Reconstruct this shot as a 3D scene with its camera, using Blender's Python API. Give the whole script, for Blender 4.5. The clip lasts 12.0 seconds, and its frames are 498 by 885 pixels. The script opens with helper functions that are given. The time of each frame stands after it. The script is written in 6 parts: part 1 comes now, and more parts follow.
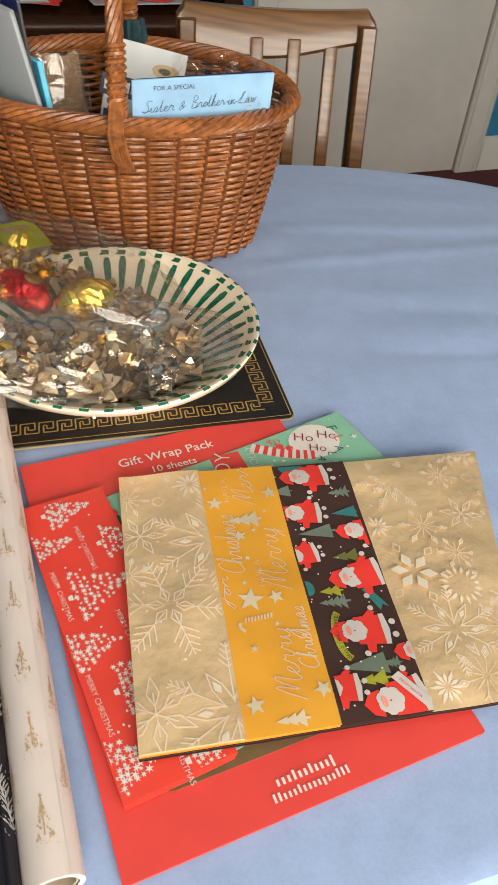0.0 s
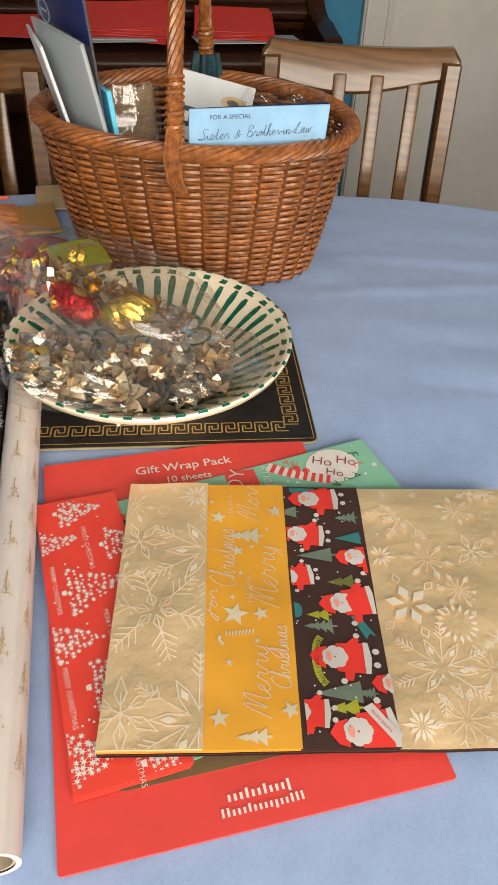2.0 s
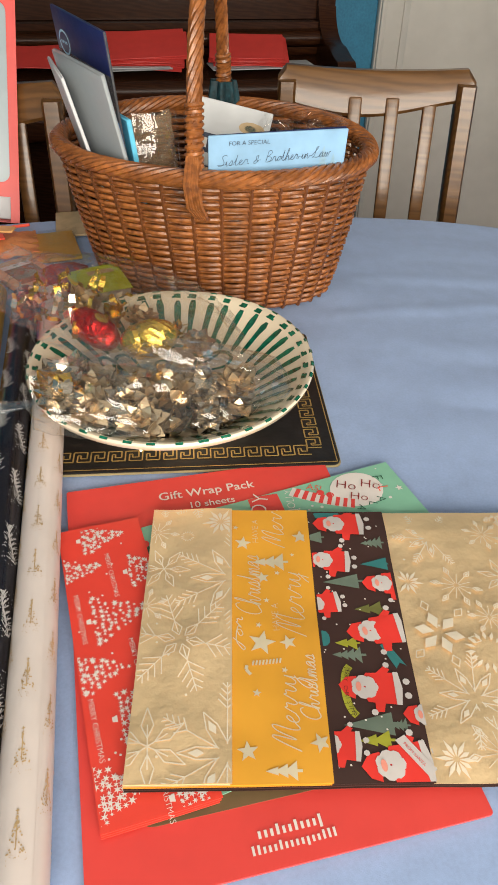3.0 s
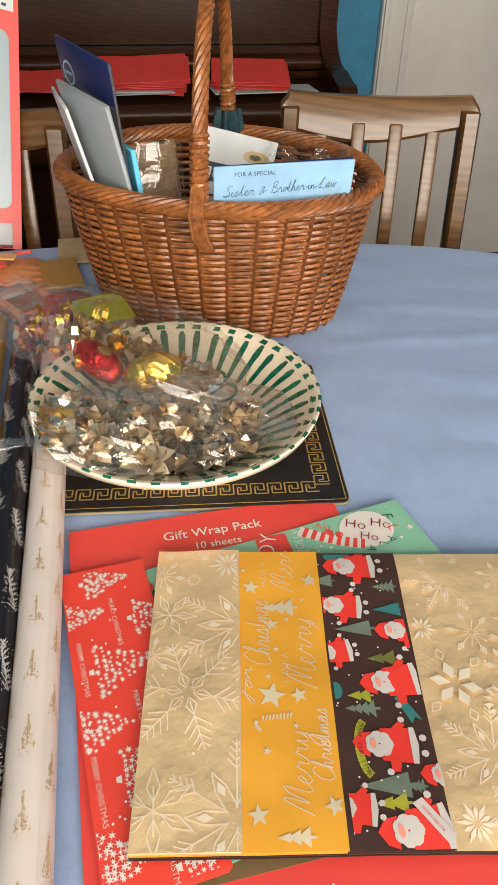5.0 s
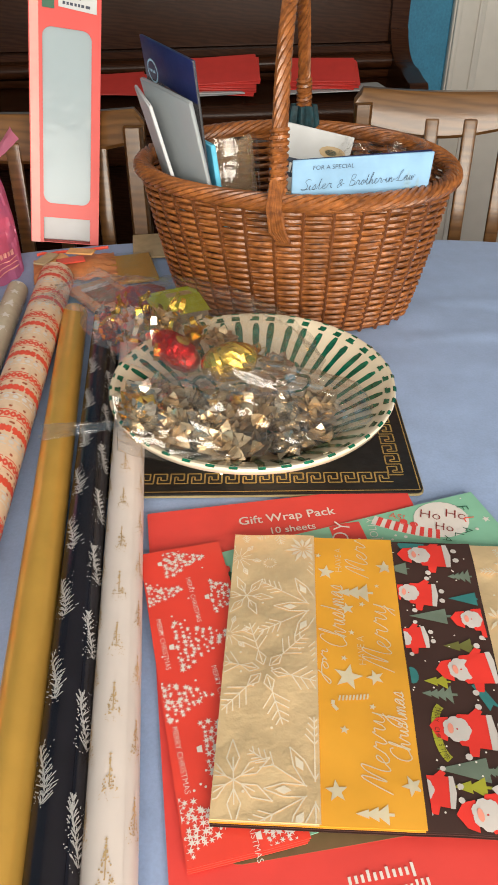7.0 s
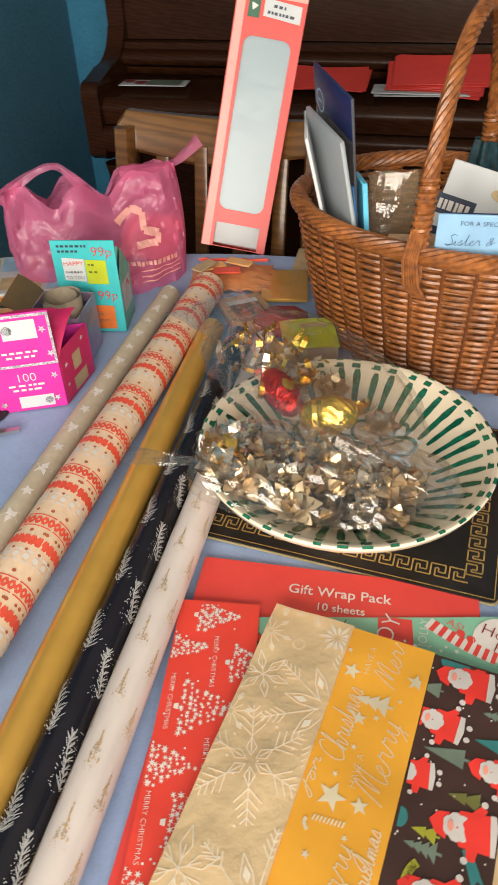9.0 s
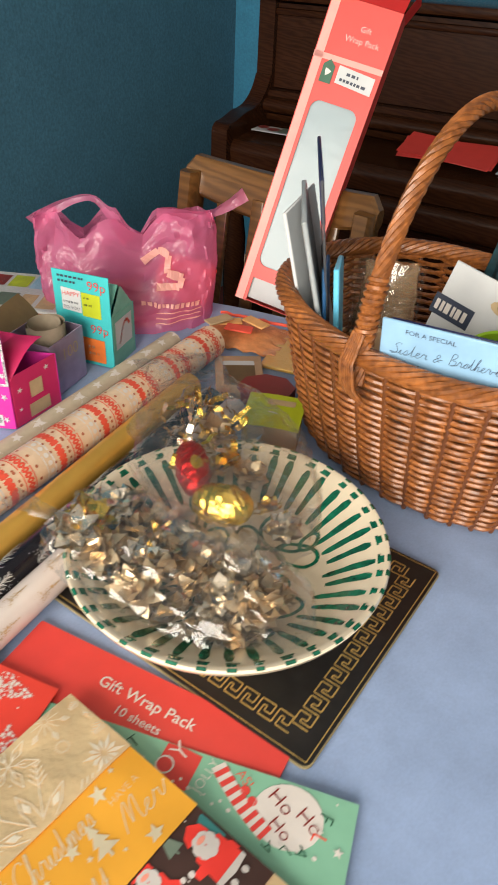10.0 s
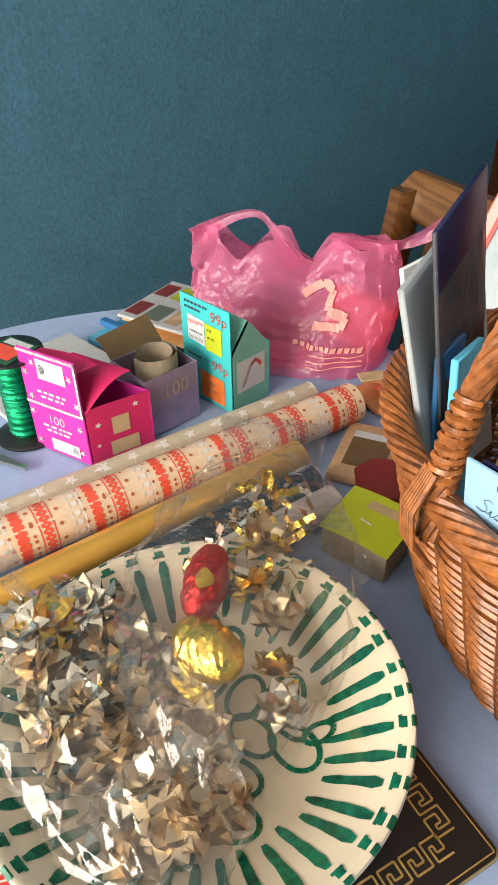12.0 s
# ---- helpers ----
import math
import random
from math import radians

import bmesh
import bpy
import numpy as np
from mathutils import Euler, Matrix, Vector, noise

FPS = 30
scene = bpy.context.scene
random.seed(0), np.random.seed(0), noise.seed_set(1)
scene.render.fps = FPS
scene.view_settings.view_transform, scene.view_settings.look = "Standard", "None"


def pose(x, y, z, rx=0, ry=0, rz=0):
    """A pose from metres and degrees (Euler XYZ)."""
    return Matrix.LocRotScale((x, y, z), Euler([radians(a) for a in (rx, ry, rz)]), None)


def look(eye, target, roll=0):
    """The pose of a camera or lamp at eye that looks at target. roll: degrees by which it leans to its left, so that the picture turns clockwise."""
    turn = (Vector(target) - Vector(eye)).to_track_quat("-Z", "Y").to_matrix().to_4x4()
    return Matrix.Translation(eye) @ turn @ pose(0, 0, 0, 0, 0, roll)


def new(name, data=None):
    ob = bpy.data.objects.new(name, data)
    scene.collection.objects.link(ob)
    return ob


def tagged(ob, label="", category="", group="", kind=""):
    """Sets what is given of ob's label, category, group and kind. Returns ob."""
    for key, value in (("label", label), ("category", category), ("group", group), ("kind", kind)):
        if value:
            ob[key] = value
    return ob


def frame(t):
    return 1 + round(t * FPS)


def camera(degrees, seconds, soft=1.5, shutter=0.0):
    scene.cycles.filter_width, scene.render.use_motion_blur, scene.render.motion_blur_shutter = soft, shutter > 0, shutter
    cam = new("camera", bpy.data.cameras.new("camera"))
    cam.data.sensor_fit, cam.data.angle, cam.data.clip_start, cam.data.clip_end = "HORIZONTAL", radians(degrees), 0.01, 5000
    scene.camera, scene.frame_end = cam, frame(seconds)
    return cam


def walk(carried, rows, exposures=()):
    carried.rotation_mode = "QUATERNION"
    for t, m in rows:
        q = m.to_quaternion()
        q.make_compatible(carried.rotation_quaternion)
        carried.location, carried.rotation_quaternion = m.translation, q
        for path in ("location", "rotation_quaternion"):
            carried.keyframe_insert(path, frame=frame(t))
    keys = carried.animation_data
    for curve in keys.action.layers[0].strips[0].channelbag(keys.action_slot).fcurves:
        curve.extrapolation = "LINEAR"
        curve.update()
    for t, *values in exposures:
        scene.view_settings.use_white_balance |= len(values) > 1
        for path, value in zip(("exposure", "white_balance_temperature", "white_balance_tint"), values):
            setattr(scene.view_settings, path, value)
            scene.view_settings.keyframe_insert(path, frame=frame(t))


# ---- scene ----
cam = camera(39.5, 12.0, 0.7, 0.25)
PATH = [
    (0, (-0.195, -0.485, 1.191), (0.244, 0.921, -0.162), 5.3),
    (0.5, (-0.163, -0.508, 1.19), (0.151, 0.942, -0.151), 7.4),
    (1, (-0.147, -0.506, 1.192), (0.123, 0.963, -0.138), 6.8),
    (1.5, (-0.136, -0.503, 1.19), (0.103, 0.982, -0.129), 5.3),
    (2, (-0.13, -0.508, 1.19), (0.057, 1.0, -0.111), 3.1),
    (2.5, (-0.13, -0.508, 1.188), (0.017, 1.02, -0.094), 1.5),
    (3, (-0.136, -0.501, 1.191), (0.007, 1.045, -0.069), 1.4),
    (4.8, (-0.156, -0.483, 1.182), (0.028, 1.116, -0.006), 2.0),
    (5, (-0.141, -0.476, 1.197), (0.005, 1.098, -0.028), 1.4),
    (5.5, (-0.14, -0.47, 1.191), (0.005, 1.105, -0.033), 1.3),
    (6, (-0.148, -0.476, 1.188), (-0.004, 1.098, -0.037), 1.3),
    (6.5, (-0.158, -0.48, 1.189), (-0.063, 1.096, -0.039), 0.8),
    (7, (-0.161, -0.491, 1.192), (-0.172, 1.094, -0.029), -0.8),
    (7.5, (-0.177, -0.5, 1.195), (-0.243, 1.085, -0.023), -1.7),
    (7.7, (-0.191, -0.499, 1.198), (-0.282, 1.085, -0.02), -2.1),
    (9.3, (-0.018, -0.397, 1.257), (-0.704, 0.998, -0.001), -1.2),
    (9.5, (0.018, -0.379, 1.266), (-0.766, 0.976, 0.021), -0.3),
    (10, (0.104, -0.26, 1.247), (-0.79, 1.085, 0.068), 3.2),
    (10.5, (0.129, -0.196, 1.236), (-0.876, 1.11, 0.103), 2.5),
    (11, (0.113, -0.147, 1.233), (-1.038, 1.019, 0.085), 2.0),
    (11.5, (0.096, -0.042, 1.224), (-1.241, 0.863, 0.043), 0.7),
    (12, (0.097, 0.02, 1.221), (-1.316, 0.78, 0.027), -1.0),
]
EXPOSURES = [(0.0, 0.05), (1.5, 0.0), (3.0, 0.05), (5.0, 0.13), (7.7, 0.12), (9.5, 0.18), (10.5, 0.38), (11.5, 0.58), (12.0, 0.6)]
walk(cam, [(t, look(eye, target, roll)) for t, eye, target, roll in PATH], EXPOSURES)

# ---- world and light ----
ROOM = Matrix.Translation((-1.613, 2.084, 0)) @ Matrix.Rotation(radians(5.8), 4, "Z")   # back left corner; +x along the back wall, -y into the room
TOP = 0.75            # height of the table

world = bpy.data.worlds.new("sky")
scene.world = world
world.use_nodes = True
wn = world.node_tree.nodes
sky = wn.new("ShaderNodeTexSky")
sky.sky_type, sky.sun_disc, sky.sun_elevation, sky.sun_rotation = "NISHITA", False, radians(32), radians(200)
world.node_tree.links.new(sky.outputs[0], wn["Background"].inputs[0])
wn["Background"].inputs[1].default_value = 0.1

win_data = bpy.data.lights.new("window_daylight", "AREA")
win_data.shape, win_data.size, win_data.size_y, win_data.energy, win_data.color = "RECTANGLE", 2.1, 1.3, 102, (1.0, 0.915, 0.79)
win_light = new("window_daylight", win_data)
win_light.matrix_world = ROOM @ look((1.5, -4.22, 1.55), (1.5, 0, 1.35))


# ---- materials ----
def mat(name, col, rough=0.5, metal=0.0, var=0.12, scale=60.0, bump=0.08, bscale=None, stretch=(1, 1, 1), big=0.08, spec=0.5, coat=0.0, col2=None, island=0.0, sheen=0.0):
    m = bpy.data.materials.new(name)
    m.use_nodes = True
    nt = m.node_tree
    n, l = nt.nodes, nt.links
    b = n["Principled BSDF"]
    tc = n.new("ShaderNodeTexCoord")
    mp = n.new("ShaderNodeMapping")
    mp.inputs["Scale"].default_value = stretch
    l.new(tc.outputs["Object"], mp.inputs[0])
    fine = n.new("ShaderNodeTexNoise")
    fine.inputs["Scale"].default_value, fine.inputs["Detail"].default_value = scale, 6
    broad = n.new("ShaderNodeTexNoise")
    broad.inputs["Scale"].default_value, broad.inputs["Detail"].default_value = scale / 9, 3
    l.new(mp.outputs[0], fine.inputs[0])
    l.new(mp.outputs[0], broad.inputs[0])
    ramp = n.new("ShaderNodeValToRGB")
    ramp.color_ramp.elements[0].position, ramp.color_ramp.elements[1].position = 0.3, 0.7
    c2 = col2 or [min(1, c * (1 + var)) for c in col]
    c1 = col if col2 else [c * (1 - var) for c in col]
    ramp.color_ramp.elements[0].color, ramp.color_ramp.elements[1].color = (*c1, 1), (*c2, 1)
    l.new(fine.outputs[0], ramp.inputs[0])
    hsv = n.new("ShaderNodeHueSaturation")
    rng = n.new("ShaderNodeMapRange")
    rng.inputs[1].default_value, rng.inputs[2].default_value = 0.3, 0.7
    rng.inputs[3].default_value, rng.inputs[4].default_value = 1 - big, 1 + big
    l.new(broad.outputs[0], rng.inputs[0])
    last = rng.outputs[0]
    if island:
        geo = n.new("ShaderNodeObjectInfo")
        r2 = n.new("ShaderNodeMapRange")
        r2.inputs[3].default_value, r2.inputs[4].default_value = 1 - island, 1 + island
        l.new(geo.outputs["Random"], r2.inputs[0])
        mul = n.new("ShaderNodeMath")
        mul.operation = "MULTIPLY"
        l.new(last, mul.inputs[0])
        l.new(r2.outputs[0], mul.inputs[1])
        last = mul.outputs[0]
    l.new(last, hsv.inputs["Value"])
    l.new(ramp.outputs[0], hsv.inputs["Color"])
    l.new(hsv.outputs[0], b.inputs["Base Color"])
    b.inputs["Roughness"].default_value, b.inputs["Metallic"].default_value = rough, metal
    b.inputs["Specular IOR Level"].default_value, b.inputs["Coat Weight"].default_value = spec, coat
    b.inputs["Coat Roughness"].default_value = 0.12
    b.inputs["Sheen Weight"].default_value = sheen
    if bump:
        bn = n.new("ShaderNodeTexNoise")
        bn.inputs["Scale"].default_value, bn.inputs["Detail"].default_value = bscale or scale * 2, 5
        l.new(mp.outputs[0], bn.inputs[0])
        bp = n.new("ShaderNodeBump")
        bp.inputs["Strength"].default_value, bp.inputs["Distance"].default_value = bump, 0.004
        l.new(bn.outputs[0], bp.inputs["Height"])
        l.new(bp.outputs[0], b.inputs["Normal"])
    return m


def wood(name, dark, light, rough=0.35, scale=14.0, stretch=(1, 8, 8), coat=0.25, spec=0.5):
    """Wood with long grain: stretched noise drives a wave."""
    m = mat(name, dark, rough, 0, 0.1, scale, 0.05, scale * 4, stretch, 0.12, spec, coat, light)
    n, l = m.node_tree.nodes, m.node_tree.links
    wave = n.new("ShaderNodeTexWave")
    wave.wave_type, wave.bands_direction = "BANDS", "DIAGONAL"
    wave.inputs["Scale"].default_value, wave.inputs["Distortion"].default_value = scale * 0.45, 9
    wave.inputs["Detail"].default_value, wave.inputs["Detail Scale"].default_value = 4, 1.2
    ramp = next(k for k in n if k.bl_idname == "ShaderNodeValToRGB")
    mp = next(k for k in n if k.bl_idname == "ShaderNodeMapping")
    fine = next(k for k in n if k.bl_idname == "ShaderNodeTexNoise")
    l.new(mp.outputs[0], wave.inputs[0])
    mix = n.new("ShaderNodeMath")
    mix.operation = "MULTIPLY_ADD"
    mix.inputs[1].default_value = 0.55
    half = n.new("ShaderNodeMath")
    half.operation = "MULTIPLY"
    half.inputs[1].default_value = 0.5
    l.new(fine.outputs[0], half.inputs[0])
    l.new(wave.outputs[1], mix.inputs[0])
    l.new(half.outputs[0], mix.inputs[2])
    l.new(mix.outputs[0], ramp.inputs[0])
    ramp.color_ramp.elements[0].position, ramp.color_ramp.elements[1].position = 0.1, 0.85
    return m


def film_mat(name, tint, gloss=0.35, rough=0.06, bump=0.5, bscale=90.0, body=None, amount=0.0, glint=0.02):
    """Thin clear plastic: see-through, with a coat that reflects more at a slant; body gives it a tinted, translucent share."""
    m = bpy.data.materials.new(name)
    m.use_nodes = True
    n, l = m.node_tree.nodes, m.node_tree.links
    out = n["Material Output"]
    n.remove(n["Principled BSDF"])
    clear = n.new("ShaderNodeBsdfTransparent")
    clear.inputs[0].default_value = (*tint, 1)
    gl = n.new("ShaderNodeBsdfGlossy")
    gl.inputs["Roughness"].default_value = rough
    fr = n.new("ShaderNodeFresnel")
    fr.inputs[0].default_value = 1.38
    boost = n.new("ShaderNodeMath")
    boost.operation, boost.use_clamp = "MULTIPLY_ADD", True
    boost.inputs[1].default_value, boost.inputs[2].default_value = gloss, glint
    tc = n.new("ShaderNodeTexCoord")
    nz = n.new("ShaderNodeTexNoise")
    nz.inputs["Scale"].default_value, nz.inputs["Detail"].default_value = bscale, 3
    bp = n.new("ShaderNodeBump")
    bp.inputs["Strength"].default_value, bp.inputs["Distance"].default_value = bump, 0.01
    l.new(tc.outputs["Object"], nz.inputs[0])
    l.new(nz.outputs[0], bp.inputs["Height"])
    for k in (gl, fr):
        l.new(bp.outputs[0], k.inputs["Normal"])
    l.new(fr.outputs[0], boost.inputs[0])
    base = clear.outputs[0]
    if body:
        tr = n.new("ShaderNodeBsdfTranslucent")
        tr.inputs[0].default_value = (*body, 1)
        df = n.new("ShaderNodeBsdfDiffuse")
        df.inputs[0].default_value = (*body, 1)
        m1, m2 = n.new("ShaderNodeMixShader"), n.new("ShaderNodeMixShader")
        m1.inputs[0].default_value, m2.inputs[0].default_value = 0.55, amount
        l.new(tr.outputs[0], m1.inputs[1])
        l.new(df.outputs[0], m1.inputs[2])
        l.new(base, m2.inputs[1])
        l.new(m1.outputs[0], m2.inputs[2])
        base = m2.outputs[0]
    fin = n.new("ShaderNodeMixShader")
    l.new(boost.outputs[0], fin.inputs[0])
    l.new(base, fin.inputs[1])
    l.new(gl.outputs[0], fin.inputs[2])
    l.new(fin.outputs[0], out.inputs[0])
    return m


M = {
    "teal_wall": mat("teal_wall_paint", (0.058, 0.160, 0.230), 0.6, 0, 0.20, 120, 0.25, 170, big=0.06),
    "blue_wall": mat("blue_wall_paint", (0.03, 0.20, 0.34), 0.6, 0, 0.12, 130, 0.4, 110),
    "white_paint": mat("white_gloss_paint", (0.60, 0.57, 0.52), 0.35, 0, 0.03, 20, 0.03, 60),
    "ceiling": mat("ceiling_paint", (0.62, 0.61, 0.58), 0.9, 0, 0.03, 20, 0.1),
    "carpet": mat("red_carpet", (0.11, 0.022, 0.025), 0.95, 0, 0.35, 300, 0.6, 500),
    "cloth": mat("blue_tablecloth", (0.275, 0.370, 0.585), 0.85, 0, 0.05, 420, 0.07, 1400, big=0.05, sheen=0.15),
    "piano": wood("piano_mahogany", (0.024, 0.0080, 0.0038), (0.043, 0.015, 0.006), 0.26, 9, (2, 14, 14), 0.0, 0.16),
    "oak": wood("golden_oak", (0.080, 0.035, 0.010), (0.152, 0.070, 0.021), 0.28, 7, (1.0, 11, 11), 0.20, 0.4),
    "cane": mat("basket_cane", (0.135, 0.042, 0.011), 0.36, 0, 0.25, 130, 0.2, 260, (1, 1, 1), 0.25, 0.5, 0.12, (0.350, 0.120, 0.029), island=0.12),
    "cane_stake": mat("basket_stakes", (0.125, 0.040, 0.011), 0.4, 0, 0.25, 90, 0.25, 200, (1, 1, 0.2), 0.15),
    "glaze": mat("cream_glaze", (0.73, 0.63, 0.475), 0.16, 0, 0.05, 30, 0.06, 18, big=0.05, coat=0.5),
    "green_glaze": mat("green_glaze", (0.004, 0.110, 0.060), 0.16, 0, 0.5, 160, 0.04, 60, big=0.35, coat=0.5),
    "black_mat": mat("black_lacquer", (0.010, 0.009, 0.009), 0.35, 0, 0.3, 80, 0.05, 200),
    "gold_line": mat("gold_print", (0.55, 0.37, 0.12), 0.4, 0.5, 0.2, 200, 0),
    "cork": mat("cork_edge", (0.30, 0.24, 0.12), 0.7),
    "red_card": mat("red_card", (0.66, 0.055, 0.045), 0.42, 0, 0.04, 40, 0.05, 30, big=0.05),
    "red_dark": mat("red_card_inside", (0.50, 0.018, 0.018), 0.5, 0, 0.05, 40, 0.05),
    "red_paper": mat("red_wrapping_paper", (0.70, 0.055, 0.035), 0.30, 0, 0.04, 30, 0.06, 24, big=0.05),
    "kraft_dark": mat("dark_kraft", (0.14, 0.085, 0.035), 0.6),
    "white_ink": mat("white_ink", (0.66, 0.61, 0.57), 0.5, 0, 0.03, 80, 0),
    "gold_paper": mat("gold_foil_paper", (0.95, 0.70, 0.40), 0.33, 0.58, 0.06, 25, 1.0, 24, big=0.10),
    "silver_gold": mat("pale_foil_print", (0.95, 0.84, 0.66), 0.38, 0.40, 0.05, 80, 0),
    "orange_paper": mat("amber_foil_paper", (0.90, 0.43, 0.045), 0.36, 0.35, 0.05, 25, 0.08, 14, big=0.06),
    "silver_ink": mat("silver_ink", (0.78, 0.68, 0.48), 0.34, 0.4, 0.05, 80, 0),
    "brown_paper": mat("dark_brown_paper", (0.045, 0.020, 0.016), 0.42, 0, 0.1, 30, 0.05, 18),
    "santa_red": mat("red_ink", (0.68, 0.035, 0.025), 0.45, 0, 0.05, 50, 0),
    "beard": mat("offwhite_ink", (0.52, 0.48, 0.46), 0.5, 0, 0.05, 50, 0),
    "skin_ink": mat("pink_ink", (0.72, 0.27, 0.20), 0.5, 0, 0.05, 50, 0),
    "grey_green": mat("grey_green_ink", (0.13, 0.17, 0.13), 0.5),
    "teal_ink": mat("teal_ink", (0.03, 0.17, 0.17), 0.5),
    "lime_ink": mat("lime_ink", (0.30, 0.30, 0.025), 0.5),
    "olive_ink": mat("olive_ink", (0.12, 0.12, 0.03), 0.5),
    "mint_paper": mat("mint_paper", (0.22, 0.47, 0.33), 0.4, 0, 0.04, 40, 0.04),
    "dark_green_ink": mat("dark_green_ink", (0.02, 0.10, 0.055), 0.5),
    "white_roll": mat("pearl_paper", (0.64, 0.56, 0.52), 0.36, 0, 0.03, 40, 0.05, 30),
    "gold_ink": mat("gold_ink", (0.52, 0.36, 0.18), 0.40, 0.2, 0.2, 200, 0),
    "navy_roll": mat("navy_foil_paper", (0.010, 0.009, 0.014), 0.24, 0.0, 0.2, 60, 0.08, 40),
    "frost_ink": mat("frosted_silver_ink", (0.50, 0.49, 0.48), 0.35, 0.3, 0.1, 80, 0),
    "gold_roll": mat("gold_roll_paper", (0.74, 0.42, 0.085), 0.30, 0.50, 0.05, 40, 0.08, 40),
    "kraft": mat("kraft_paper", (0.52, 0.33, 0.19), 0.6, 0, 0.08, 120, 0.06),
    "kraft_roll": mat("pale_kraft_paper", (0.74, 0.54, 0.37), 0.5, 0, 0.06, 120, 0.06),
    "pale_pink": mat("pale_pink_ink", (0.74, 0.34, 0.30), 0.5, 0, 0.05, 50, 0),
    "kraft_grey": mat("grey_kraft_paper", (0.50, 0.42, 0.31), 0.55, 0, 0.08, 100, 0.06),
    "nordic_red": mat("coral_ink", (0.74, 0.09, 0.05), 0.5, 0, 0.06, 90, 0),
    "brown_dot": mat("rust_ink", (0.42, 0.11, 0.05), 0.5),
    "cardboard": mat("grey_cardboard", (0.36, 0.29, 0.21), 0.8, 0, 0.08, 120, 0.1),
    "card_white": mat("white_card", (0.56, 0.57, 0.58), 0.5, 0, 0.03, 40, 0.03),
    "pale_blue": mat("pale_blue_card", (0.26, 0.45, 0.65), 0.4, 0, 0.12, 30, 0.03, big=0.1),
    "ice_blue": mat("ice_blue_card", (0.30, 0.48, 0.62), 0.5, 0, 0.15, 25, 0.03),
    "blue_card": mat("bright_blue_card", (0.03, 0.14, 0.34), 0.45),
    "cyan_card": mat("cyan_card", (0.12, 0.50, 0.72), 0.4),
    "navy_ink": mat("navy_ink", (0.012, 0.018, 0.085), 0.4),
    "ink": mat("dark_ink", (0.03, 0.04, 0.07), 0.5, 0, 0.05, 50, 0),
    "teal_box": mat("turquoise_card", (0.045, 0.45, 0.47), 0.45, 0, 0.05, 50, 0.03),
    "mint_card": mat("mint_card", (0.18, 0.46, 0.36), 0.5),
    "lime": mat("lime_card", (0.44, 0.50, 0.02), 0.45, 0, 0.05, 50, 0.03),
    "orange_ink": mat("orange_ink", (0.72, 0.17, 0.03), 0.5),
    "magenta": mat("magenta_card", (0.66, 0.03, 0.32), 0.4, 0, 0.08, 50, 0.03),
    "hot_pink": mat("cerise_card", (0.60, 0.02, 0.12), 0.45, 0, 0.05, 50, 0.03),
    "glitter": mat("silver_glitter", (0.62, 0.60, 0.62), 0.3, 0.7, 0.5, 500, 0.6, 700),
    "lilac": mat("lilac_foil_card", (0.36, 0.27, 0.40), 0.3, 0.5, 0.1, 60, 0.04),
    "black_plastic": mat("black_plastic", (0.012, 0.013, 0.013), 0.35),
    "green_ribbon": mat("metallic_green_ribbon", (0.005, 0.30, 0.13), 0.22, 0.75, 0.3, 20, 0.5, 60, (1, 1, 14), 0.15),
    "silver": mat("silver_foil", (0.80, 0.72, 0.60), 0.20, 0.92, 0.06, 60, 0.05, 240, island=0.12),
    "champagne": mat("champagne_foil", (0.70, 0.55, 0.36), 0.28, 0.80, 0.08, 60, 0.05, 240, island=0.15),
    "gold_foil": mat("gold_foil", (0.86, 0.58, 0.11), 0.24, 0.95, 0.1, 60, 0.3, 160, island=0.15),
    "red_foil": mat("red_foil", (0.58, 0.02, 0.02), 0.24, 0.8, 0.15, 80, 1.0, 150),
    "ribbon_teal": mat("dark_tartan_ribbon", (0.006, 0.035, 0.045), 0.6, 0, 0.6, 140, 0.2),
    "sand": mat("tan_packaging", (0.50, 0.36, 0.20), 0.55, 0, 0.12, 60, 0.08),
    "green_tape": mat("lime_plastic", (0.32, 0.55, 0.02), 0.3),
    "maroon": mat("dark_red_card", (0.23, 0.022, 0.018), 0.5, 0, 0.08, 60, 0.04),
    "amber_net": mat("orange_organza", (0.62, 0.24, 0.09), 0.5, 0, 0.15, 90, 0.2),
    "peach": mat("peach_card", (0.78, 0.40, 0.14), 0.5),
    "coral": mat("coral_card", (0.80, 0.09, 0.05), 0.5),
    "steel": mat("steel", (0.45, 0.44, 0.42), 0.3, 0.9),
    "clear": film_mat("clear_cellophane", (0.998, 0.993, 0.985), 0.20, 0.05, 0.35, 26, (0.90, 0.87, 0.82), 0.014, 0.060),
    "pink_film": film_mat("pink_carrier_plastic", (1.0, 0.58, 0.76), 0.34, 0.20, 0.75, 44, (1.0, 0.31, 0.54), 0.50),
    "frost": film_mat("frosted_sleeve", (0.86, 0.90, 0.92), 0.5, 0.16, 0.2, 30, (0.66, 0.70, 0.72), 0.55),
    "tan_film": film_mat("tan_bubble_film", (0.92, 0.82, 0.64), 0.45, 0.15, 0.35, 120, (0.66, 0.50, 0.34), 0.34),
    "smoke": film_mat("dark_clear_sleeve", (0.60, 0.52, 0.55), 0.5, 0.12, 0.3, 30, (0.30, 0.31, 0.33), 0.40),
    "window_film": film_mat("window_film", (0.93, 0.96, 0.98), 0.4, 0.2, 0.15, 20, (0.62, 0.72, 0.76), 0.75),
}


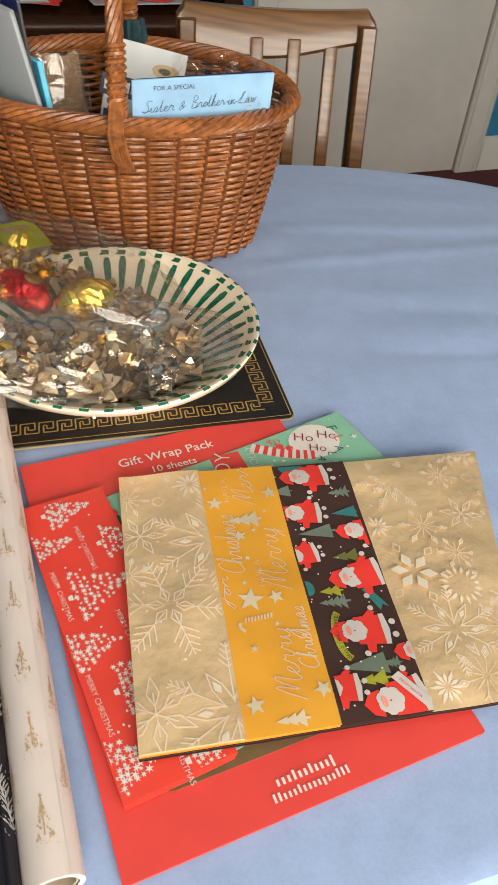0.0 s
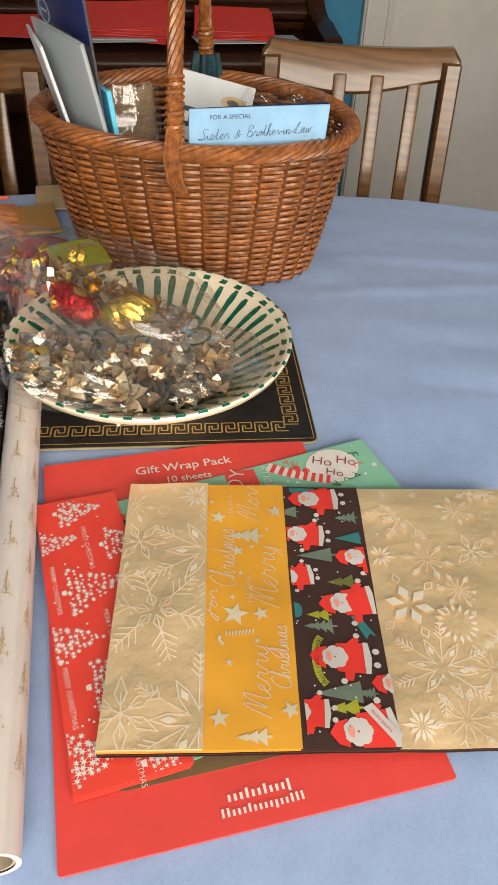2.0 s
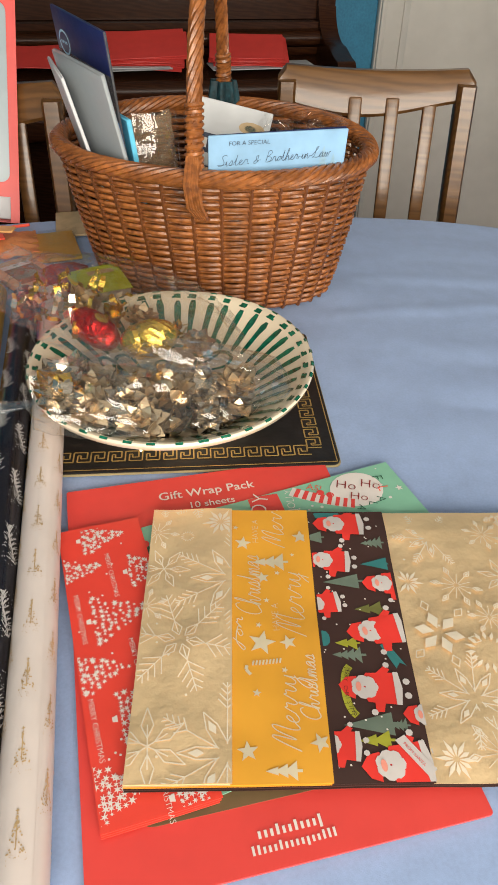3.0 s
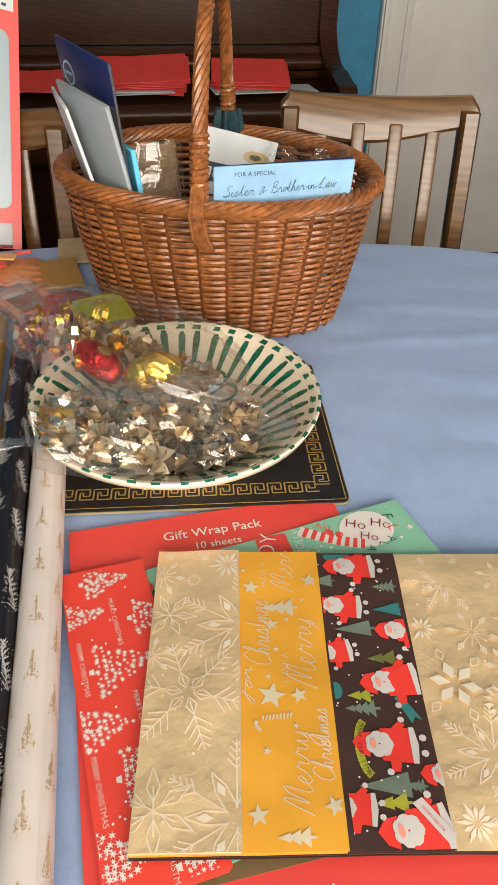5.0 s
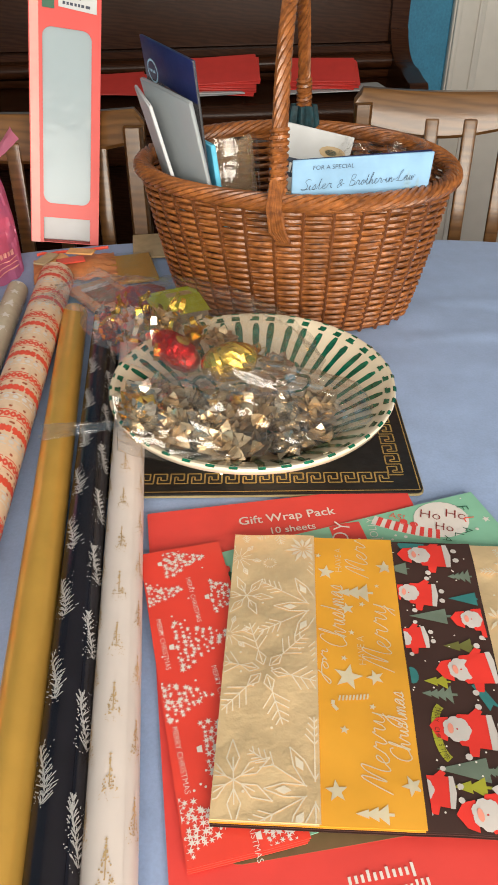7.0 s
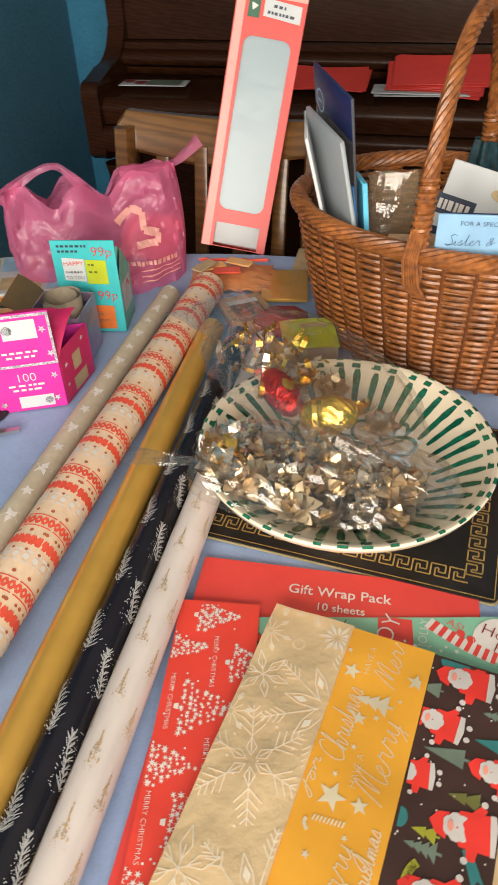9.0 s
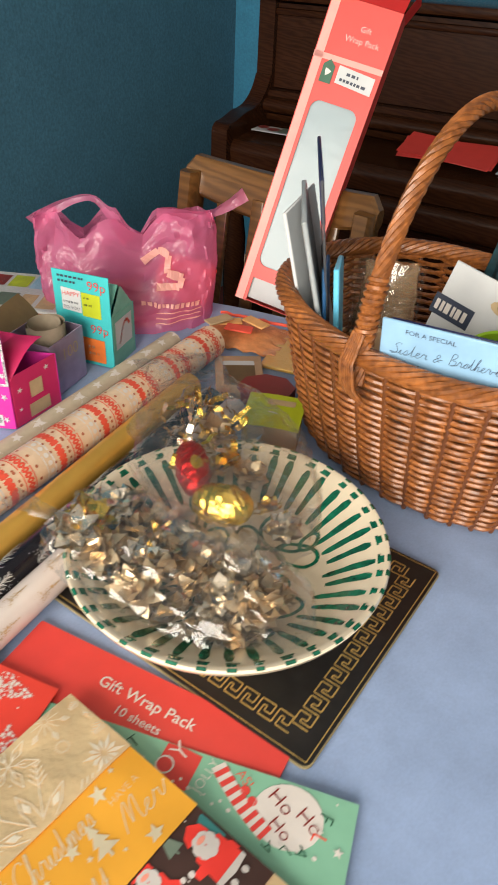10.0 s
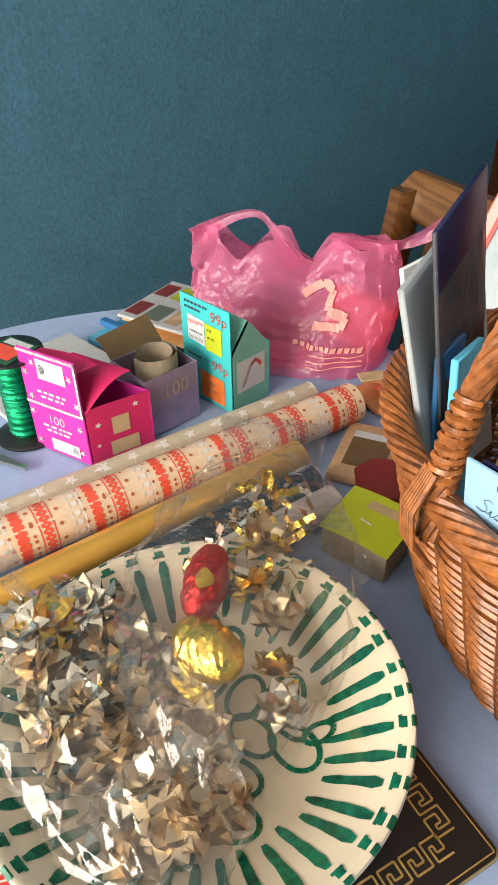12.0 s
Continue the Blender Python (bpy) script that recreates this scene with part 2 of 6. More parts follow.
# ---- builders ----
def thing(name, m, label, category, group="", kind=""):
    ob = new(name)
    ob.empty_display_size = 0.05
    ob.matrix_basis = m
    return tagged(ob, label, category, group, kind)


def as_mesh(name, bm, material, smooth=True):
    bmesh.ops.recalc_face_normals(bm, faces=bm.faces)
    me = bpy.data.meshes.new(name)
    bm.to_mesh(me)
    bm.free()
    if smooth:
        me.polygons.foreach_set("use_smooth", [True] * len(me.polygons))
        me.set_sharp_from_angle(angle=radians(38))
    for k in material if isinstance(material, (list, tuple)) else (material,):
        me.materials.append(M[k])
    return me


def part(name, bm, material, parent=None, label="", smooth=True):
    ob = new(name, as_mesh(name, bm, material, smooth))
    if parent:
        ob.parent = parent
    return tagged(ob, label)


def box(bm, size, at=(0, 0, 0), bevel=0.0, m=None, segs=2):
    g = bmesh.ops.create_cube(bm, size=1)
    t = Matrix.Translation(at) @ Matrix.Diagonal((*size, 1))
    bmesh.ops.transform(bm, matrix=t, verts=g["verts"])
    vs = g["verts"]
    if bevel:
        es = list({e for v in vs for e in v.link_edges})
        r = bmesh.ops.bevel(bm, geom=es, offset=bevel, segments=segs, profile=0.5, affect="EDGES")
        vs = list({v for f in r["faces"] for v in f.verts} | {v for v in vs if v.is_valid})
    if m:
        bmesh.ops.transform(bm, matrix=m, verts=vs)
    return bm


def frames_along(pts, closed):
    pts = [Vector(p) for p in pts]
    n = len(pts)
    tang = []
    for i in range(n):
        a = pts[i - 1] if (i or closed) else pts[0]
        b = pts[(i + 1) % n] if (i < n - 1 or closed) else pts[-1]
        tang.append((b - a).normalized())
    nor = tang[0].orthogonal().normalized()
    out = []
    for i in range(n):
        nor = (nor - tang[i] * nor.dot(tang[i])).normalized()
        out.append((pts[i], nor.copy(), tang[i].cross(nor)))
    return out


def tube(bm, pts, r, sides=6, closed=False, flat=1.0, caps=True):
    """A round (or flattened) rod along the points; r is a number or one for each point."""
    rings = []
    for i, (p, a, b) in enumerate(frames_along(pts, closed)):
        rr = r[i] if isinstance(r, (list, tuple)) else r
        rings.append([bm.verts.new(p + a * (rr * math.cos(k * math.tau / sides)) + b * (rr * flat * math.sin(k * math.tau / sides))) for k in range(sides)])
    n = len(rings)
    for i in range(n if closed else n - 1):
        q, w = rings[i], rings[(i + 1) % n]
        for k in range(sides):
            bm.faces.new((q[k], q[(k + 1) % sides], w[(k + 1) % sides], w[k]))
    if caps and not closed:
        bm.faces.new(rings[0][::-1])
        bm.faces.new(rings[-1])
    return bm


def lathe(bm, profile, segs=64, centre=(0, 0)):
    rings = []
    for r, z in profile:
        if r < 1e-5:
            rings.append([bm.verts.new((centre[0], centre[1], z))])
        else:
            rings.append([bm.verts.new((centre[0] + r * math.cos(k * math.tau / segs), centre[1] + r * math.sin(k * math.tau / segs), z)) for k in range(segs)])
    for a, b in zip(rings, rings[1:]):
        for k in range(segs):
            j = (k + 1) % segs
            f = [a[k % len(a)], a[j % len(a)], b[j % len(b)], b[k % len(b)]]
            f = list(dict.fromkeys(f))
            if len(f) > 2:
                bm.faces.new(f)
    return bm


def sheet(bm, fn, nu, nv, thick=0.0, wrap=False):
    """A surface fn(u, v), u and v from 0 to 1; with thick, a slab whose lower side lies that much below."""
    top = [[bm.verts.new(fn(i / nu, j / nv)) for j in range(nv + 1)] for i in range(nu if wrap else nu + 1)]
    ni = len(top)
    for i in range(nu):
        for j in range(nv):
            bm.faces.new((top[i][j], top[(i + 1) % ni][j], top[(i + 1) % ni][j + 1], top[i][j + 1]))
    if thick:
        low = [[bm.verts.new(v.co - Vector((0, 0, thick))) for v in row] for row in top]
        for i in range(nu):
            for j in range(nv):
                bm.faces.new((low[i][j + 1], low[i + 1][j + 1], low[i + 1][j], low[i][j]))
        rim = [(i, 0) for i in range(nu)] + [(nu, j) for j in range(nv)] + [(i, nv) for i in range(nu, 0, -1)] + [(0, j) for j in range(nv, 0, -1)]
        for (a, b), (c, d) in zip(rim, rim[1:] + rim[:1]):
            bm.faces.new((top[a][b], low[a][b], low[c][d], top[c][d]))
    return bm


def prism(bm, outline, z0, z1, m=None):
    """A flat outline (x, y) drawn up from z0 to z1."""
    lo = [bm.verts.new((x, y, z0)) for x, y in outline]
    hi = [bm.verts.new((x, y, z1)) for x, y in outline]
    bm.faces.new(lo[::-1])
    bm.faces.new(hi)
    n = len(lo)
    for i in range(n):
        bm.faces.new((lo[i], lo[(i + 1) % n], hi[(i + 1) % n], hi[i]))
    if m:
        bmesh.ops.transform(bm, matrix=m, verts=lo + hi)
    return bm


def round_rect(w, h, r, n=5, cx=0.0, cy=0.0):
    out = []
    for sx, sy, a0 in ((1, 1, 0), (-1, 1, 90), (-1, -1, 180), (1, -1, 270)):
        for k in range(n + 1):
            a = radians(a0 + 90 * k / n)
            out.append((cx + sx * (w / 2 - r) + r * math.cos(a), cy + sy * (h / 2 - r) + r * math.sin(a)))
    return out


# flat printed shapes: lists of outlines in the plane
def disc(cx, cy, r, n=10, sx=1.0, turn=0.0):
    return [[(cx + math.cos(turn) * r * sx * math.cos(k * math.tau / n) - math.sin(turn) * r * math.sin(k * math.tau / n),
              cy + math.sin(turn) * r * sx * math.cos(k * math.tau / n) + math.cos(turn) * r * math.sin(k * math.tau / n)) for k in range(n)]]


def star(cx, cy, r, turn=0.0, points=5, inner=0.42):
    """A star cut into kites, so that every outline is convex."""
    out = []
    p = lambda a, q: (cx + q * math.cos(a), cy + q * math.sin(a))
    for k in range(points):
        a, s = turn + k * math.tau / points, math.pi / points
        out.append([(cx, cy), p(a - s, r * inner), p(a, r), p(a + s, r * inner)])
    return out


def stroke(x0, y0, x1, y1, w):
    d = math.hypot(x1 - x0, y1 - y0) or 1
    nx, ny = -(y1 - y0) / d * w / 2, (x1 - x0) / d * w / 2
    return [[(x0 + nx, y0 + ny), (x0 - nx, y0 - ny), (x1 - nx, y1 - ny), (x1 + nx, y1 + ny)]]


def line(pts, w):
    return [q for a, b in zip(pts, pts[1:]) for q in stroke(*a, *b, w)]


def tree_shape(cx, cy, h, turn, w=0.62, tiers=3):
    """A fir of stacked triangles with a trunk, pointing along turn."""
    out = []
    c, s = math.cos(turn), math.sin(turn)
    at = lambda a, b: (cx + a * c - b * s, cy + a * s + b * c)
    for k in range(tiers):
        a0 = -h * 0.35 + h * 0.8 * k / tiers
        ww = h * w * (1 - k / (tiers + 0.6)) / 2
        out.append([at(a0, -ww), at(a0 + h * 0.8 / tiers * 1.35, 0), at(a0, ww)])
    out.append([at(-h * 0.5, -h * 0.04), at(-h * 0.35, -h * 0.04), at(-h * 0.35, h * 0.04), at(-h * 0.5, h * 0.04)])
    return out


def flake(cx, cy, r, kind=0, turn=0.3, w=0.0008):
    """A line-drawn snowflake: feathered arms, an outlined star, a ring of petals, ferns with diamonds, stalks or filled petals."""
    out = []
    p = lambda a, q: (cx + q * math.cos(a), cy + q * math.sin(a))
    for k in range(6 if kind != 2 else 16):
        a = turn + k * math.tau / (6 if kind != 2 else 16)
        if kind == 0:
            out += stroke(*p(a, r * 0.16), *p(a, r), w)
            for q in (0.45, 0.6, 0.75, 0.88):
                for s in (-1, 1):
                    b = p(a, r * q)
                    out += stroke(*b, b[0] + r * 0.26 * (1.25 - q) * 1.5 * math.cos(a + s * 0.8), b[1] + r * 0.26 * (1.25 - q) * 1.5 * math.sin(a + s * 0.8), w)
            out += line([p(a, r * 0.1), p(a + 0.35, r * 0.26), p(a, r * 0.42), p(a - 0.35, r * 0.26), p(a, r * 0.1)], w)
        elif kind == 1:
            out += line([p(a, r * 0.2), p(a + 0.28, r * 0.55), p(a, r), p(a - 0.28, r * 0.55), p(a, r * 0.2)], w)
            out += stroke(cx, cy, *p(a, r * 0.55), w)
        elif kind == 2:
            out += [[p(a, r * 0.55), p(a + 0.11, r * 0.75), p(a, r), p(a - 0.11, r * 0.75)]]
        elif kind == 4:
            out += stroke(*p(a, r * 0.12), *p(a, r), w)
            for q in (0.62, 0.72, 0.82, 0.92):
                for s in (-1, 1):
                    b = p(a, r * q)
                    e = r * 0.30 * (1.25 - q)
                    out += stroke(*b, b[0] + e * math.cos(a + s * 0.75), b[1] + e * math.sin(a + s * 0.75), w)
            c = a + math.pi / 6
            out += line([p(a, r * 0.15), p(c - 0.2, r * 0.42), p(c, r * 0.66), p(c + 0.2, r * 0.42), p(a + math.pi / 3, r * 0.15)], w)
            out += [[p(c, r * 0.30), p(c + 0.14, r * 0.40), p(c, r * 0.52), p(c - 0.14, r * 0.40)]]
        elif kind == 5:
            for b in (a, a + math.pi / 6):
                out += stroke(*p(b, r * 0.1), *p(b, r * 0.62), w * 0.7)
                if b == a:
                    out += line([p(b, r * 0.60), p(b + 0.13, r * 0.78), p(b, r), p(b - 0.13, r * 0.78), p(b, r * 0.60)], w)
                    out += [[p(b, r * 0.68), p(b + 0.07, r * 0.78), p(b, r * 0.90), p(b - 0.07, r * 0.78)]]
        elif kind == 6:
            for b in (a, a + math.pi / 6):
                out += [[p(b, r * 0.12), p(b + 0.20, r * 0.52), p(b, r * (1 if b == a else 0.72)), p(b - 0.20, r * 0.52)]]
        else:
            out += [[p(a, r * 0.12), p(a + 0.35, r * 0.42), p(a, r * 0.62), p(a - 0.35, r * 0.42)]]
            out += line([p(a, r * 0.68), p(a + 0.13, r * 0.84), p(a, r), p(a - 0.13, r * 0.84), p(a, r * 0.68)], w)
    return out


def clip_to(shapes, x0, y0, x1, y1):
    """Cut convex outlines to a rectangle."""
    out = []
    for poly in shapes:
        for axis, lim, sign in ((0, x0, 1), (0, x1, -1), (1, y0, 1), (1, y1, -1)):
            res = []
            for i, a in enumerate(poly):
                b = poly[(i + 1) % len(poly)]
                ina, inb = (a[axis] - lim) * sign >= 0, (b[axis] - lim) * sign >= 0
                if ina:
                    res.append(a)
                if ina != inb:
                    t = (lim - a[axis]) / (b[axis] - a[axis])
                    res.append((a[0] + t * (b[0] - a[0]), a[1] + t * (b[1] - a[1])))
            poly = res
            if len(poly) < 3:
                break
        if len(poly) > 2:
            out.append(poly)
    return out


def host(parent, name):
    """The part of a thing that carries its print: its face, front, body or paper."""
    if parent.data or name.startswith("side"):
        return parent
    for child in parent.children:
        if child.name.split(".")[0] in ("face", "front", "body", "paper", "card_front"):
            return child
    return parent


def printed(name, groups, put, parent, label=""):
    """One mesh of printed shapes; groups: (material, outlines); put maps (x, y) on to the surface."""
    bm = bmesh.new()
    for i, (_, shapes) in enumerate(groups):
        for poly in shapes:
            vs = []
            for x, y in poly:
                co = Vector(put(x, y))
                if not vs or (vs[-1].co - co).length > 1e-6:
                    vs.append(bm.verts.new(co))
            if len(vs) > 2:
                bm.faces.new(vs).material_index = i
    return part(name, bm, [g[0] for g in groups], host(parent, name), label, smooth=False)


def lettering(name, text, size, m, material, parent, width=None, shear=0.0, put=None, bold=-0.012):
    """Words as a flat mesh; the baseline's start is the origin of m."""
    cu = bpy.data.curves.new(name, "FONT")
    cu.body, cu.size, cu.shear = text, size, shear
    cu.resolution_u, cu.offset = 3, bold * size
    tmp = bpy.data.objects.new(name, cu)
    scene.collection.objects.link(tmp)
    bpy.context.view_layer.update()
    me = bpy.data.meshes.new_from_object(tmp.evaluated_get(bpy.context.evaluated_depsgraph_get()))
    bpy.data.objects.remove(tmp)
    bpy.data.curves.remove(cu)
    co = np.array([v.co[:] for v in me.vertices])
    k = (width / (co[:, 0].max() - co[:, 0].min())) if width else 1.0
    me.transform(m @ Matrix.Diagonal((k, k if width else 1, 1, 1)))
    if put:
        for v in me.vertices:
            v.co = put(v.co.x, v.co.y)
    me.materials.clear()
    me.materials.append(M[material])
    ob = new(name, me)
    ob.parent = host(parent, name)
    return ob


HAND = {}
HAND["M"] = (0, 0, .15, .6, .3, 1, .38, .9, .36, .3, .4, .2, .55, .8, .7, 1, .76, .9, .72, .3, .8, 0, .95, .1)
HAND["e"] = (0, .12, .2, .25, .28, .4, .18, .45, .08, .3, .1, .08, .25, 0, .42, .12)
HAND["r"] = (0, .12, .12, .42, .16, .5, .2, .4, .34, .42, .34, .15, .42, .02, .52, .12)
HAND["y"] = (0, .12, .1, .42, .12, .1, .25, .02, .38, .2, .42, .45, .38, -.2, .25, -.6, .1, -.5, .2, -.2, .55, .12)
HAND["C"] = (.7, .85, .6, 1, .35, .95, .1, .65, .08, .25, .3, 0, .6, .08, .75, .12)
HAND["h"] = (0, .1, .2, .6, .28, 1, .2, 1.02, .12, .6, .1, 0, .2, .35, .34, .42, .36, .1, .45, 0, .55, .12)
HAND["i"] = (0, .12, .1, .42, .1, .1, .18, 0, .3, .12)
HAND["s"] = (0, .1, .2, .48, .28, .25, .22, .02, .05, .05, .3, .05, .4, .12)
HAND["t"] = (0, .12, .15, .5, .2, .95, .18, .4, .2, .05, .3, 0, .42, .12)
HAND["m"] = (0, .1, .08, .42, .1, 0, .2, .38, .3, .4, .32, 0, .42, .38, .52, .4, .54, .08, .62, 0, .72, .12)
HAND["a"] = (.35, .4, .2, .46, .05, .25, .12, .02, .3, .12, .36, .42, .36, .08, .46, 0, .55, .12)
HAND["F"] = (.75, .95, .3, 1, .45, .95, .35, .4, .25, -.1, .1, 0, .3, .45, .6, .5)
HAND["S"] = (.75, .9, .5, 1, .3, .8, .5, .5, .55, .2, .3, 0, .05, .15, .3, .1, .7, .12)
HAND["B"] = (.2, 0, .25, .5, .3, 1, .6, 1, .65, .75, .35, .52, .7, .4, .65, .08, .3, 0, .55, .02, .85, .12)
HAND["L"] = (.5, .9, .4, 1, .3, .8, .28, .3, .15, .02, .1, .1, .3, .06, .6, 0, .8, .12)
HAND["n"] = (0, .1, .08, .42, .1, 0, .2, .38, .32, .4, .34, .08, .42, 0, .55, .12)
HAND["w"] = (0, .3, .08, .42, .1, .05, .22, .05, .3, .4, .32, .05, .44, .05, .52, .42, .7, .36)
HAND["&"] = (.5, .1, .2, .55, .35, .75, .4, .5, .1, .2, .2, 0, .5, .3, .7, .3)
HAND["-"] = (0, .25, .3, .25)
HAND["o"] = (.2, .44, .06, .25, .16, .02, .32, .15, .28, .42, .2, .44, .45, .36)


def handwriting(word, x, y, turn, width, tall, w):
    """A word in flowing hand, its base line starting at x, y: smooth strokes of one breadth."""
    pts, at = [], 0.0
    for ch in word:
        g = HAND[ch]
        pts += [(at + g[i] + 0.25 * g[i + 1], g[i + 1]) for i in range(0, len(g), 2)]
        at += g[-2]
    c, s = math.cos(radians(turn)), math.sin(radians(turn))
    k = width / at
    smooth = []
    for i in range(len(pts) - 1):
        p0, p1, p2, p3 = pts[max(i - 1, 0)], pts[i], pts[i + 1], pts[min(i + 2, len(pts) - 1)]
        for q in range(4):
            f = q / 4
            smooth.append([0.5 * (2 * b + (d - a) * f + (2 * a - 5 * b + 4 * d - e) * f * f + (3 * b - a - 3 * d + e) * f ** 3) for a, b, d, e in zip(p0, p1, p2, p3)])
    return line([(x + (a * k) * c - b * tall * s, y + (a * k) * s + b * tall * c) for a, b in smooth], w)


def flatm(x, y, turn=0.0):
    return Matrix.Translation((x, y, 0)) @ Matrix.Rotation(radians(turn), 4, "Z")


def bars(x, y, w, h, turn=0.0, n=5, seed=1):
    """A row of short bars in place of words that are not lettered."""
    rnd = random.Random(seed)
    cuts = [rnd.uniform(0.6, 1.4) for _ in range(n)]
    tot = sum(cuts) * 1.45
    out, at = [], 0.0
    c, s = math.cos(radians(turn)), math.sin(radians(turn))
    for k in cuts:
        a, b = at * w / tot, (at + k) * w / tot
        out.append([(x + u * c - v * s, y + u * s + v * c) for u, v in ((a, 0), (b, 0), (b, h), (a, h))])
        at += k * 1.45
    return out


def axes(origin, x, up):
    """A frame with its x along x and its z as near to up as that allows."""
    x = Vector(x).normalized()
    y = Vector(up).cross(x).normalized()
    z = x.cross(y)
    return Matrix.Translation(origin) @ Matrix((x, y, z)).transposed().to_4x4()


def nz(x, y, z=0.0, s=1.0):
    return noise.noise(Vector((x * s, y * s, z * s)))


# ---- the room ----
def wall(name, boxes, material, label):
    bm = bmesh.new()
    for size, at in boxes:
        box(bm, size, at)
    bmesh.ops.transform(bm, matrix=ROOM, verts=bm.verts)
    return tagged(part(name, bm, material, smooth=False), label, "wall", kind="structure")


LX, LY, HZ = 4.2, 4.3, 2.45
wall("wall_west", [((0.12, LY + 0.24, HZ), (-0.06, -LY / 2, HZ / 2))], "teal_wall", "dark teal painted wall with a fine woodchip texture")
wall("wall_north", [((2.17, 0.12, HZ), (1.085, 0.06, HZ / 2)), ((1.13, 0.12, HZ - 2.06), (2.735, 0.06, (HZ + 2.06) / 2)), ((LX - 3.30, 0.12, HZ), ((LX + 3.30) / 2, 0.06, HZ / 2))],
     "blue_wall", "bright blue painted wall behind the piano")
wall("wall_east", [((0.12, LY + 0.24, HZ), (LX + 0.06, -LY / 2, HZ / 2))], "blue_wall", "blue painted side wall of the room")
wall("wall_south", [((0.44, 0.12, HZ), (0.22, -LY - 0.06, HZ / 2)), ((1.64, 0.12, HZ), (LX - 0.82, -LY - 0.06, HZ / 2)),
                    ((2.12, 0.12, 0.88), (1.5, -LY - 0.06, 0.44)), ((2.12, 0.12, HZ - 2.22), (1.5, -LY - 0.06, (HZ + 2.22) / 2))], "blue_wall", "blue painted wall with a wide window")
bm = bmesh.new()
box(bm, (LX + 0.3, LY + 0.3, 0.1), (LX / 2, -LY / 2, -0.05))
bmesh.ops.transform(bm, matrix=ROOM, verts=bm.verts)
tagged(part("floor", bm, "carpet", smooth=False), "dark red carpeted floor", "floor", kind="structure")
bm = bmesh.new()
box(bm, (LX + 0.3, LY + 0.3, 0.1), (LX / 2, -LY / 2, HZ + 0.05))
bmesh.ops.transform(bm, matrix=ROOM, verts=bm.verts)
tagged(part("ceiling", bm, "ceiling", smooth=False), "plain white painted ceiling", "ceiling", kind="structure")


def skirting(name, x0, x1):
    bm = bmesh.new()
    out = [(0, 0), (-0.018, 0), (-0.018, 0.11), (-0.012, 0.13), (-0.008, 0.145), (0, 0.15)]
    a = [bm.verts.new((x0, y, z)) for y, z in out]
    b = [bm.verts.new((x1, y, z)) for y, z in out]
    bm.faces.new(a)
    bm.faces.new(b[::-1])
    for i in range(len(out)):
        j = (i + 1) % len(out)
        bm.faces.new((a[i], a[j], b[j], b[i]))
    bmesh.ops.transform(bm, matrix=ROOM @ Matrix.Translation((0, -0.002, 0)), verts=bm.verts)
    tagged(part(name, bm, "white_paint"), "white painted skirting board along the blue wall", "skirting", kind="structure")


skirting("baseboard_1", 0.02, 2.15)
skirting("baseboard_2", 3.32, LX - 0.02)

door = thing("door_1", ROOM @ Matrix.Translation((2.16, 0, 0)) @ Matrix.Diagonal((1.15, 1, 1, 1)), "white painted panel door in a moulded white frame, closed", "door", kind="structure")
for nm, sz, at in (("architrave", (0.1, 0.03, 2.1), (0.05, -0.016, 1.05)), ("architrave", (0.1, 0.03, 2.1), (0.95, -0.016, 1.05)), ("architrave", (0.796, 0.03, 0.1), (0.5, -0.016, 2.05))):
    bm = bmesh.new()
    box(bm, sz, at, 0.006)
    if sz[0] < 0.2:
        box(bm, (0.018, 0.012, sz[2] - 0.02), (at[0] - 0.036, -0.036, at[2]), 0.004)
        box(bm, (0.010, 0.008, sz[2] - 0.02), (at[0] + 0.03, -0.034, at[2]), 0.003)
    part(nm, bm, "white_paint", door)
bm = bmesh.new()
box(bm, (0.794, 0.04, 1.985), (0.5, 0.012, 1.0), 0.003)
part("door_leaf", bm, "white_paint", door)

win = thing("window_1", ROOM @ Matrix.Translation((1.5, -LY, 0)), "wide white framed window that lets in the daylight", "window", kind="structure")
for sz, at in (((2.12, 0.06, 0.05), (0, -0.05, 0.905)), ((2.12, 0.06, 0.05), (0, -0.05, 2.195)), ((0.05, 0.06, 1.236), (-1.035, -0.05, 1.55)), ((0.05, 0.06, 1.236), (1.035, -0.05, 1.55)), ((0.05, 0.06, 1.236), (0, -0.05, 1.55))):
    bm = bmesh.new()
    box(bm, sz, at, 0.006)
    part("window_frame", bm, "white_paint", win)
bm = bmesh.new()
box(bm, (2.2, 0.18, 0.03), (0, 0.05, 0.862), 0.006)
part("window_sill", bm, "white_paint", win)
for x in (-0.5175, 0.5175):
    bm = bmesh.new()
    box(bm, (0.98, 0.006, 1.236), (x, -0.05, 1.55))
    pane = part("pane", bm, "clear", win)
    pane.visible_shadow = False

# ---- piano ----
PW, PD = 1.575, 0.63
PIANO = ROOM @ Matrix.Translation((0.316, -0.66, 0)) @ Matrix.Diagonal((1, 1, 0.925, 1))
piano = thing("piano", PIANO, "dark mahogany upright piano with a closed keyboard lid", "piano")


def along(bm, outline, x0, x1):
    """An outline (y, z) drawn along x."""
    a = [bm.verts.new((x0, y, z)) for y, z in outline]
    b = [bm.verts.new((x1, y, z)) for y, z in outline]
    bm.faces.new(a)
    bm.faces.new(b[::-1])
    for i in range(len(outline)):
        j = (i + 1) % len(outline)
        bm.faces.new((a[i], a[j], b[j], b[i]))
    return bm


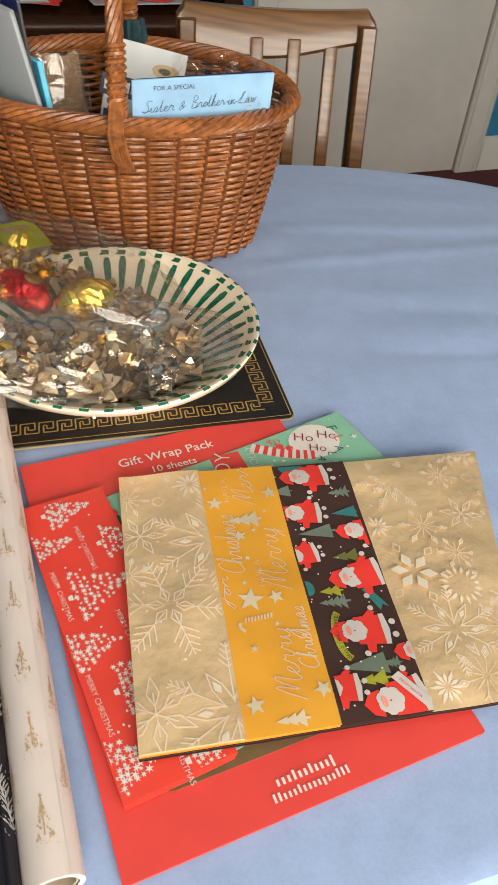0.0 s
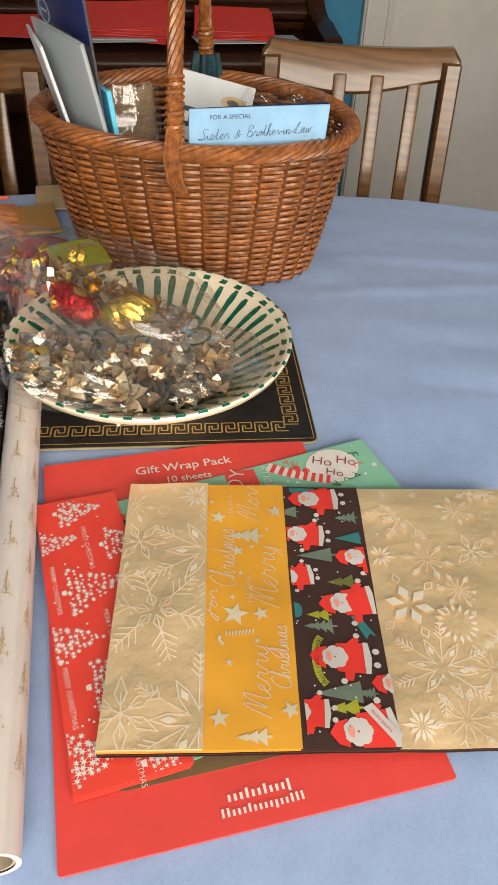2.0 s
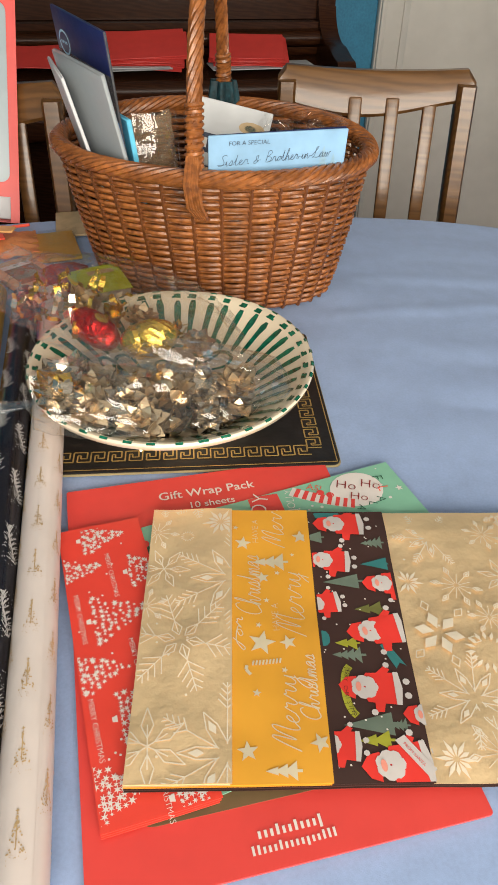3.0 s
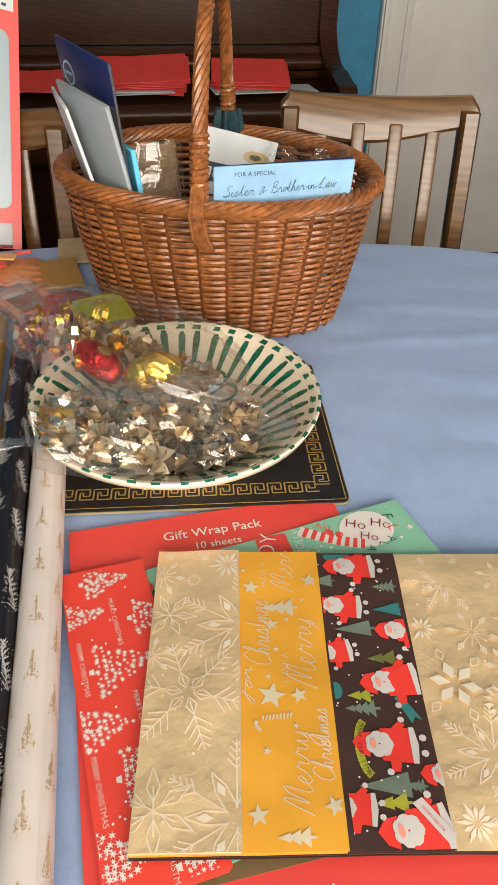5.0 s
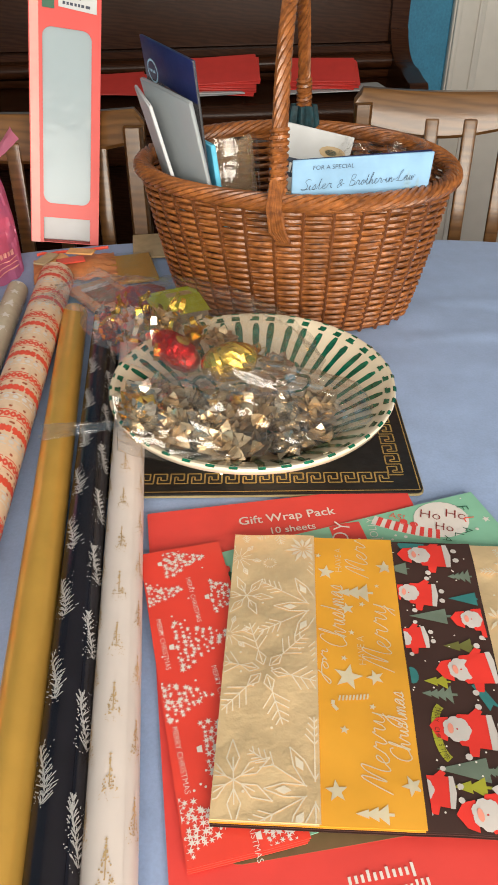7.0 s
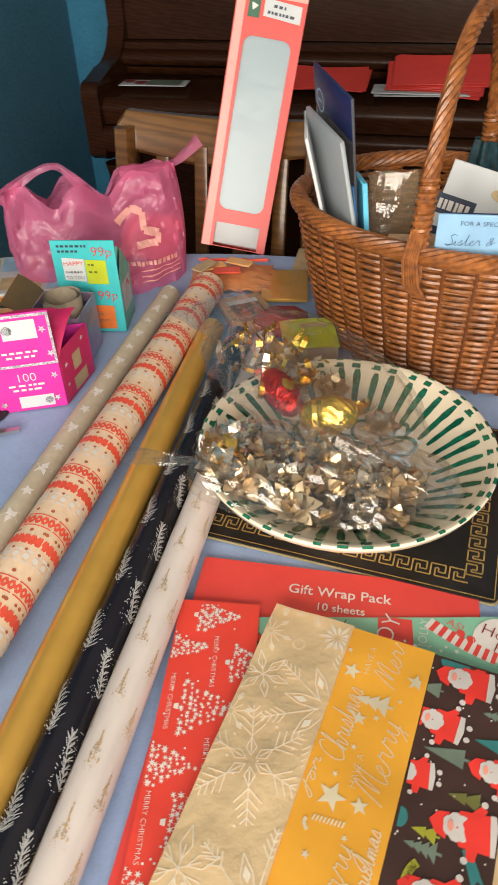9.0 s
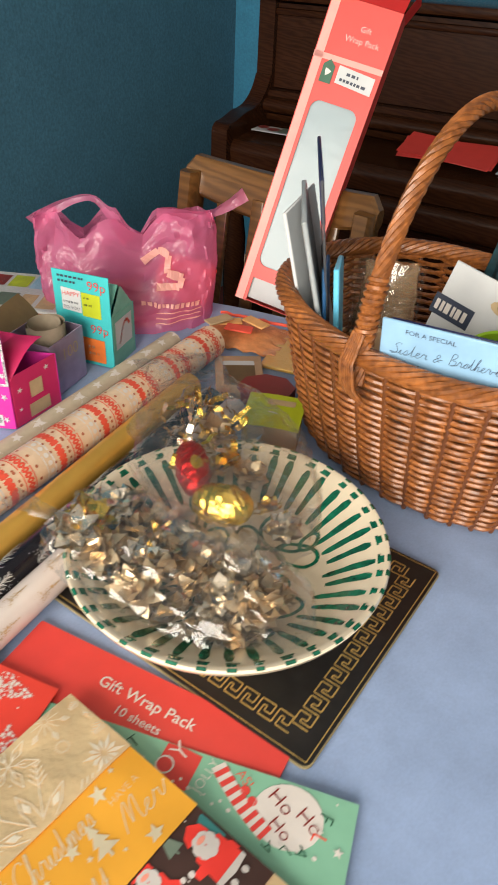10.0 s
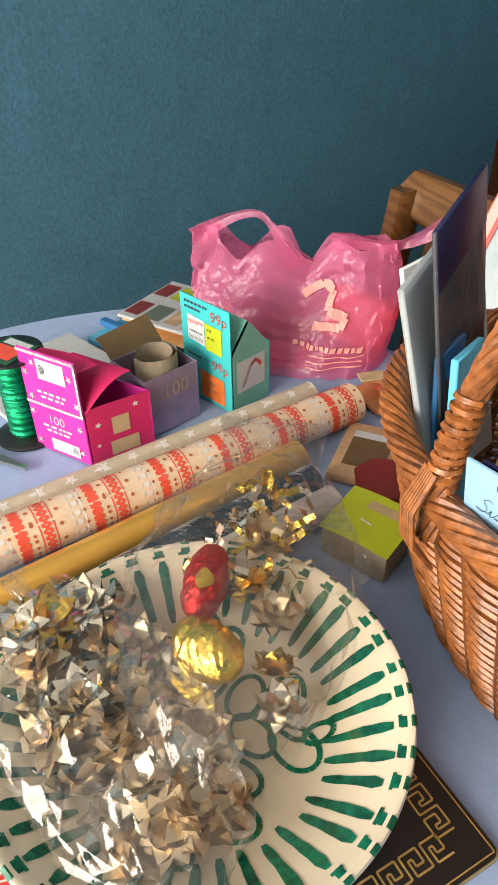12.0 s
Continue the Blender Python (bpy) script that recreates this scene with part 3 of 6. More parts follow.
def arc(cy, cz, r, a0, a1, n=6):
    return [(cy + r * math.cos(radians(a0 + (a1 - a0) * k / n)), cz + r * math.sin(radians(a0 + (a1 - a0) * k / n))) for k in range(n + 1)]


part("key_bed", along(bmesh.new(), [(0.3, 0.66)] + arc(0.03, 0.69, 0.03, 270, 180) + arc(0.022, 0.722, 0.022, 180, 90) + [(0.3, 0.744)], 0.04, PW - 0.04), "piano", piano)
part("keyboard_lid", along(bmesh.new(), [(0.30, 0.748), (0.03, 0.748)] + arc(0.055, 0.79, 0.032, 200, 90, 8) + [(0.20, 0.838)] + arc(0.27, 0.868, 0.03, 250, 180, 5) + [(0.30, 0.868)], 0.05, PW - 0.05), "piano", piano)
part("music_shelf", along(bmesh.new(), [(0.32, 0.872)] + arc(0.235, 0.895, 0.022, 270, 90, 8) + [(0.245, 0.92), (0.245, 0.938)] + [(0.32, 0.942)], 0.05, PW - 0.05), "piano", piano)
bm = bmesh.new()
box(bm, (PW - 0.1, 0.05, 0.24), (PW / 2, 0.305, 1.062))
part("upper_panel", bm, "piano", piano)
bm = bmesh.new()
box(bm, (PW - 0.1, 0.02, 0.02), (PW / 2, 0.275, 1.16), 0.006)
part("moulding", bm, "piano", piano)
bm = bmesh.new()
box(bm, (PW - 0.06, 0.04, 0.56), (PW / 2, 0.30, 0.36))
part("lower_panel", bm, "piano", piano)
bm = bmesh.new()
box(bm, (PW + 0.04, 0.40, 0.03), (PW / 2, 0.43, 1.205), 0.008)
part("top_lid", bm, "piano", piano)
bm = bmesh.new()
box(bm, (PW - 0.02, 0.02, 1.16), (PW / 2, PD - 0.012, 0.6))
part("back_board", bm, "piano", piano)
for x in (0, PW - 0.052):
    side = [(PD - 0.03, 0.0), (PD - 0.03, 1.188), (0.26, 1.188), (0.26, 0.98)] + arc(0.13, 1.02, 0.13, -18, -95, 8) + [(0.05, 0.872)] + arc(0.03, 0.84, 0.03, 90, 190, 5) + [(0.0, 0.66), (0.03, 0.64), (0.28, 0.60), (0.28, 0.0)]
    part("side_panel", along(bmesh.new(), side, x, x + 0.052), "piano", piano)
for x in (0.03, PW - 0.08):
    bm = bmesh.new()
    lathe(bm, [(0, 0), (0.03, 0), (0.032, 0.06), (0.024, 0.12), (0.034, 0.3), (0.036, 0.5), (0.026, 0.58), (0.034, 0.62), (0, 0.62)], 16, (x + 0.025, 0.06))
    part("front_leg", bm, "piano", piano)

LID = ROOM @ Matrix.Translation((0.316, -0.66, 0.842 * 0.925))


def envelope_stack(x, y, w, d, turn, n, material, label, name="envelope_stack", tilt=0.0, up=0.0):
    """Envelopes and card lying in a loose pile, each a thin leaf with its flap line."""
    rnd = random.Random(int(x * 1000))
    th = thing(name, LID @ Matrix.Translation((0, 0, up)) @ flatm(x, y, turn) @ Matrix.Rotation(radians(tilt), 4, "X"), label, "envelopes")
    for k in range(n):
        bm = bmesh.new()
        j = flatm(rnd.uniform(-0.012, 0.012), rnd.uniform(-0.006, 0.006), rnd.uniform(-6, 6))
        box(bm, (w, d, 0.0025), (0, 0, 0.0020 + 0.0034 * k), 0.0008, j, 1)
        part("envelope", bm, material[k % len(material)], th)
    return th


envelope_stack(0.95, 0.112, 0.25, 0.10, 1, 3, ["card_white"], "white card sheets under red envelopes on the piano")
envelope_stack(0.985, 0.140, 0.25, 0.12, -4, 9, ["red_card"], "fanned pile of bright red envelopes on the piano lid", tilt=24, up=0.026)
envelope_stack(1.33, 0.112, 0.30, 0.10, 4, 1, ["card_white"], "sheet of white card on the piano lid", "white_sheet")
envelope_stack(1.30, 0.140, 0.21, 0.11, -7, 6, ["red_card"], "spread pile of red envelopes on the piano lid", tilt=24, up=0.026)
envelope_stack(0.67, 0.135, 0.26, 0.10, -3, 3, ["red_card"], "flat red envelopes lying on the piano lid", tilt=20, up=0.022)
card_pic = envelope_stack(0.17, 0.13, 0.20, 0.07, 2, 1, ["card_white"], "picture postcard lying on the piano lid", "postcard")
printed("picture", [("maroon", disc(-0.07, 0.01, 0.018) + disc(-0.03, -0.005, 0.02)), ("grey_green", [[(-0.01, -0.03), (0.09, -0.03), (0.09, 0.03), (-0.01, 0.03)]])], lambda x, y: (x, y, 0.0062), card_pic)


# ---- chairs ----
def dining_chair(m, w, label, drop=0.0):
    """Oak chair: curved crest rail, two raked back posts, four flat slats, seat and legs. Origin: floor under the back; the sitter faces -y."""
    ch = thing("dining_chair", m, label, "chair", "chairs round the table")
    rake = lambda z: 0.16 * max(0, z - 0.45)
    n = 24
    bm = bmesh.new()
    out = []
    for k in range(n + 1):
        u = -1 + 2 * k / n
        out.append((u, 0.944 - drop + 0.010 * u * u - 0.020 * (max(0, abs(u) - 0.93) / 0.07) ** 2))
    low = [(u, 0.903 - drop - 0.034 * math.cos((u + 0.12) * math.pi / 2.3) ** 1.5 if abs(u) < 0.999 else 0.905 - drop) for u, _ in out]
    rows = []
    for (u, zt), (_, zb) in zip(out, low):
        bow = 0.018 * (1 - u * u)
        ring = []
        for z, y in ((zb, -0.010), (zb + 0.006, -0.015), (zt - 0.007, -0.014), (zt, -0.008), (zt, 0.006), (zt - 0.007, 0.011), (zb + 0.006, 0.012), (zb, 0.007)):
            ring.append(bm.verts.new((u * w / 2, y + bow + rake(z), z)))
        rows.append(ring)
    for a, b in zip(rows, rows[1:]):
        for k in range(8):
            bm.faces.new((a[k], a[(k + 1) % 8], b[(k + 1) % 8], b[k]))
    bm.faces.new(rows[0])
    bm.faces.new(rows[-1][::-1])
    part("crest_rail", bm, "oak", ch)
    for s in (-1, 1):
        bm = bmesh.new()
        pts = [(s * (w / 2 - 0.017 + 0.012 * max(0, 0.9 - z)), rake(z) - 0.01 + 0.03 * max(0, 0.45 - z), z) for z in (0, 0.2, 0.45, 0.6, 0.75, 0.93 - drop)]
        rings = []
        for (x, y, z) in pts:
            hw, hd = 0.0155, 0.024
            rings.append([bm.verts.new((x + i * hw, y + j * hd, z)) for i, j in ((-1, -0.7), (-0.7, -1), (0.7, -1), (1, -0.7), (1, 0.7), (0.7, 1), (-0.7, 1), (-1, 0.7))])
        for a, b in zip(rings, rings[1:]):
            for k in range(8):
                bm.faces.new((a[k], a[(k + 1) % 8], b[(k + 1) % 8], b[k]))
        bm.faces.new(rings[0][::-1])
        bm.faces.new(rings[-1])
        part("back_post", bm, "oak", ch)
    for k in range(4):
        x = (k - 1.5) * (w - 0.02) / 5
        bm = bmesh.new()
        a, b = 0.50, 0.90 - drop
        box(bm, (0.024, 0.011, b - a + 0.01), (0, 0, 0), 0.003)
        ang = math.atan(0.16)
        bmesh.ops.transform(bm, matrix=Matrix.Translation((x * 1.02, rake((a + b) / 2) + 0.004, (a + b) / 2)) @ Matrix.Rotation(-ang, 4, "X"), verts=bm.verts)
        part("slat", bm, "oak", ch)
    bm = bmesh.new()
    box(bm, (w - 0.06, 0.018, 0.05), (0, -0.004, 0.50), 0.004)
    part("lower_rail", bm, "oak", ch)
    bm = bmesh.new()
    box(bm, (w + 0.05, 0.40, 0.045), (0, -0.20, 0.445), 0.014)
    part("seat", bm, "kraft_dark", ch)
    for s in (-1, 1):
        bm = bmesh.new()
        box(bm, (0.034, 0.034, 0.42), (s * (w / 2 + 0.0), -0.37, 0.211), 0.004)
        part("front_leg", bm, "oak", ch)
    return ch


dining_chair(Matrix.Translation((0.193, 0.775, 0)) @ Matrix.Rotation(radians(-6.7), 4, "Z"), 0.352, "golden oak dining chair with slatted back, pushed to the table", 0.014)
dining_chair(Matrix.Translation((-0.518, 0.648, 0)) @ Matrix.Rotation(radians(0.5), 4, "Z"), 0.372, "golden oak dining chair with a box leaning on its back", 0.014)

# ---- table and cloth ----
TC, TA, TB = (-0.10, 0.122), 0.785, 0.523


def oval(a, k=1.0, add=0.0):
    c, s = math.cos(a), math.sin(a)
    r = (abs(c) ** 2.5 + abs(s) ** 2.5) ** (-1 / 2.5)
    return TC[0] + c * r * (TA * k + add), TC[1] + s * r * (TB * k + add)


table = thing("dining_table", Matrix.Translation((TC[0], TC[1], 0)), "oval wooden dining table under a blue cloth", "table")
bm = bmesh.new()
prism(bm, [(x - TC[0], y - TC[1]) for x, y in (oval(k * math.tau / 72, 1, -0.012) for k in range(72))], TOP - 0.035, TOP - 0.004)
part("tabletop", bm, "oak", table)
for sx in (-1, 1):
    for sy in (-1, 1):
        bm = bmesh.new()
        box(bm, (0.06, 0.06, TOP - 0.036), (sx * 0.5, sy * 0.3, (TOP - 0.036) / 2), 0.008)
        part("leg", bm, "oak", table)

bm = bmesh.new()
SEG, RAD = 240, 46


def cloth_point(a, q):
    """q up to 1 runs across the top, past 1 down the hanging drop."""
    if q <= 1:
        x, y = oval(a, q)
        h = 0.0016 * nz(x, y, 1, 5) + 0.0011 * nz(x, y, 4, 14) + 0.0040 * abs(nz(x * 0.5 + y * 1.6, y * 0.35 - x * 0.5, 9, 7)) * (x > -0.02) * min(1, max(0, y / 0.1))
        h += 0.0022 * math.exp(-((y - 0.30 - 0.05 * x) / 0.008) ** 2) * (x > 0.05) + 0.0020 * math.exp(-((y - 0.42 + 0.12 * x) / 0.007) ** 2) * (x > 0.1)
        h += 0.0030 * max(0, nz(x * 0.6 + y * 2.2, y * 0.5 - x, 7, 6)) ** 2 * (x > 0.0)
        return x, y, TOP + h - 0.0014
    d = (q - 1) * 0.30
    f = min(1, d / 0.10)
    wave = math.sin(a * 19 + 1.3 * math.sin(a * 5)) * 0.55 + 0.45 * nz(math.cos(a) * 6, math.sin(a) * 6, 2)
    out = 0.012 * (1 - math.exp(-d / 0.008)) + f * 0.022 * wave + d * 0.05
    x, y = oval(a, 1, out)
    return x, y, TOP - max(0, d - 0.004) - 0.0014


rings = []
for j in range(1, RAD + 1):
    rings.append([bm.verts.new(cloth_point(i * math.tau / SEG, (j / RAD) ** 0.9)) for i in range(SEG)])
for j in range(1, 15):
    rings.append([bm.verts.new(cloth_point(i * math.tau / SEG, 1 + (j / 14) ** 1.6)) for i in range(SEG)])
mid = bm.verts.new((*TC, TOP))
for i in range(SEG):
    bm.faces.new((mid, rings[0][i], rings[0][(i + 1) % SEG]))
for a, b in zip(rings, rings[1:]):
    for i in range(SEG):
        bm.faces.new((a[i], b[i], b[(i + 1) % SEG], a[(i + 1) % SEG]))
tagged(part("tablecloth", bm, "cloth"), "plain blue cotton tablecloth with faint creases over the table", "tablecloth")

# ---- placemat ----
MW, MD = 0.335, 0.25
mat_ob = thing("placemat", Matrix.Translation((-MW / 2 + 0.001, MD / 2 - 0.003, TOP + 0.0005)), "black placemat with a gold Greek key border under the bowl", "placemat")
bm = bmesh.new()
prism(bm, round_rect(MW, MD, 0.007), 0, 0.0022)
part("cork_backing", bm, "cork", mat_ob)
bm = bmesh.new()
prism(bm, round_rect(MW - 0.002, MD - 0.002, 0.007), 0.0022, 0.0038)
part("face", bm, "black_mat", mat_ob)


def key_row(x0, y0, dx, dy, n, unit, w):
    """A Greek key along a line; the band lies to the line's left."""
    ox, oy = -dy, dx
    out = []
    P = lambda a, b: (x0 + dx * a * unit + ox * b * unit, y0 + dy * a * unit + oy * b * unit)
    for k in range(n):
        pts = [P(k, 0), P(k, 0.86), P(k + 0.78, 0.86), P(k + 0.78, 0.30), P(k + 0.42, 0.30), P(k + 0.42, 0.58), P(k + 0.24, 0.58), P(k + 0.24, 0), P(k + 1, 0)]
        out += line(pts, w)
    return out


ks = []
iw, ih = MW / 2 - 0.016, MD / 2 - 0.016
U = 0.0165
for sgn in (1, -1):
    nx, ny = int((2 * iw - 0.02) / U), int((2 * ih - 0.02) / U)
    ks += key_row(-sgn * (nx * U / 2), -sgn * ih, sgn, 0, nx, U, 0.0014)
    ks += key_row(sgn * iw, -sgn * (ny * U / 2), 0, sgn, ny, U, 0.0014)
ks += line([(-MW / 2 + 0.004, -MD / 2 + 0.004), (MW / 2 - 0.004, -MD / 2 + 0.004), (MW / 2 - 0.004, MD / 2 - 0.004), (-MW / 2 + 0.004, MD / 2 - 0.004), (-MW / 2 + 0.004, -MD / 2 + 0.004)], 0.0009)
printed("key_border", [("gold_line", ks)], lambda x, y: (x, y, 0.0042), mat_ob, "gold Greek key line")

# ---- bowl ----
BR, BZ = 0.140, TOP + 0.0045
bowl = thing("bowl", Matrix.Translation((-0.161, 0.114, BZ)) @ Matrix.Diagonal((1.04, 1.04, 0.96, 1)), "cream glazed pottery bowl painted with green strokes on the placemat", "bowl")
prof_in = [(0.0, 0.010), (0.04, 0.0102), (0.07, 0.012), (0.083, 0.017), (0.095, 0.026), (0.110, 0.038), (0.125, 0.0485), (0.133, 0.0535)]


def bowl_z(r):
    for (a, za), (b, zb) in zip(prof_in, prof_in[1:]):
        if r <= b:
            t = (r - a) / (b - a)
            return za + (zb - za) * t
    return 0.0535 + (r - 0.133) * 0.4


bm = bmesh.new()
lathe(bm, prof_in + [(0.137, 0.0565), (0.1395, 0.0565), (0.1405, 0.054), (0.139, 0.049), (0.128, 0.041), (0.112, 0.030), (0.095, 0.017), (0.083, 0.008), (0.08, 0.0), (0.072, 0.0), (0.07, 0.004), (0, 0.005)], 128)
part("body", bm, "glaze", bowl)
rb = random.Random(5)
strokes, ticks = [], []
NS = 41
for k in range(NS):
    a = k * math.tau / NS + rb.uniform(-0.012, 0.012)
    r0, r1 = 0.0870 + rb.uniform(-0.004, 0.003), 0.1275 + rb.uniform(-0.002, 0.002)
    n = 7
    left, right = [], []
    for i in range(n + 1):
        t = i / n
        r = r0 + (r1 - r0) * t
        w = (0.0034 - 0.0006 * math.cos(t * 3)) * (0.55 if i in (0, n) else 1) * rb.uniform(0.9, 1.1)
        left.append((r, a + w / r))
        right.append((r, a - w / r))
    strokes += [[left[i], left[i + 1], right[i + 1], right[i]] for i in range(n)]
    for da, rr0, rr1, w in ((0.0, 0.1312, 0.1407, 0.0040), (0.006, 0.1298, 0.1318, 0.0050)):
        w, da = w * rb.uniform(0.75, 1.15), da + rb.uniform(-0.006, 0.006)
        for i in range(4):
            ra, rc = rr0 + (rr1 - rr0) * i / 4, rr0 + (rr1 - rr0) * (i + 1) / 4
            aa = a + da + 0.01
            ticks.append([(ra, aa - w / ra), (rc, aa - w / rc), (rc, aa + w / rc), (ra, aa + w / ra)])


def on_bowl(r, a):
    z = bowl_z(r) if r < 0.137 else 0.0567 - max(0, r - 0.1385) * 0.6
    return r * math.cos(a), r * math.sin(a), z + 0.0007


for k in range(NS):
    printed("brush_stroke", [("green_glaze", strokes[k * 7:k * 7 + 7])], on_bowl, bowl)
for k in range(2 * NS):
    printed("rim_dash", [("green_glaze", ticks[k * 4:k * 4 + 4])], on_bowl, bowl)
loops = []


def curl(cx, cy, a, ln, wd):
    return line([(cx + math.cos(a) * ln * (1 - math.cos(q)) / 2 - math.sin(a) * wd / 2 * math.sin(q), cy + math.sin(a) * ln * (1 - math.cos(q)) / 2 + math.cos(a) * wd / 2 * math.sin(q)) for q in [i * math.tau / 20 for i in range(21)]], 0.0038)


for k in range(4):
    a = k * math.tau / 4 - 0.35
    stem = [(0.006 * math.cos(a) + t * 0.066 * math.cos(a + 0.30 * math.sin(t * 5)), 0.006 * math.sin(a) + t * 0.066 * math.sin(a + 0.30 * math.sin(t * 5))) for t in [i / 10 for i in range(11)]]
    loops += line(stem, 0.0040)
    for i, (side, ln) in ((10, (0.1, 0.020)), (7, (1.05, 0.040)), (7, (-1.05, 0.040)), (3, (0.95, 0.036)), (3, (-0.95, 0.036))):
        loops += curl(*stem[i], a + side, ln, ln * 0.66)
printed("painted_flower", [("green_glaze", loops)], lambda x, y: (x, y, bowl_z(math.hypot(x, y)) + 0.0008), bowl, "looped green flower in the middle")

# ---- basket ----
BC = (-0.107, 0.414)
basket = thing("wicker_basket", Matrix.Translation((*BC, TOP)) @ Matrix.Rotation(-0.275, 4, "Z"), "brown wicker shopping basket with a hooped handle, full of cards", "basket")
B0, B1, BH = (0.158, 0.094), (0.194, 0.139), 0.176


def belly(a, t, off=0.0):
    q = t ** 0.85
    x = (B0[0] + (B1[0] - B0[0]) * q + off) * math.cos(a)
    y = (B0[1] + (B1[1] - B0[1]) * q + off) * math.sin(a)
    return x, y


def rim_z(a):
    return 0.012 * math.sin(a) * (math.sin(a) > 0)


STK, ROWS_N = 35, 40
rw = random.Random(3)
for j in range(ROWS_N):
    t = (j + 0.5) / ROWS_N
    ph = math.pi * (j % 2)
    pts = []
    n = STK * 6
    tilt = rw.uniform(0, 6.28)
    for i in range(n):
        a = i * math.tau / n
        wv = math.cos(a * STK / 2 + ph)
        x, y = belly(a, t, 0.0046 * wv + rw.uniform(-0.0004, 0.0004))
        pts.append((x, y, 0.006 + BH * t + rim_z(a) * t + 0.0012 * math.sin(a * STK / 2 + ph + 1.2) + 0.0006 * math.sin(a * 3 + tilt)))
    bm = bmesh.new()
    tube(bm, pts, 0.00265, 6, True)
    part("weaver", bm, "cane", basket)
for k in range(STK):
    a = (k + 0.5) * math.tau / STK
    pts = [(*belly(a, t), 0.002 + BH * t + rim_z(a) * t) for t in (0.0, 0.25, 0.5, 0.75, 1.03)]
    bm = bmesh.new()
    tube(bm, pts, 0.0030, 6)
    part("stake", bm, "cane_stake", basket)
bm = bmesh.new()
prism(bm, [belly(k * math.tau / 48, 0.0, -0.004) for k in range(48)], 0.001, 0.007)
part("base", bm, "cane_stake", basket)
for k in range(8):
    n = 260
    turns = 11
    pts = []
    for i in range(n):
        a = i * math.tau / n
        h = a * turns + k * math.tau / 8
        rr = 0.0085
        x, y = belly(a, 1.0, 0.002 + rr * math.cos(h) * 1.05)
        pts.append((x, y, BH + 0.009 + rim_z(a) + rr * 0.8 * math.sin(h)))
    bm = bmesh.new()
    tube(bm, pts, 0.0033, 6, True)
    part("rim_strand", bm, "cane", basket)

# handle: an arch of twisted canes from the front of the rim to the back
HF, HB = Vector((0.0150, -0.143, BH - 0.02)), Vector((-0.017, 0.139, BH + 0.0))


def arch(t):
    """t from 0 at the front foot to 1 at the back foot."""
    a = math.pi * t
    p = HF.lerp(HB, 0.5 - 0.5 * math.cos(a))
    return Vector((p.x, p.y, HF.z + (HB.z - HF.z) * t + 0.222 * math.sin(a) ** 0.9))


for k in range(6):
    pts = []
    n = 150
    for i in range(n + 1):
        t = i / n
        c = arch(t)
        d = (arch(min(1, t + 0.004)) - arch(max(0, t - 0.004))).normalized()
        s = Vector((1, 0, 0))
        s = (s - d * s.dot(d)).normalized()
        u = d.cross(s)
        h = t * 50 + k * math.tau / 6
        pts.append(c + s * (0.0052 * math.cos(h)) + u * (0.0052 * math.sin(h)))
    bm = bmesh.new()
    tube(bm, pts, 0.0036, 6)
    part("handle_strand", bm, "cane", basket)
for t0, t1 in ((0.05, 0.135), (0.885, 0.94)):
    bm = bmesh.new()
    pts = []
    for i in range(181):
        t = t0 + (t1 - t0) * i / 180
        c = arch(t)
        d = (arch(t + 0.004) - arch(t - 0.004)).normalized()
        s = (Vector((1, 0, 0)) - d * d.x).normalized()
        u = d.cross(s)
        h = i / 180 * math.tau * (9 if t0 < 0.5 else 6)
        pts.append(c + s * (0.0086 * math.cos(h)) + u * (0.0086 * math.sin(h)))
    tube(bm, pts, 0.0026, 5)
    part("handle_binding", bm, "cane", basket)
for foot, sg in ((HF, -1), (HB, 1)):
    for k in range(6):
        off = (k - 2.5) * 0.0026
        pts = [Vector((foot.x + off * 0.8, foot.y + sg * 0.006, foot.z + 0.055)), Vector((foot.x + off, foot.y + sg * 0.018, foot.z + 0.028)), Vector((foot.x + off * 1.2 + 0.004, foot.y + sg * 0.017, foot.z + 0.004)), Vector((foot.x + off * 0.9 + 0.010, foot.y + sg * 0.004, foot.z - 0.014))]
        bm = bmesh.new()
        tube(bm, pts, 0.0023, 6)
        part("foot_cane", bm, "cane", basket)
bm = bmesh.new()
sheet(bm, lambda u, v: (-0.016 + (0.016 + 0.008 * v + 0.003 * math.sin(u * 44)) * math.cos(u * math.tau), 0.132 + (0.013 + 0.005 * v + 0.003 * math.sin(u * 44)) * math.sin(u * math.tau), BH + 0.052 - 0.042 * v), 44, 5, 0, True)
tagged(part("tartan_ribbon", bm, "ribbon_teal", basket), "dark green tartan ribbon tied to the handle")

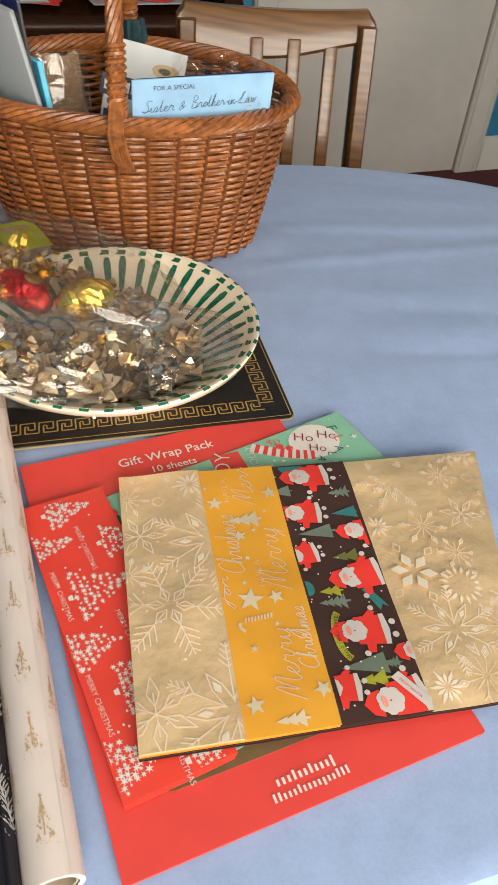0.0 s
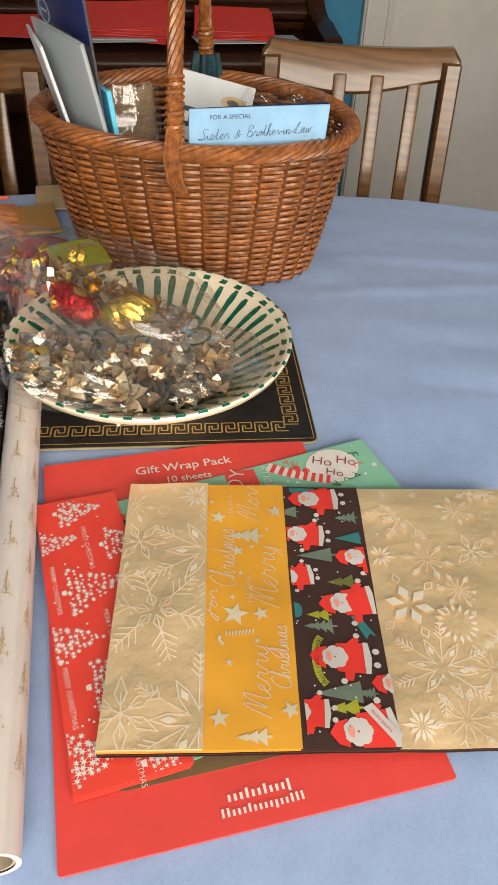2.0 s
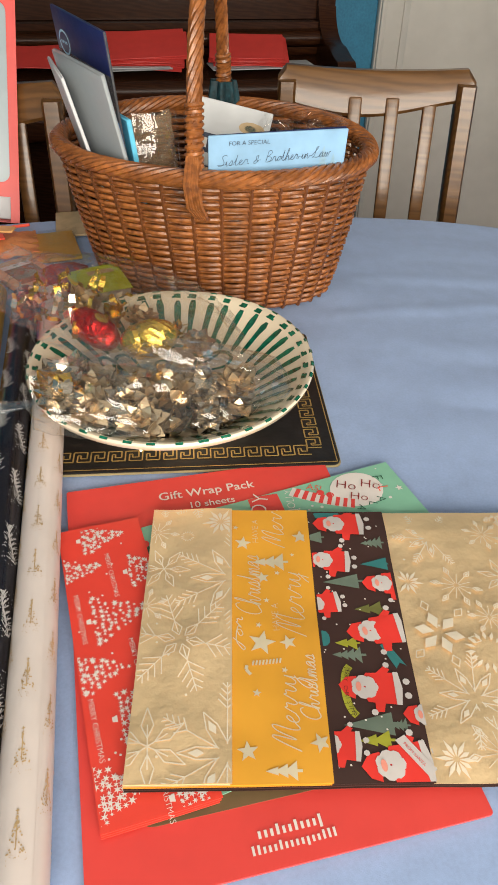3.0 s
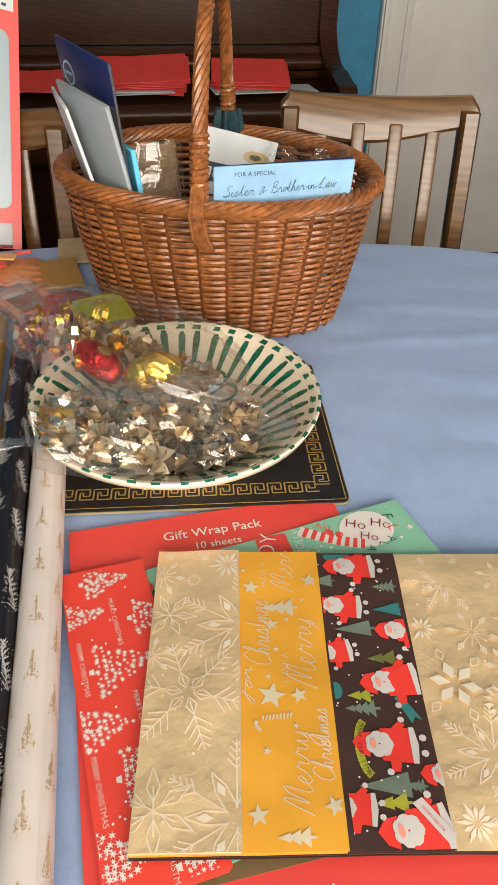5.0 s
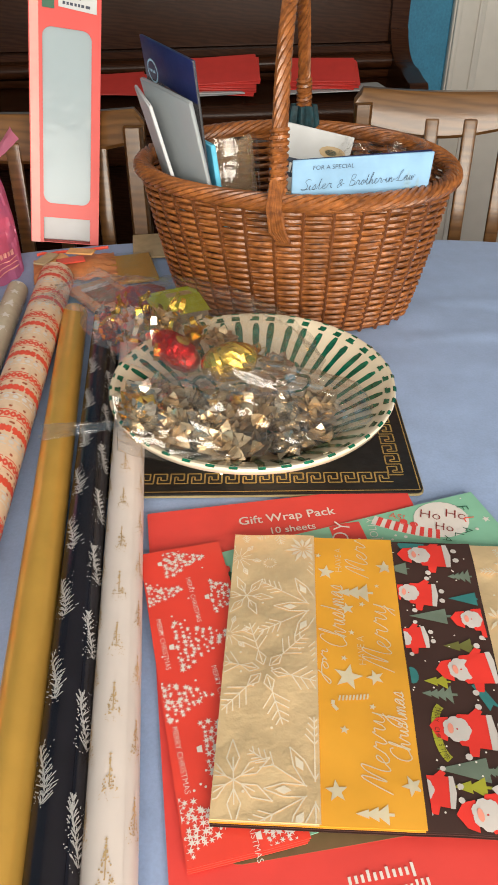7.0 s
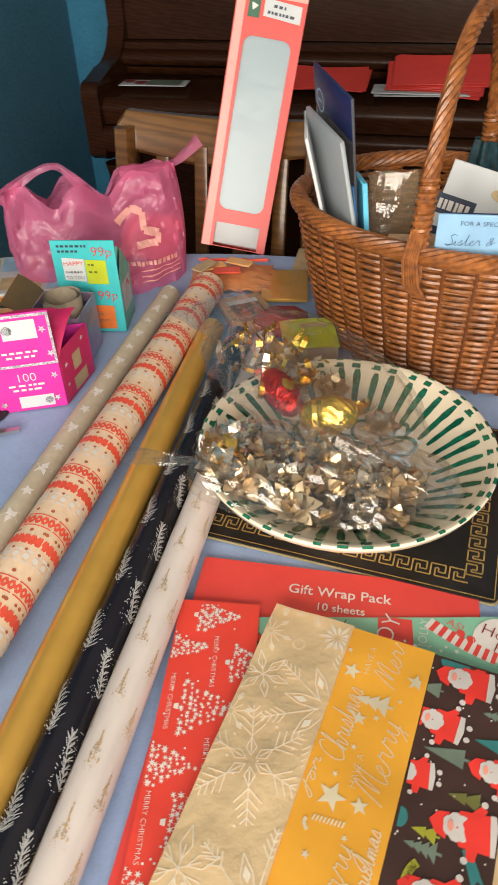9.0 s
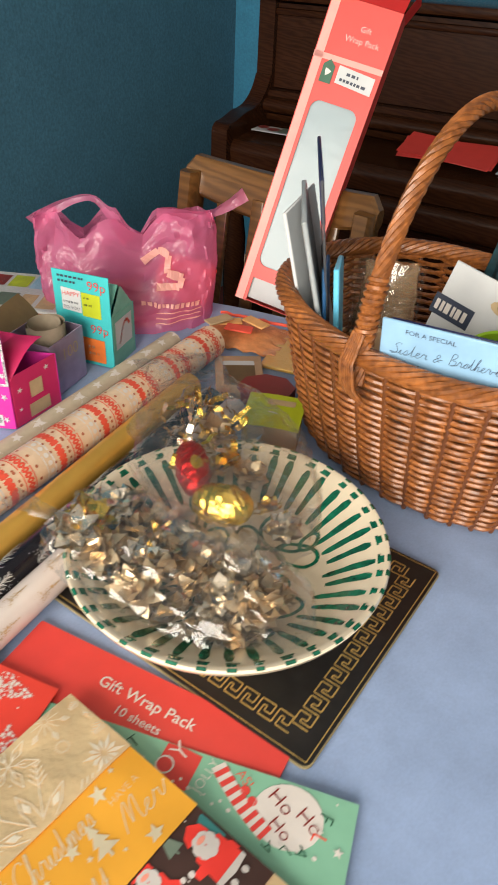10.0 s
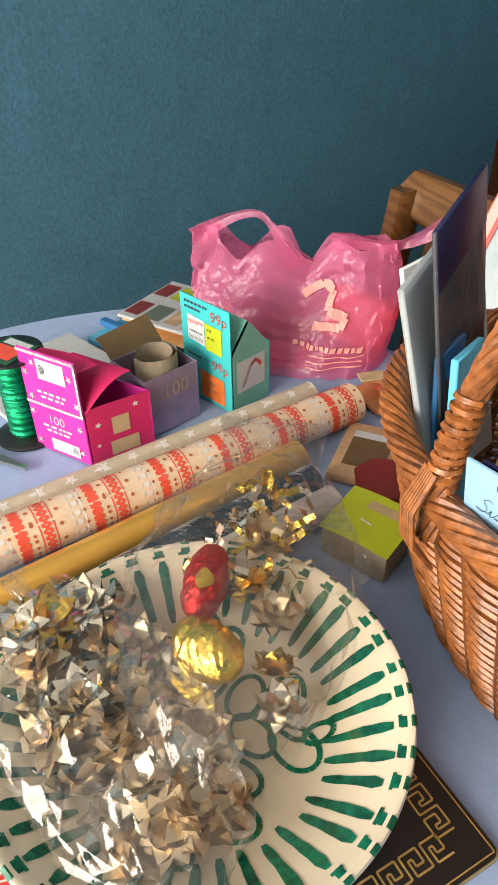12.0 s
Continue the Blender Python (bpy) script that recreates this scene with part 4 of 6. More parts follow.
# ---- wrapping paper packs on the table ----
def paper(name, corner, turn, w, d, z, material, label, thick=0.0008, wavy=0.0012, seed=0, leaves=1, taper=0.0, under=""):
    """A folded sheet lying flat: origin at its near left corner, x along the near edge. Returns the thing and the map on to its face."""
    th = thing(name, Matrix.Translation((corner[0], corner[1], z)) @ Matrix.Rotation(radians(turn), 4, "Z"), label, "wrapping paper")

    def up(x, y):
        return thick * leaves + wavy * (0.6 + nz(x + seed, y, seed, 9)) + wavy * 0.5 * nz(x, y + seed, 3, 26)

    for k in range(leaves):
        bm = bmesh.new()
        q = 0.0012 * k
        sheet(bm, lambda u, v: (u * (w - 0.0012 * (leaves - 1 - k)) + taper * v * u, v * d + q * 0.7, up(u * w, v * d) - thick * 1.02 * (leaves - 1 - k)), 26, 26, thick)
        part("leaf" if k < leaves - 1 else "face", bm, material if k == leaves - 1 or not under else under, th)
    return th, lambda x, y: (x, y, up(x, y) + 0.0005)


# red display pack
PT, PWD, PDD = 8.8, 0.244, 0.343
pack = thing("gift_wrap_pack", Matrix.Translation((-0.206, -0.366, TOP + 0.0008)) @ Matrix.Rotation(radians(PT), 4, "Z"), "flat red card gift wrap pack with a window, under loose sheets", "gift wrap pack")
bm = bmesh.new()
ov = [(x + PWD / 2, y + PDD / 2) for x, y in round_rect(PWD, PDD, 0.002, 2)]
prism(bm, ov, 0, 0.0022)
part("card_front", bm, "red_card", pack)
bm = bmesh.new()
prism(bm, round_rect(0.188, 0.246, 0.012, 5, PWD / 2 + 0.003, 0.161), 0.0016, 0.0026)
part("window_cutout", bm, "kraft_dark", pack, "brown sheet seen through the window")
lettering("lettering", "Gift Wrap Pack", 0.014, flatm(0.0808, 0.3137, 0) @ Matrix.Translation((0, 0, 0.003)), "white_ink", pack, 0.089, 0, None, 0.010)
lettering("lettering", "10 sheets", 0.01, flatm(0.106, 0.2985, 0) @ Matrix.Translation((0, 0, 0.003)), "white_ink", pack, 0.040, 0, None, 0.006)
rk = random.Random(3)
for x0, y0, x1, h, n in ((0.1000, 0.0175, 0.1412, 0.0042, 11), (0.0947, 0.0092, 0.1475, 0.0036, 16)):
    step = (x1 - x0) / n
    tagged(printed("maker_name", [("white_ink", [q for k in range(n) for q in stroke(x0 + (k + 0.5) * step, y0 - (h * 0.35 if k % 11 == 10 else 0), x0 + (k + 0.5) * step, y0 + h * rk.choice((1, 1, 1, 1.45)), step * 0.48)])], lambda x, y: (x, y, 0.003), pack), kind="stuff")

# mint sheet with bright lettering
mint, on_mint = paper("wrapping_sheet", (-0.1497, -0.3136), 18.0, 0.280, 0.236, TOP + 0.0035, "mint_paper", "mint green wrapping sheet printed with cheerful words", seed=3, leaves=1)
over = lambda h: (lambda x, y: tuple(p + q for p, q in zip(on_mint(x, y), (0, 0, h))))
printed("red_label", [("red_card", [[(0.131, 0.205), (0.160, 0.205), (0.163, 0.233), (0.149, 0.2352), (0.135, 0.2352)]])], on_mint, mint)
printed("speech_blob", [("white_ink", disc(0.234, 0.2115, 0.0225, 22, 1.12))], on_mint, mint)
band = [(0.176 + 0.047 * t, 0.231 - 0.046 * t + 0.010 * t * t) for t in [k / 16 for k in range(17)]]
printed("candy_cane", [("white_ink", line(band, 0.0115))], on_mint, mint)
for k in range(1, 16, 2):
    printed("candy_stripe", [("red_card", stroke(*band[k], *band[k + 1], 0.0115))], over(0.0003), mint)
for x, y in ((0.2005, 0.2195), (0.2075, 0.2135)):
    printed("berry", [("red_card", disc(x, y, 0.0036, 12))], on_mint, mint)
for x, y, r in ((0.020, 0.196, 0.007), (0.031, 0.207, 0.006), (0.024, 0.221, 0.006)):
    printed("holly_leaf", [("dark_green_ink", disc(x, y, r, 7, 1.6, x * 40))], on_mint, mint)
printed("berry", [("red_card", disc(0.033, 0.216, 0.0045, 10))], over(0.0003), mint)
tagged(printed("snow_dots", [("white_ink", [q for k in range(26) for q in disc(0.05 + 0.22 * ((k * 0.618) % 1), 0.19 + 0.044 * ((k * 0.377) % 1), 0.0009 + 0.0004 * (k % 3), 6)] + star(0.272, 0.199, 0.004, 0.3))], over(0.0002), mint), kind="stuff")
for txt, x, y, turn, s, c in (("OY", 0.141, 0.2075, 62, 0.021, "white_ink"), ("Ho", 0.238, 0.2135, -32, 0.0155, "maroon"), ("Ho", 0.216, 0.2205, -32, 0.0155, "maroon"), ("Ho", 0.2215, 0.2025, -32, 0.0135, "maroon"),
                              ("F", 0.2555, 0.2225, -100, 0.0150, "dark_green_ink"), ("A", 0.2525, 0.2135, -100, 0.0120, "white_ink"), ("L", 0.2535, 0.2080, -100, 0.0150, "coral"), ("A", 0.2465, 0.1965, -110, 0.0120, "dark_green_ink"),
                              ("L", 0.2370, 0.1935, -125, 0.0120, "dark_green_ink"), ("A", 0.2265, 0.1925, -140, 0.0110, "dark_green_ink"), ("JOLLY", 0.170, 0.2060, 75, 0.0105, "white_ink"), ("AS!", 0.190, 0.2285, -35, 0.0105, "coral"), ("T", 0.112, 0.2215, 60, 0.014, "dark_green_ink"), ("1", 0.060, 0.2185, 0, 0.012, "white_ink")):
    lettering("lettering", txt, s, flatm(x, y, turn), c, mint, None, 0.0, over(0.0006))

# red sheet with snowflake trees
redp, on_red = paper("wrapping_sheet", (-0.206, -0.324), 12.5, 0.074, 0.250, TOP + 0.0048, "red_paper", "folded bright red wrapping sheet with white snowflake trees", seed=8, leaves=3, wavy=0.0016, taper=-0.006)
redp.matrix_basis = Matrix.Translation((-0.2005, -0.328, TOP + 0.0048)) @ Matrix.Rotation(radians(13.2), 4, "Z")
rr = random.Random(21)
spots, words = [], []
for x0, cy, h in ((0.0201, 0.2367, 0.036), (-0.0015, 0.2058, 0.034), (0.0179, 0.153, 0.046), (-0.0018, 0.1083, 0.042), (0.0242, 0.0703, 0.044), (0.052, 0.1932, 0.038), (0.0, 0.0236, 0.040), (0.0491, 0.0101, 0.036)):
    n = 9
    for i in range(n):
        half = h * 0.5 * (1 - i / n)
        m_ = max(1, int(half * 2 / 0.0034))
        for j in range(m_):
            x, y = x0 + h * i / n + rr.uniform(-0.0013, 0.0013), cy + (j + 0.5 - m_ / 2) * 0.0034 + rr.uniform(-0.0013, 0.0013)
            spots += star(x, y, rr.uniform(0.0013, 0.0031), rr.random(), 6, 0.36)
    spots += [[(x0 - 0.0065, cy - 0.0018), (x0 - 0.003, cy - 0.0026), (x0 - 0.003, cy + 0.0026), (x0 - 0.0065, cy + 0.0018)]]
for k in range(26):
    spots += disc(rr.uniform(0.004, 0.064), rr.uniform(0.005, 0.235), 0.0009, 6)
printed("print", [("white_ink", clip_to(spots, 0.001, 0.003, 0.0665, 0.248))], on_red, redp)
for x, y in ((0.0049, 0.1807), (0.0339, 0.217), (0.0385, 0.1299), (0.0040, 0.0899), (0.0385, 0.0420)):
    n = "MERRY CHRISTMAS"
    lettering("lettering", n, 0.0062, flatm(x, y, -88), "white_ink", redp, 0.046, 0, on_red)

# the stack of long sheets: each lies on the next and leaves a strip of it bare
GX, GY, GT = -0.189, -0.3035, -3.0
GD = 0.235


def gold_sheet(w, z, material, label, seed, taper, leaves=2, wavy=0.0032):
    return paper("wrapping_sheet", (GX, GY), GT, w, GD, z, material, label, 0.0005, wavy, seed, leaves, taper, "brown_paper" if leaves > 2 else "")


base, on_base = gold_sheet(0.2625, TOP + 0.0072, "gold_paper", "matt gold wrapping sheet with pale snowflakes, folded", 11, 0.0655, 3)
brown, on_brown = gold_sheet(0.191, TOP + 0.0102, "brown_paper", "dark brown wrapping sheet with red and white figures", 11, 0.007)
amber, on_amber = gold_sheet(0.128, TOP + 0.0122, "orange_paper", "amber foil wrapping sheet with silver greetings", 11, 0.004)
goldl, on_gold = gold_sheet(0.066, TOP + 0.0142, "gold_paper", "matt gold wrapping sheet folded to a narrow strip", 11, 0.001)

rg = random.Random(2)
fl = []
for cx, cy, r, kd in ((0.0132, 0.1694, 0.0209, 1), (0.0052, 0.2071, 0.0183, 5), (0.0304, 0.2034, 0.0060, 2), (0.0576, 0.2188, 0.0163, 6), (0.0668, 0.1592, 0.0490, 4), (0.0297, 0.1022, 0.0420, 0), (0.0352, 0.2447, 0.0209, 0), (0.0084, 0.2413, 0.0157, 0), (0.0021, 0.1328, 0.0163, 5), (0.0128, 0.0242, 0.0270, 1), (0.0630, 0.0198, 0.0480, 4)):
    fl += flake(cx, cy, r, kd, 0.52 if kd == 4 else rg.random())
for k in range(12):
    fl += disc(rg.uniform(0.004, 0.06), rg.uniform(0.01, 0.22), 0.001, 6)
printed("print", [("silver_gold", clip_to(fl, 0.0008, 0.001, 0.0652, GD - 0.001))], on_gold, goldl)
fl = []
for cx, cy, r, kd in ((0.2326, 0.2050, 0.0310, 4), (0.2794, 0.2094, 0.0170, 5), (0.3048, 0.2037, 0.0059, 2), (0.2060, 0.1594, 0.0130, 6), (0.2433, 0.1544, 0.0203, 5), (0.2818, 0.1635, 0.0183, 1), (0.2609, 0.1243, 0.0163, 5), (0.2200, 0.1116, 0.0300, 3), (0.2520, 0.0945, 0.0176, 2),
                      (0.2320, 0.0584, 0.0370, 4), (0.2684, 0.0566, 0.0203, 5), (0.2080, 0.0162, 0.0140, 6), (0.2388, 0.0200, 0.0240, 5), (0.3110, 0.1711, 0.0163, 0), (0.2800, 0.0990, 0.0157, 0), (0.2801, 0.0813, 0.0144, 0), (0.2972, 0.2324, 0.0131, 0), (0.3120, 0.2300, 0.0118, 0)):
    fl += flake(cx, cy, r, kd, rg.random())
for k in range(16):
    fl += disc(rg.uniform(0.2, 0.30), rg.uniform(0.01, 0.22), 0.001, 6)
cut = []
for q in fl:
    if all(x < 0.259 + 0.0655 * y / GD and x > 0.193 + 0.007 * y / GD for x, y in q) and all(0.001 < y < GD - 0.001 for _, y in q):
        cut.append(q)
printed("print", [("silver_gold", cut)], on_base, base)

# amber strip
for cx, cy, r, t in ((0.0758, 0.1967, 0.0072, 0.2), (0.0907, 0.1615, 0.0059, 0.5), (0.0878, 0.1012, 0.0105, 0.1), (0.1068, 0.1012, 0.0065, 0.6), (0.0760, 0.0215, 0.0072, 0.4), (0.1024, 0.1661, 0.0026, 0), (0.0928, 0.1395, 0.0026, 0.3), (0.0860, 0.1162, 0.0026, 0), (0.1155, 0.1848, 0.0020, 0.4),
                     (0.1030, 0.0790, 0.0026, 0), (0.0829, 0.0609, 0.0033, 0.2), (0.1235, 0.2043, 0.0074, 0.3), (0.0699, 0.2135, 0.0026, 0.1), (0.1225, 0.0260, 0.0070, 0.7)):
    printed("star", [("silver_ink", clip_to(star(cx, cy, r, t), 0.067, 0.001, 0.127, GD - 0.001))], on_amber, amber)
for x, y, h, ww in ((0.0985, 0.1775, 0.027, 0.68), (0.0985, 0.0085, 0.022, 0.55)):
    printed("fir_tree", [("silver_ink", tree_shape(x, y, h, math.pi, ww))], on_amber, amber)
cane = [(0.1006, 0.0869), (0.0787, 0.0838), (0.0766, 0.0820), (0.0760, 0.0786), (0.0792, 0.0747)]
stripes = []
for k in range(9):
    stripes += [[(0.0800 + k * 0.0024, 0.0820 + k * 0.0003), (0.0812 + k * 0.0024, 0.0820 + k * 0.0003), (0.0820 + k * 0.0024, 0.0860 + k * 0.0003), (0.0808 + k * 0.0024, 0.0860 + k * 0.0003)]]
printed("candy_stripe", [("silver_ink", stripes + line(cane[2:], 0.0024))], lambda x, y: tuple(a + b for a, b in zip(on_amber(x, y), (0, 0, 0.0003))), amber)
for word, x, y, width, tall in (("Merry", 0.1101, 0.1925, 0.056, 0.018), ("Merry", 0.1206, 0.1060, 0.061, 0.021), ("Christmas", 0.0886, 0.1243, 0.060, 0.019), ("Christmas", 0.1245, 0.0406, 0.050, 0.013), ("Merry", 0.1101, 0.0203, 0.055, 0.018), ("For", 0.0745, 0.0930, 0.030, 0.010)):
    printed("written_word", [("silver_ink", clip_to(handwriting(word, x, y, 90, width, tall, 0.00075), 0.067, 0.001, 0.127, GD - 0.001))], on_amber, amber)
for x, y in ((0.0888, 0.1974), (0.1013, 0.1110)):
    lettering("lettering", "HAVE A", 0.008, flatm(x, y, 90), "silver_ink", amber, 0.025, 0, on_amber, -0.020)

# brown strip: plain red and white shapes among little firs
gx0, gx1 = 0.131, 0.187
fit_in = lambda q: clip_to(q, gx0 + 0.001, 0.0012, gx1 + 0.006, GD - 0.0012)
lift = lambda h: (lambda x, y: tuple(a + b for a, b in zip(on_brown(x, y), (0, 0, h))))
for kd, x, y, h, ww, tiers in (("grey_green", 0.1570, 0.1589, 0.026, 0.55, 1), ("grey_green", 0.1610, 0.0389, 0.030, 0.55, 1), ("grey_green", 0.1839, 0.1984, 0.020, 0.7, 4), ("grey_green", 0.1503, 0.0925, 0.024, 0.6, 4), ("grey_green", 0.1755, 0.0377, 0.014, 0.8, 4), ("grey_green", 0.1360, 0.2050, 0.016, 0.8, 1),
                               ("teal_ink", 0.1850, 0.1764, 0.020, 0.65, 1), ("olive_ink", 0.1723, 0.1327, 0.022, 0.62, 2), ("lime_ink", 0.1509, 0.1025, 0.017, 0.7, 2), ("lime_ink", 0.1600, 0.0278, 0.022, 0.6, 2)):
    printed("fir_tree", [(kd, fit_in(tree_shape(x, y, h, math.pi, ww, tiers)))], on_brown, brown)
printed("bauble", [("teal_ink", fit_in(disc(0.1487, 0.2320, 0.008, 12, 1.4)))], on_brown, brown)
printed("bauble", [("teal_ink", fit_in(disc(0.1330, 0.1064, 0.0070, 12, 0.7)))], on_brown, brown)
printed("ribbon_tag", [("teal_ink", [[(0.1735, 0.1010), (0.1790, 0.1030), (0.1895, 0.0830), (0.1850, 0.0860), (0.1820, 0.0810)]])], on_brown, brown)
bend = [(0.1430 + 0.0084 * (1 - math.cos(a)), 0.064 + 0.020 * math.sin(a)) for a in [-1.25 + 0.25 * i for i in range(11)]]
printed("banner", [("lime_ink", line(bend, 0.0052))], lift(0.0002), brown)
tagged(printed("snow_dots", [("white_ink", fit_in([q for k in range(60) for q in disc(rg.uniform(0.13, 0.196), rg.uniform(0.004, 0.225), 0.0007, 6)]))], on_brown, brown), kind="stuff")
for cx, cy, t, k in ((0.1595, 0.2199, 0.0, 1.2), (0.1455, 0.1801, -0.1, 1.05), (0.1350, 0.1385, 0.1, 0.9), (0.1895, 0.1564, 0.0, 1.05), (0.1745, 0.1135, 0.1, 1.2), (0.1628, 0.0658, -0.05, 1.2), (0.1330, 0.0253, -0.1, 0.95), (0.1710, 0.0122, 0.1, 1.25), (0.1990, 0.0450, 0.0, 1.0)):
    c, s = math.cos(t), math.sin(t)
    at = lambda a, b: (cx + (a * c - b * s) * k * 0.9, cy + (a * s + b * c) * k * 0.9)
    coat = [[at(-0.004, -0.0105), at(0.014, -0.0115), at(0.016, 0.0), at(0.014, 0.0115), at(-0.004, 0.0105), at(-0.010, 0)],
            [at(-0.018, -0.006), at(-0.012, -0.0085), at(-0.010, 0.008), at(-0.017, 0.007), at(-0.022, 0.001)],
            [at(0.002, 0.010), at(0.008, 0.016), at(0.012, 0.014), at(0.008, 0.008)], [at(0.0, -0.010), at(0.0, -0.017), at(0.005, -0.017), at(0.007, -0.009)]]
    trim = [[at(0.0135, -0.0118), at(0.0168, -0.0118), at(0.0185, 0), at(0.0168, 0.0118), at(0.0135, 0.0118)]]
    for x, y, r in ((-0.001, -0.0175, 0.0022), (0.010, 0.017, 0.0022), (0.0215, -0.005, 0.0024), (0.0215, 0.005, 0.0024)):
        trim.append([at(a, b) for a, b in disc(x, y, r, 7)[0]])
    for q in range(7):
        a = q * math.tau / 7
        trim.append([at(x, y) for x, y in disc(-0.0055 + 0.0046 * math.cos(a), 0.0046 * math.sin(a), 0.0042, 9)[0]])
    printed("red_figure", [("santa_red", fit_in(coat))], lift(0.0003), brown)
    printed("white_trim", [("beard", fit_in(trim))], lift(0.0006), brown)
    printed("pink_patch", [("skin_ink", fit_in([[at(x, y) for x, y in disc(-0.0094, 0, 0.0036, 9, 0.5)[0]]]))], lift(0.0009), brown)
printed("paper_tag", [("beard", fit_in([[(0.1700, 0.0270), (0.1870, 0.0040), (0.1930, 0.0080), (0.1765, 0.0305)]]))], lift(0.0012), brown)
lettering("lettering", "FROM SANTA", 0.004, flatm(0.1745, 0.0245, -54), "santa_red", brown, 0.018, 0, lift(0.0015))
for k, ch_ in enumerate("MERRY CHRISTMAS"):
    a = 1.1 - k * 0.155
    if ch_ != " ":
        lettering("lettering", ch_, 0.0042, flatm(0.1425 + 0.022 * (1 - math.cos(a)) * 0.35, 0.0640 + 0.020 * math.sin(a), -90 - 20 * math.sin(a)), "brown_paper", brown, None, 0, lift(0.0006))


# ---- rolls of paper ----
def paper_roll(name, near, far, r, material, label, core=True, zoff=0.0):
    """A roll lying from near to far, with an open cardboard core. Returns it and the map (s along, a round) on to its skin."""
    p, q = Vector((*near, TOP + r + zoff)), Vector((*far, TOP + r + zoff))
    ln = (q - p).length
    th = thing(name, axes(p, (q - p), (0, 0, 1)), label, "paper roll", "rolls of wrapping paper")
    n = 40
    bm = bmesh.new()
    prof = [(0.0, r * 0.80), (0.0, r), (ln * 0.25, r * 1.004), (ln * 0.5, r), (ln * 0.75, r * 1.004), (ln, r), (ln, r * 0.80)]
    rings = [[bm.verts.new((x, q_ * math.cos(k * math.tau / n), q_ * math.sin(k * math.tau / n))) for k in range(n)] for x, q_ in prof]
    for a, b in zip(rings, rings[1:]):
        for k in range(n):
            bm.faces.new((a[k], a[(k + 1) % n], b[(k + 1) % n], b[k]))
    part("paper", bm, material, th)
    bm = bmesh.new()
    for x0, x1 in ((0.001, ln - 0.001),):
        g = [[bm.verts.new((x, rr_ * math.cos(k * math.tau / n), rr_ * math.sin(k * math.tau / n))) for k in range(n)] for x, rr_ in ((x0, r * 0.79), (x1, r * 0.79), (x1, r * 0.70), (x0, r * 0.70))]
        for i in range(4):
            for k in range(n):
                bm.faces.new((g[i][k], g[i][(k + 1) % n], g[(i + 1) % 4][(k + 1) % n], g[(i + 1) % 4][k]))
    part("core", bm, "cardboard", th)
    bm = bmesh.new()
    sheet(bm, lambda u, v: (u * ln, (r + 0.0004) * math.cos(2.2 + v * 0.09), (r + 0.0004) * math.sin(2.2 + v * 0.09)), 8, 2)
    part("loose_edge", bm, material, th)
    return th, (lambda s, w, k=1.0: (s, (r * 1.004 + 0.0004 * k) * math.cos(w / r), (r * 1.004 + 0.0004 * k) * math.sin(w / r))), ln


ri = random.Random(14)
wr, on_wr, L = paper_roll("wrapping_paper_roll", (-0.240, -0.362), (-0.316, 0.336), 0.0160, "white_roll", "pearl white wrapping paper roll with tiny gold trees")
pr = []
rows = 6
for j in range(rows):
    w = (j - 0.5) * math.tau * 0.016 / rows
    for k in range(14):
        s = 0.02 + (k + 0.5 * (j % 2)) * 0.0495
        if s > L - 0.025:
            continue
        for q in range(46):
            a = ri.random() ** 1.3
            b = ri.uniform(-1, 1) * (1 - a) * 0.0052
            pr += disc(s + a * 0.021, w + b, 0.00058, 5)
        for q in range(14):
            pr += disc(s - ri.random() * 0.006, w + ri.uniform(-0.006, 0.006), 0.0003, 4)
        pr += stroke(s + 0.002, w, s + 0.019, w, 0.0006) + star(s + 0.0225, w, 0.0013, 0, 4)
printed("print", [("gold_ink", pr)], on_wr, wr)

nr, on_nr, L = paper_roll("wrapping_paper_roll", (-0.2715, -0.362), (-0.3525, 0.336), 0.0162, "navy_roll", "near-black foil wrapping paper roll with silver sprigs")
pr = []
for j in range(4):
    for k in range(10):
        s, w = 0.03 + (k + 0.5 * (j % 2)) * 0.068, (j - 0.4) * math.tau * 0.0162 / 4
        for t in range(9):
            a = s + t * 0.0042
            bend = 0.004 * math.sin(t * 0.35 + j)
            for sg in (-1, 1):
                for q in range(3):
                    pr += stroke(a + ri.uniform(-0.001, 0.001), w + bend + sg * 0.0004, a + 0.0035 + 0.0012 * ri.random() * (q + 1), w + bend + sg * (0.0022 + 0.0024 * q) * (1.3 - t * 0.1) * ri.uniform(0.5, 1.15), 0.00065)
        pr += line([(s + t * 0.0042, w + 0.004 * math.sin(t * 0.35 + j)) for t in range(10)], 0.0007)
        for q in range(46):
            pr += disc(s + ri.uniform(-0.004, 0.042), w + ri.uniform(-0.008, 0.008), 0.00045, 5)
printed("print", [("frost_ink", [[(min(max(x, 0.001), L - 0.001), y) for x, y in q] for q in pr])], on_nr, nr)

gr, on_gr, L = paper_roll("wrapping_paper_roll", (-0.3025, -0.347), (-0.396, 0.346), 0.0162, "gold_roll", "plain metallic gold wrapping paper roll")

sr, on_sr, L = paper_roll("wrapping_paper_roll", (-0.433, -0.225), (-0.494, 0.425), 0.0145, "kraft_grey", "grey kraft wrapping paper roll with white stars")
pr = []
for j in range(4):
    for k in range(19):
        pr += star(0.015 + (k + 0.5 * (j % 2)) * 0.0345, (j + 0.2) * math.tau * 0.0145 / 4, 0.0105 if (k + j) % 2 else 0.0075, ri.random() * 2)
printed("print", [("white_ink", [[(min(max(x, 0.001), L - 0.001), y) for x, y in q] for q in pr])], on_sr, sr)

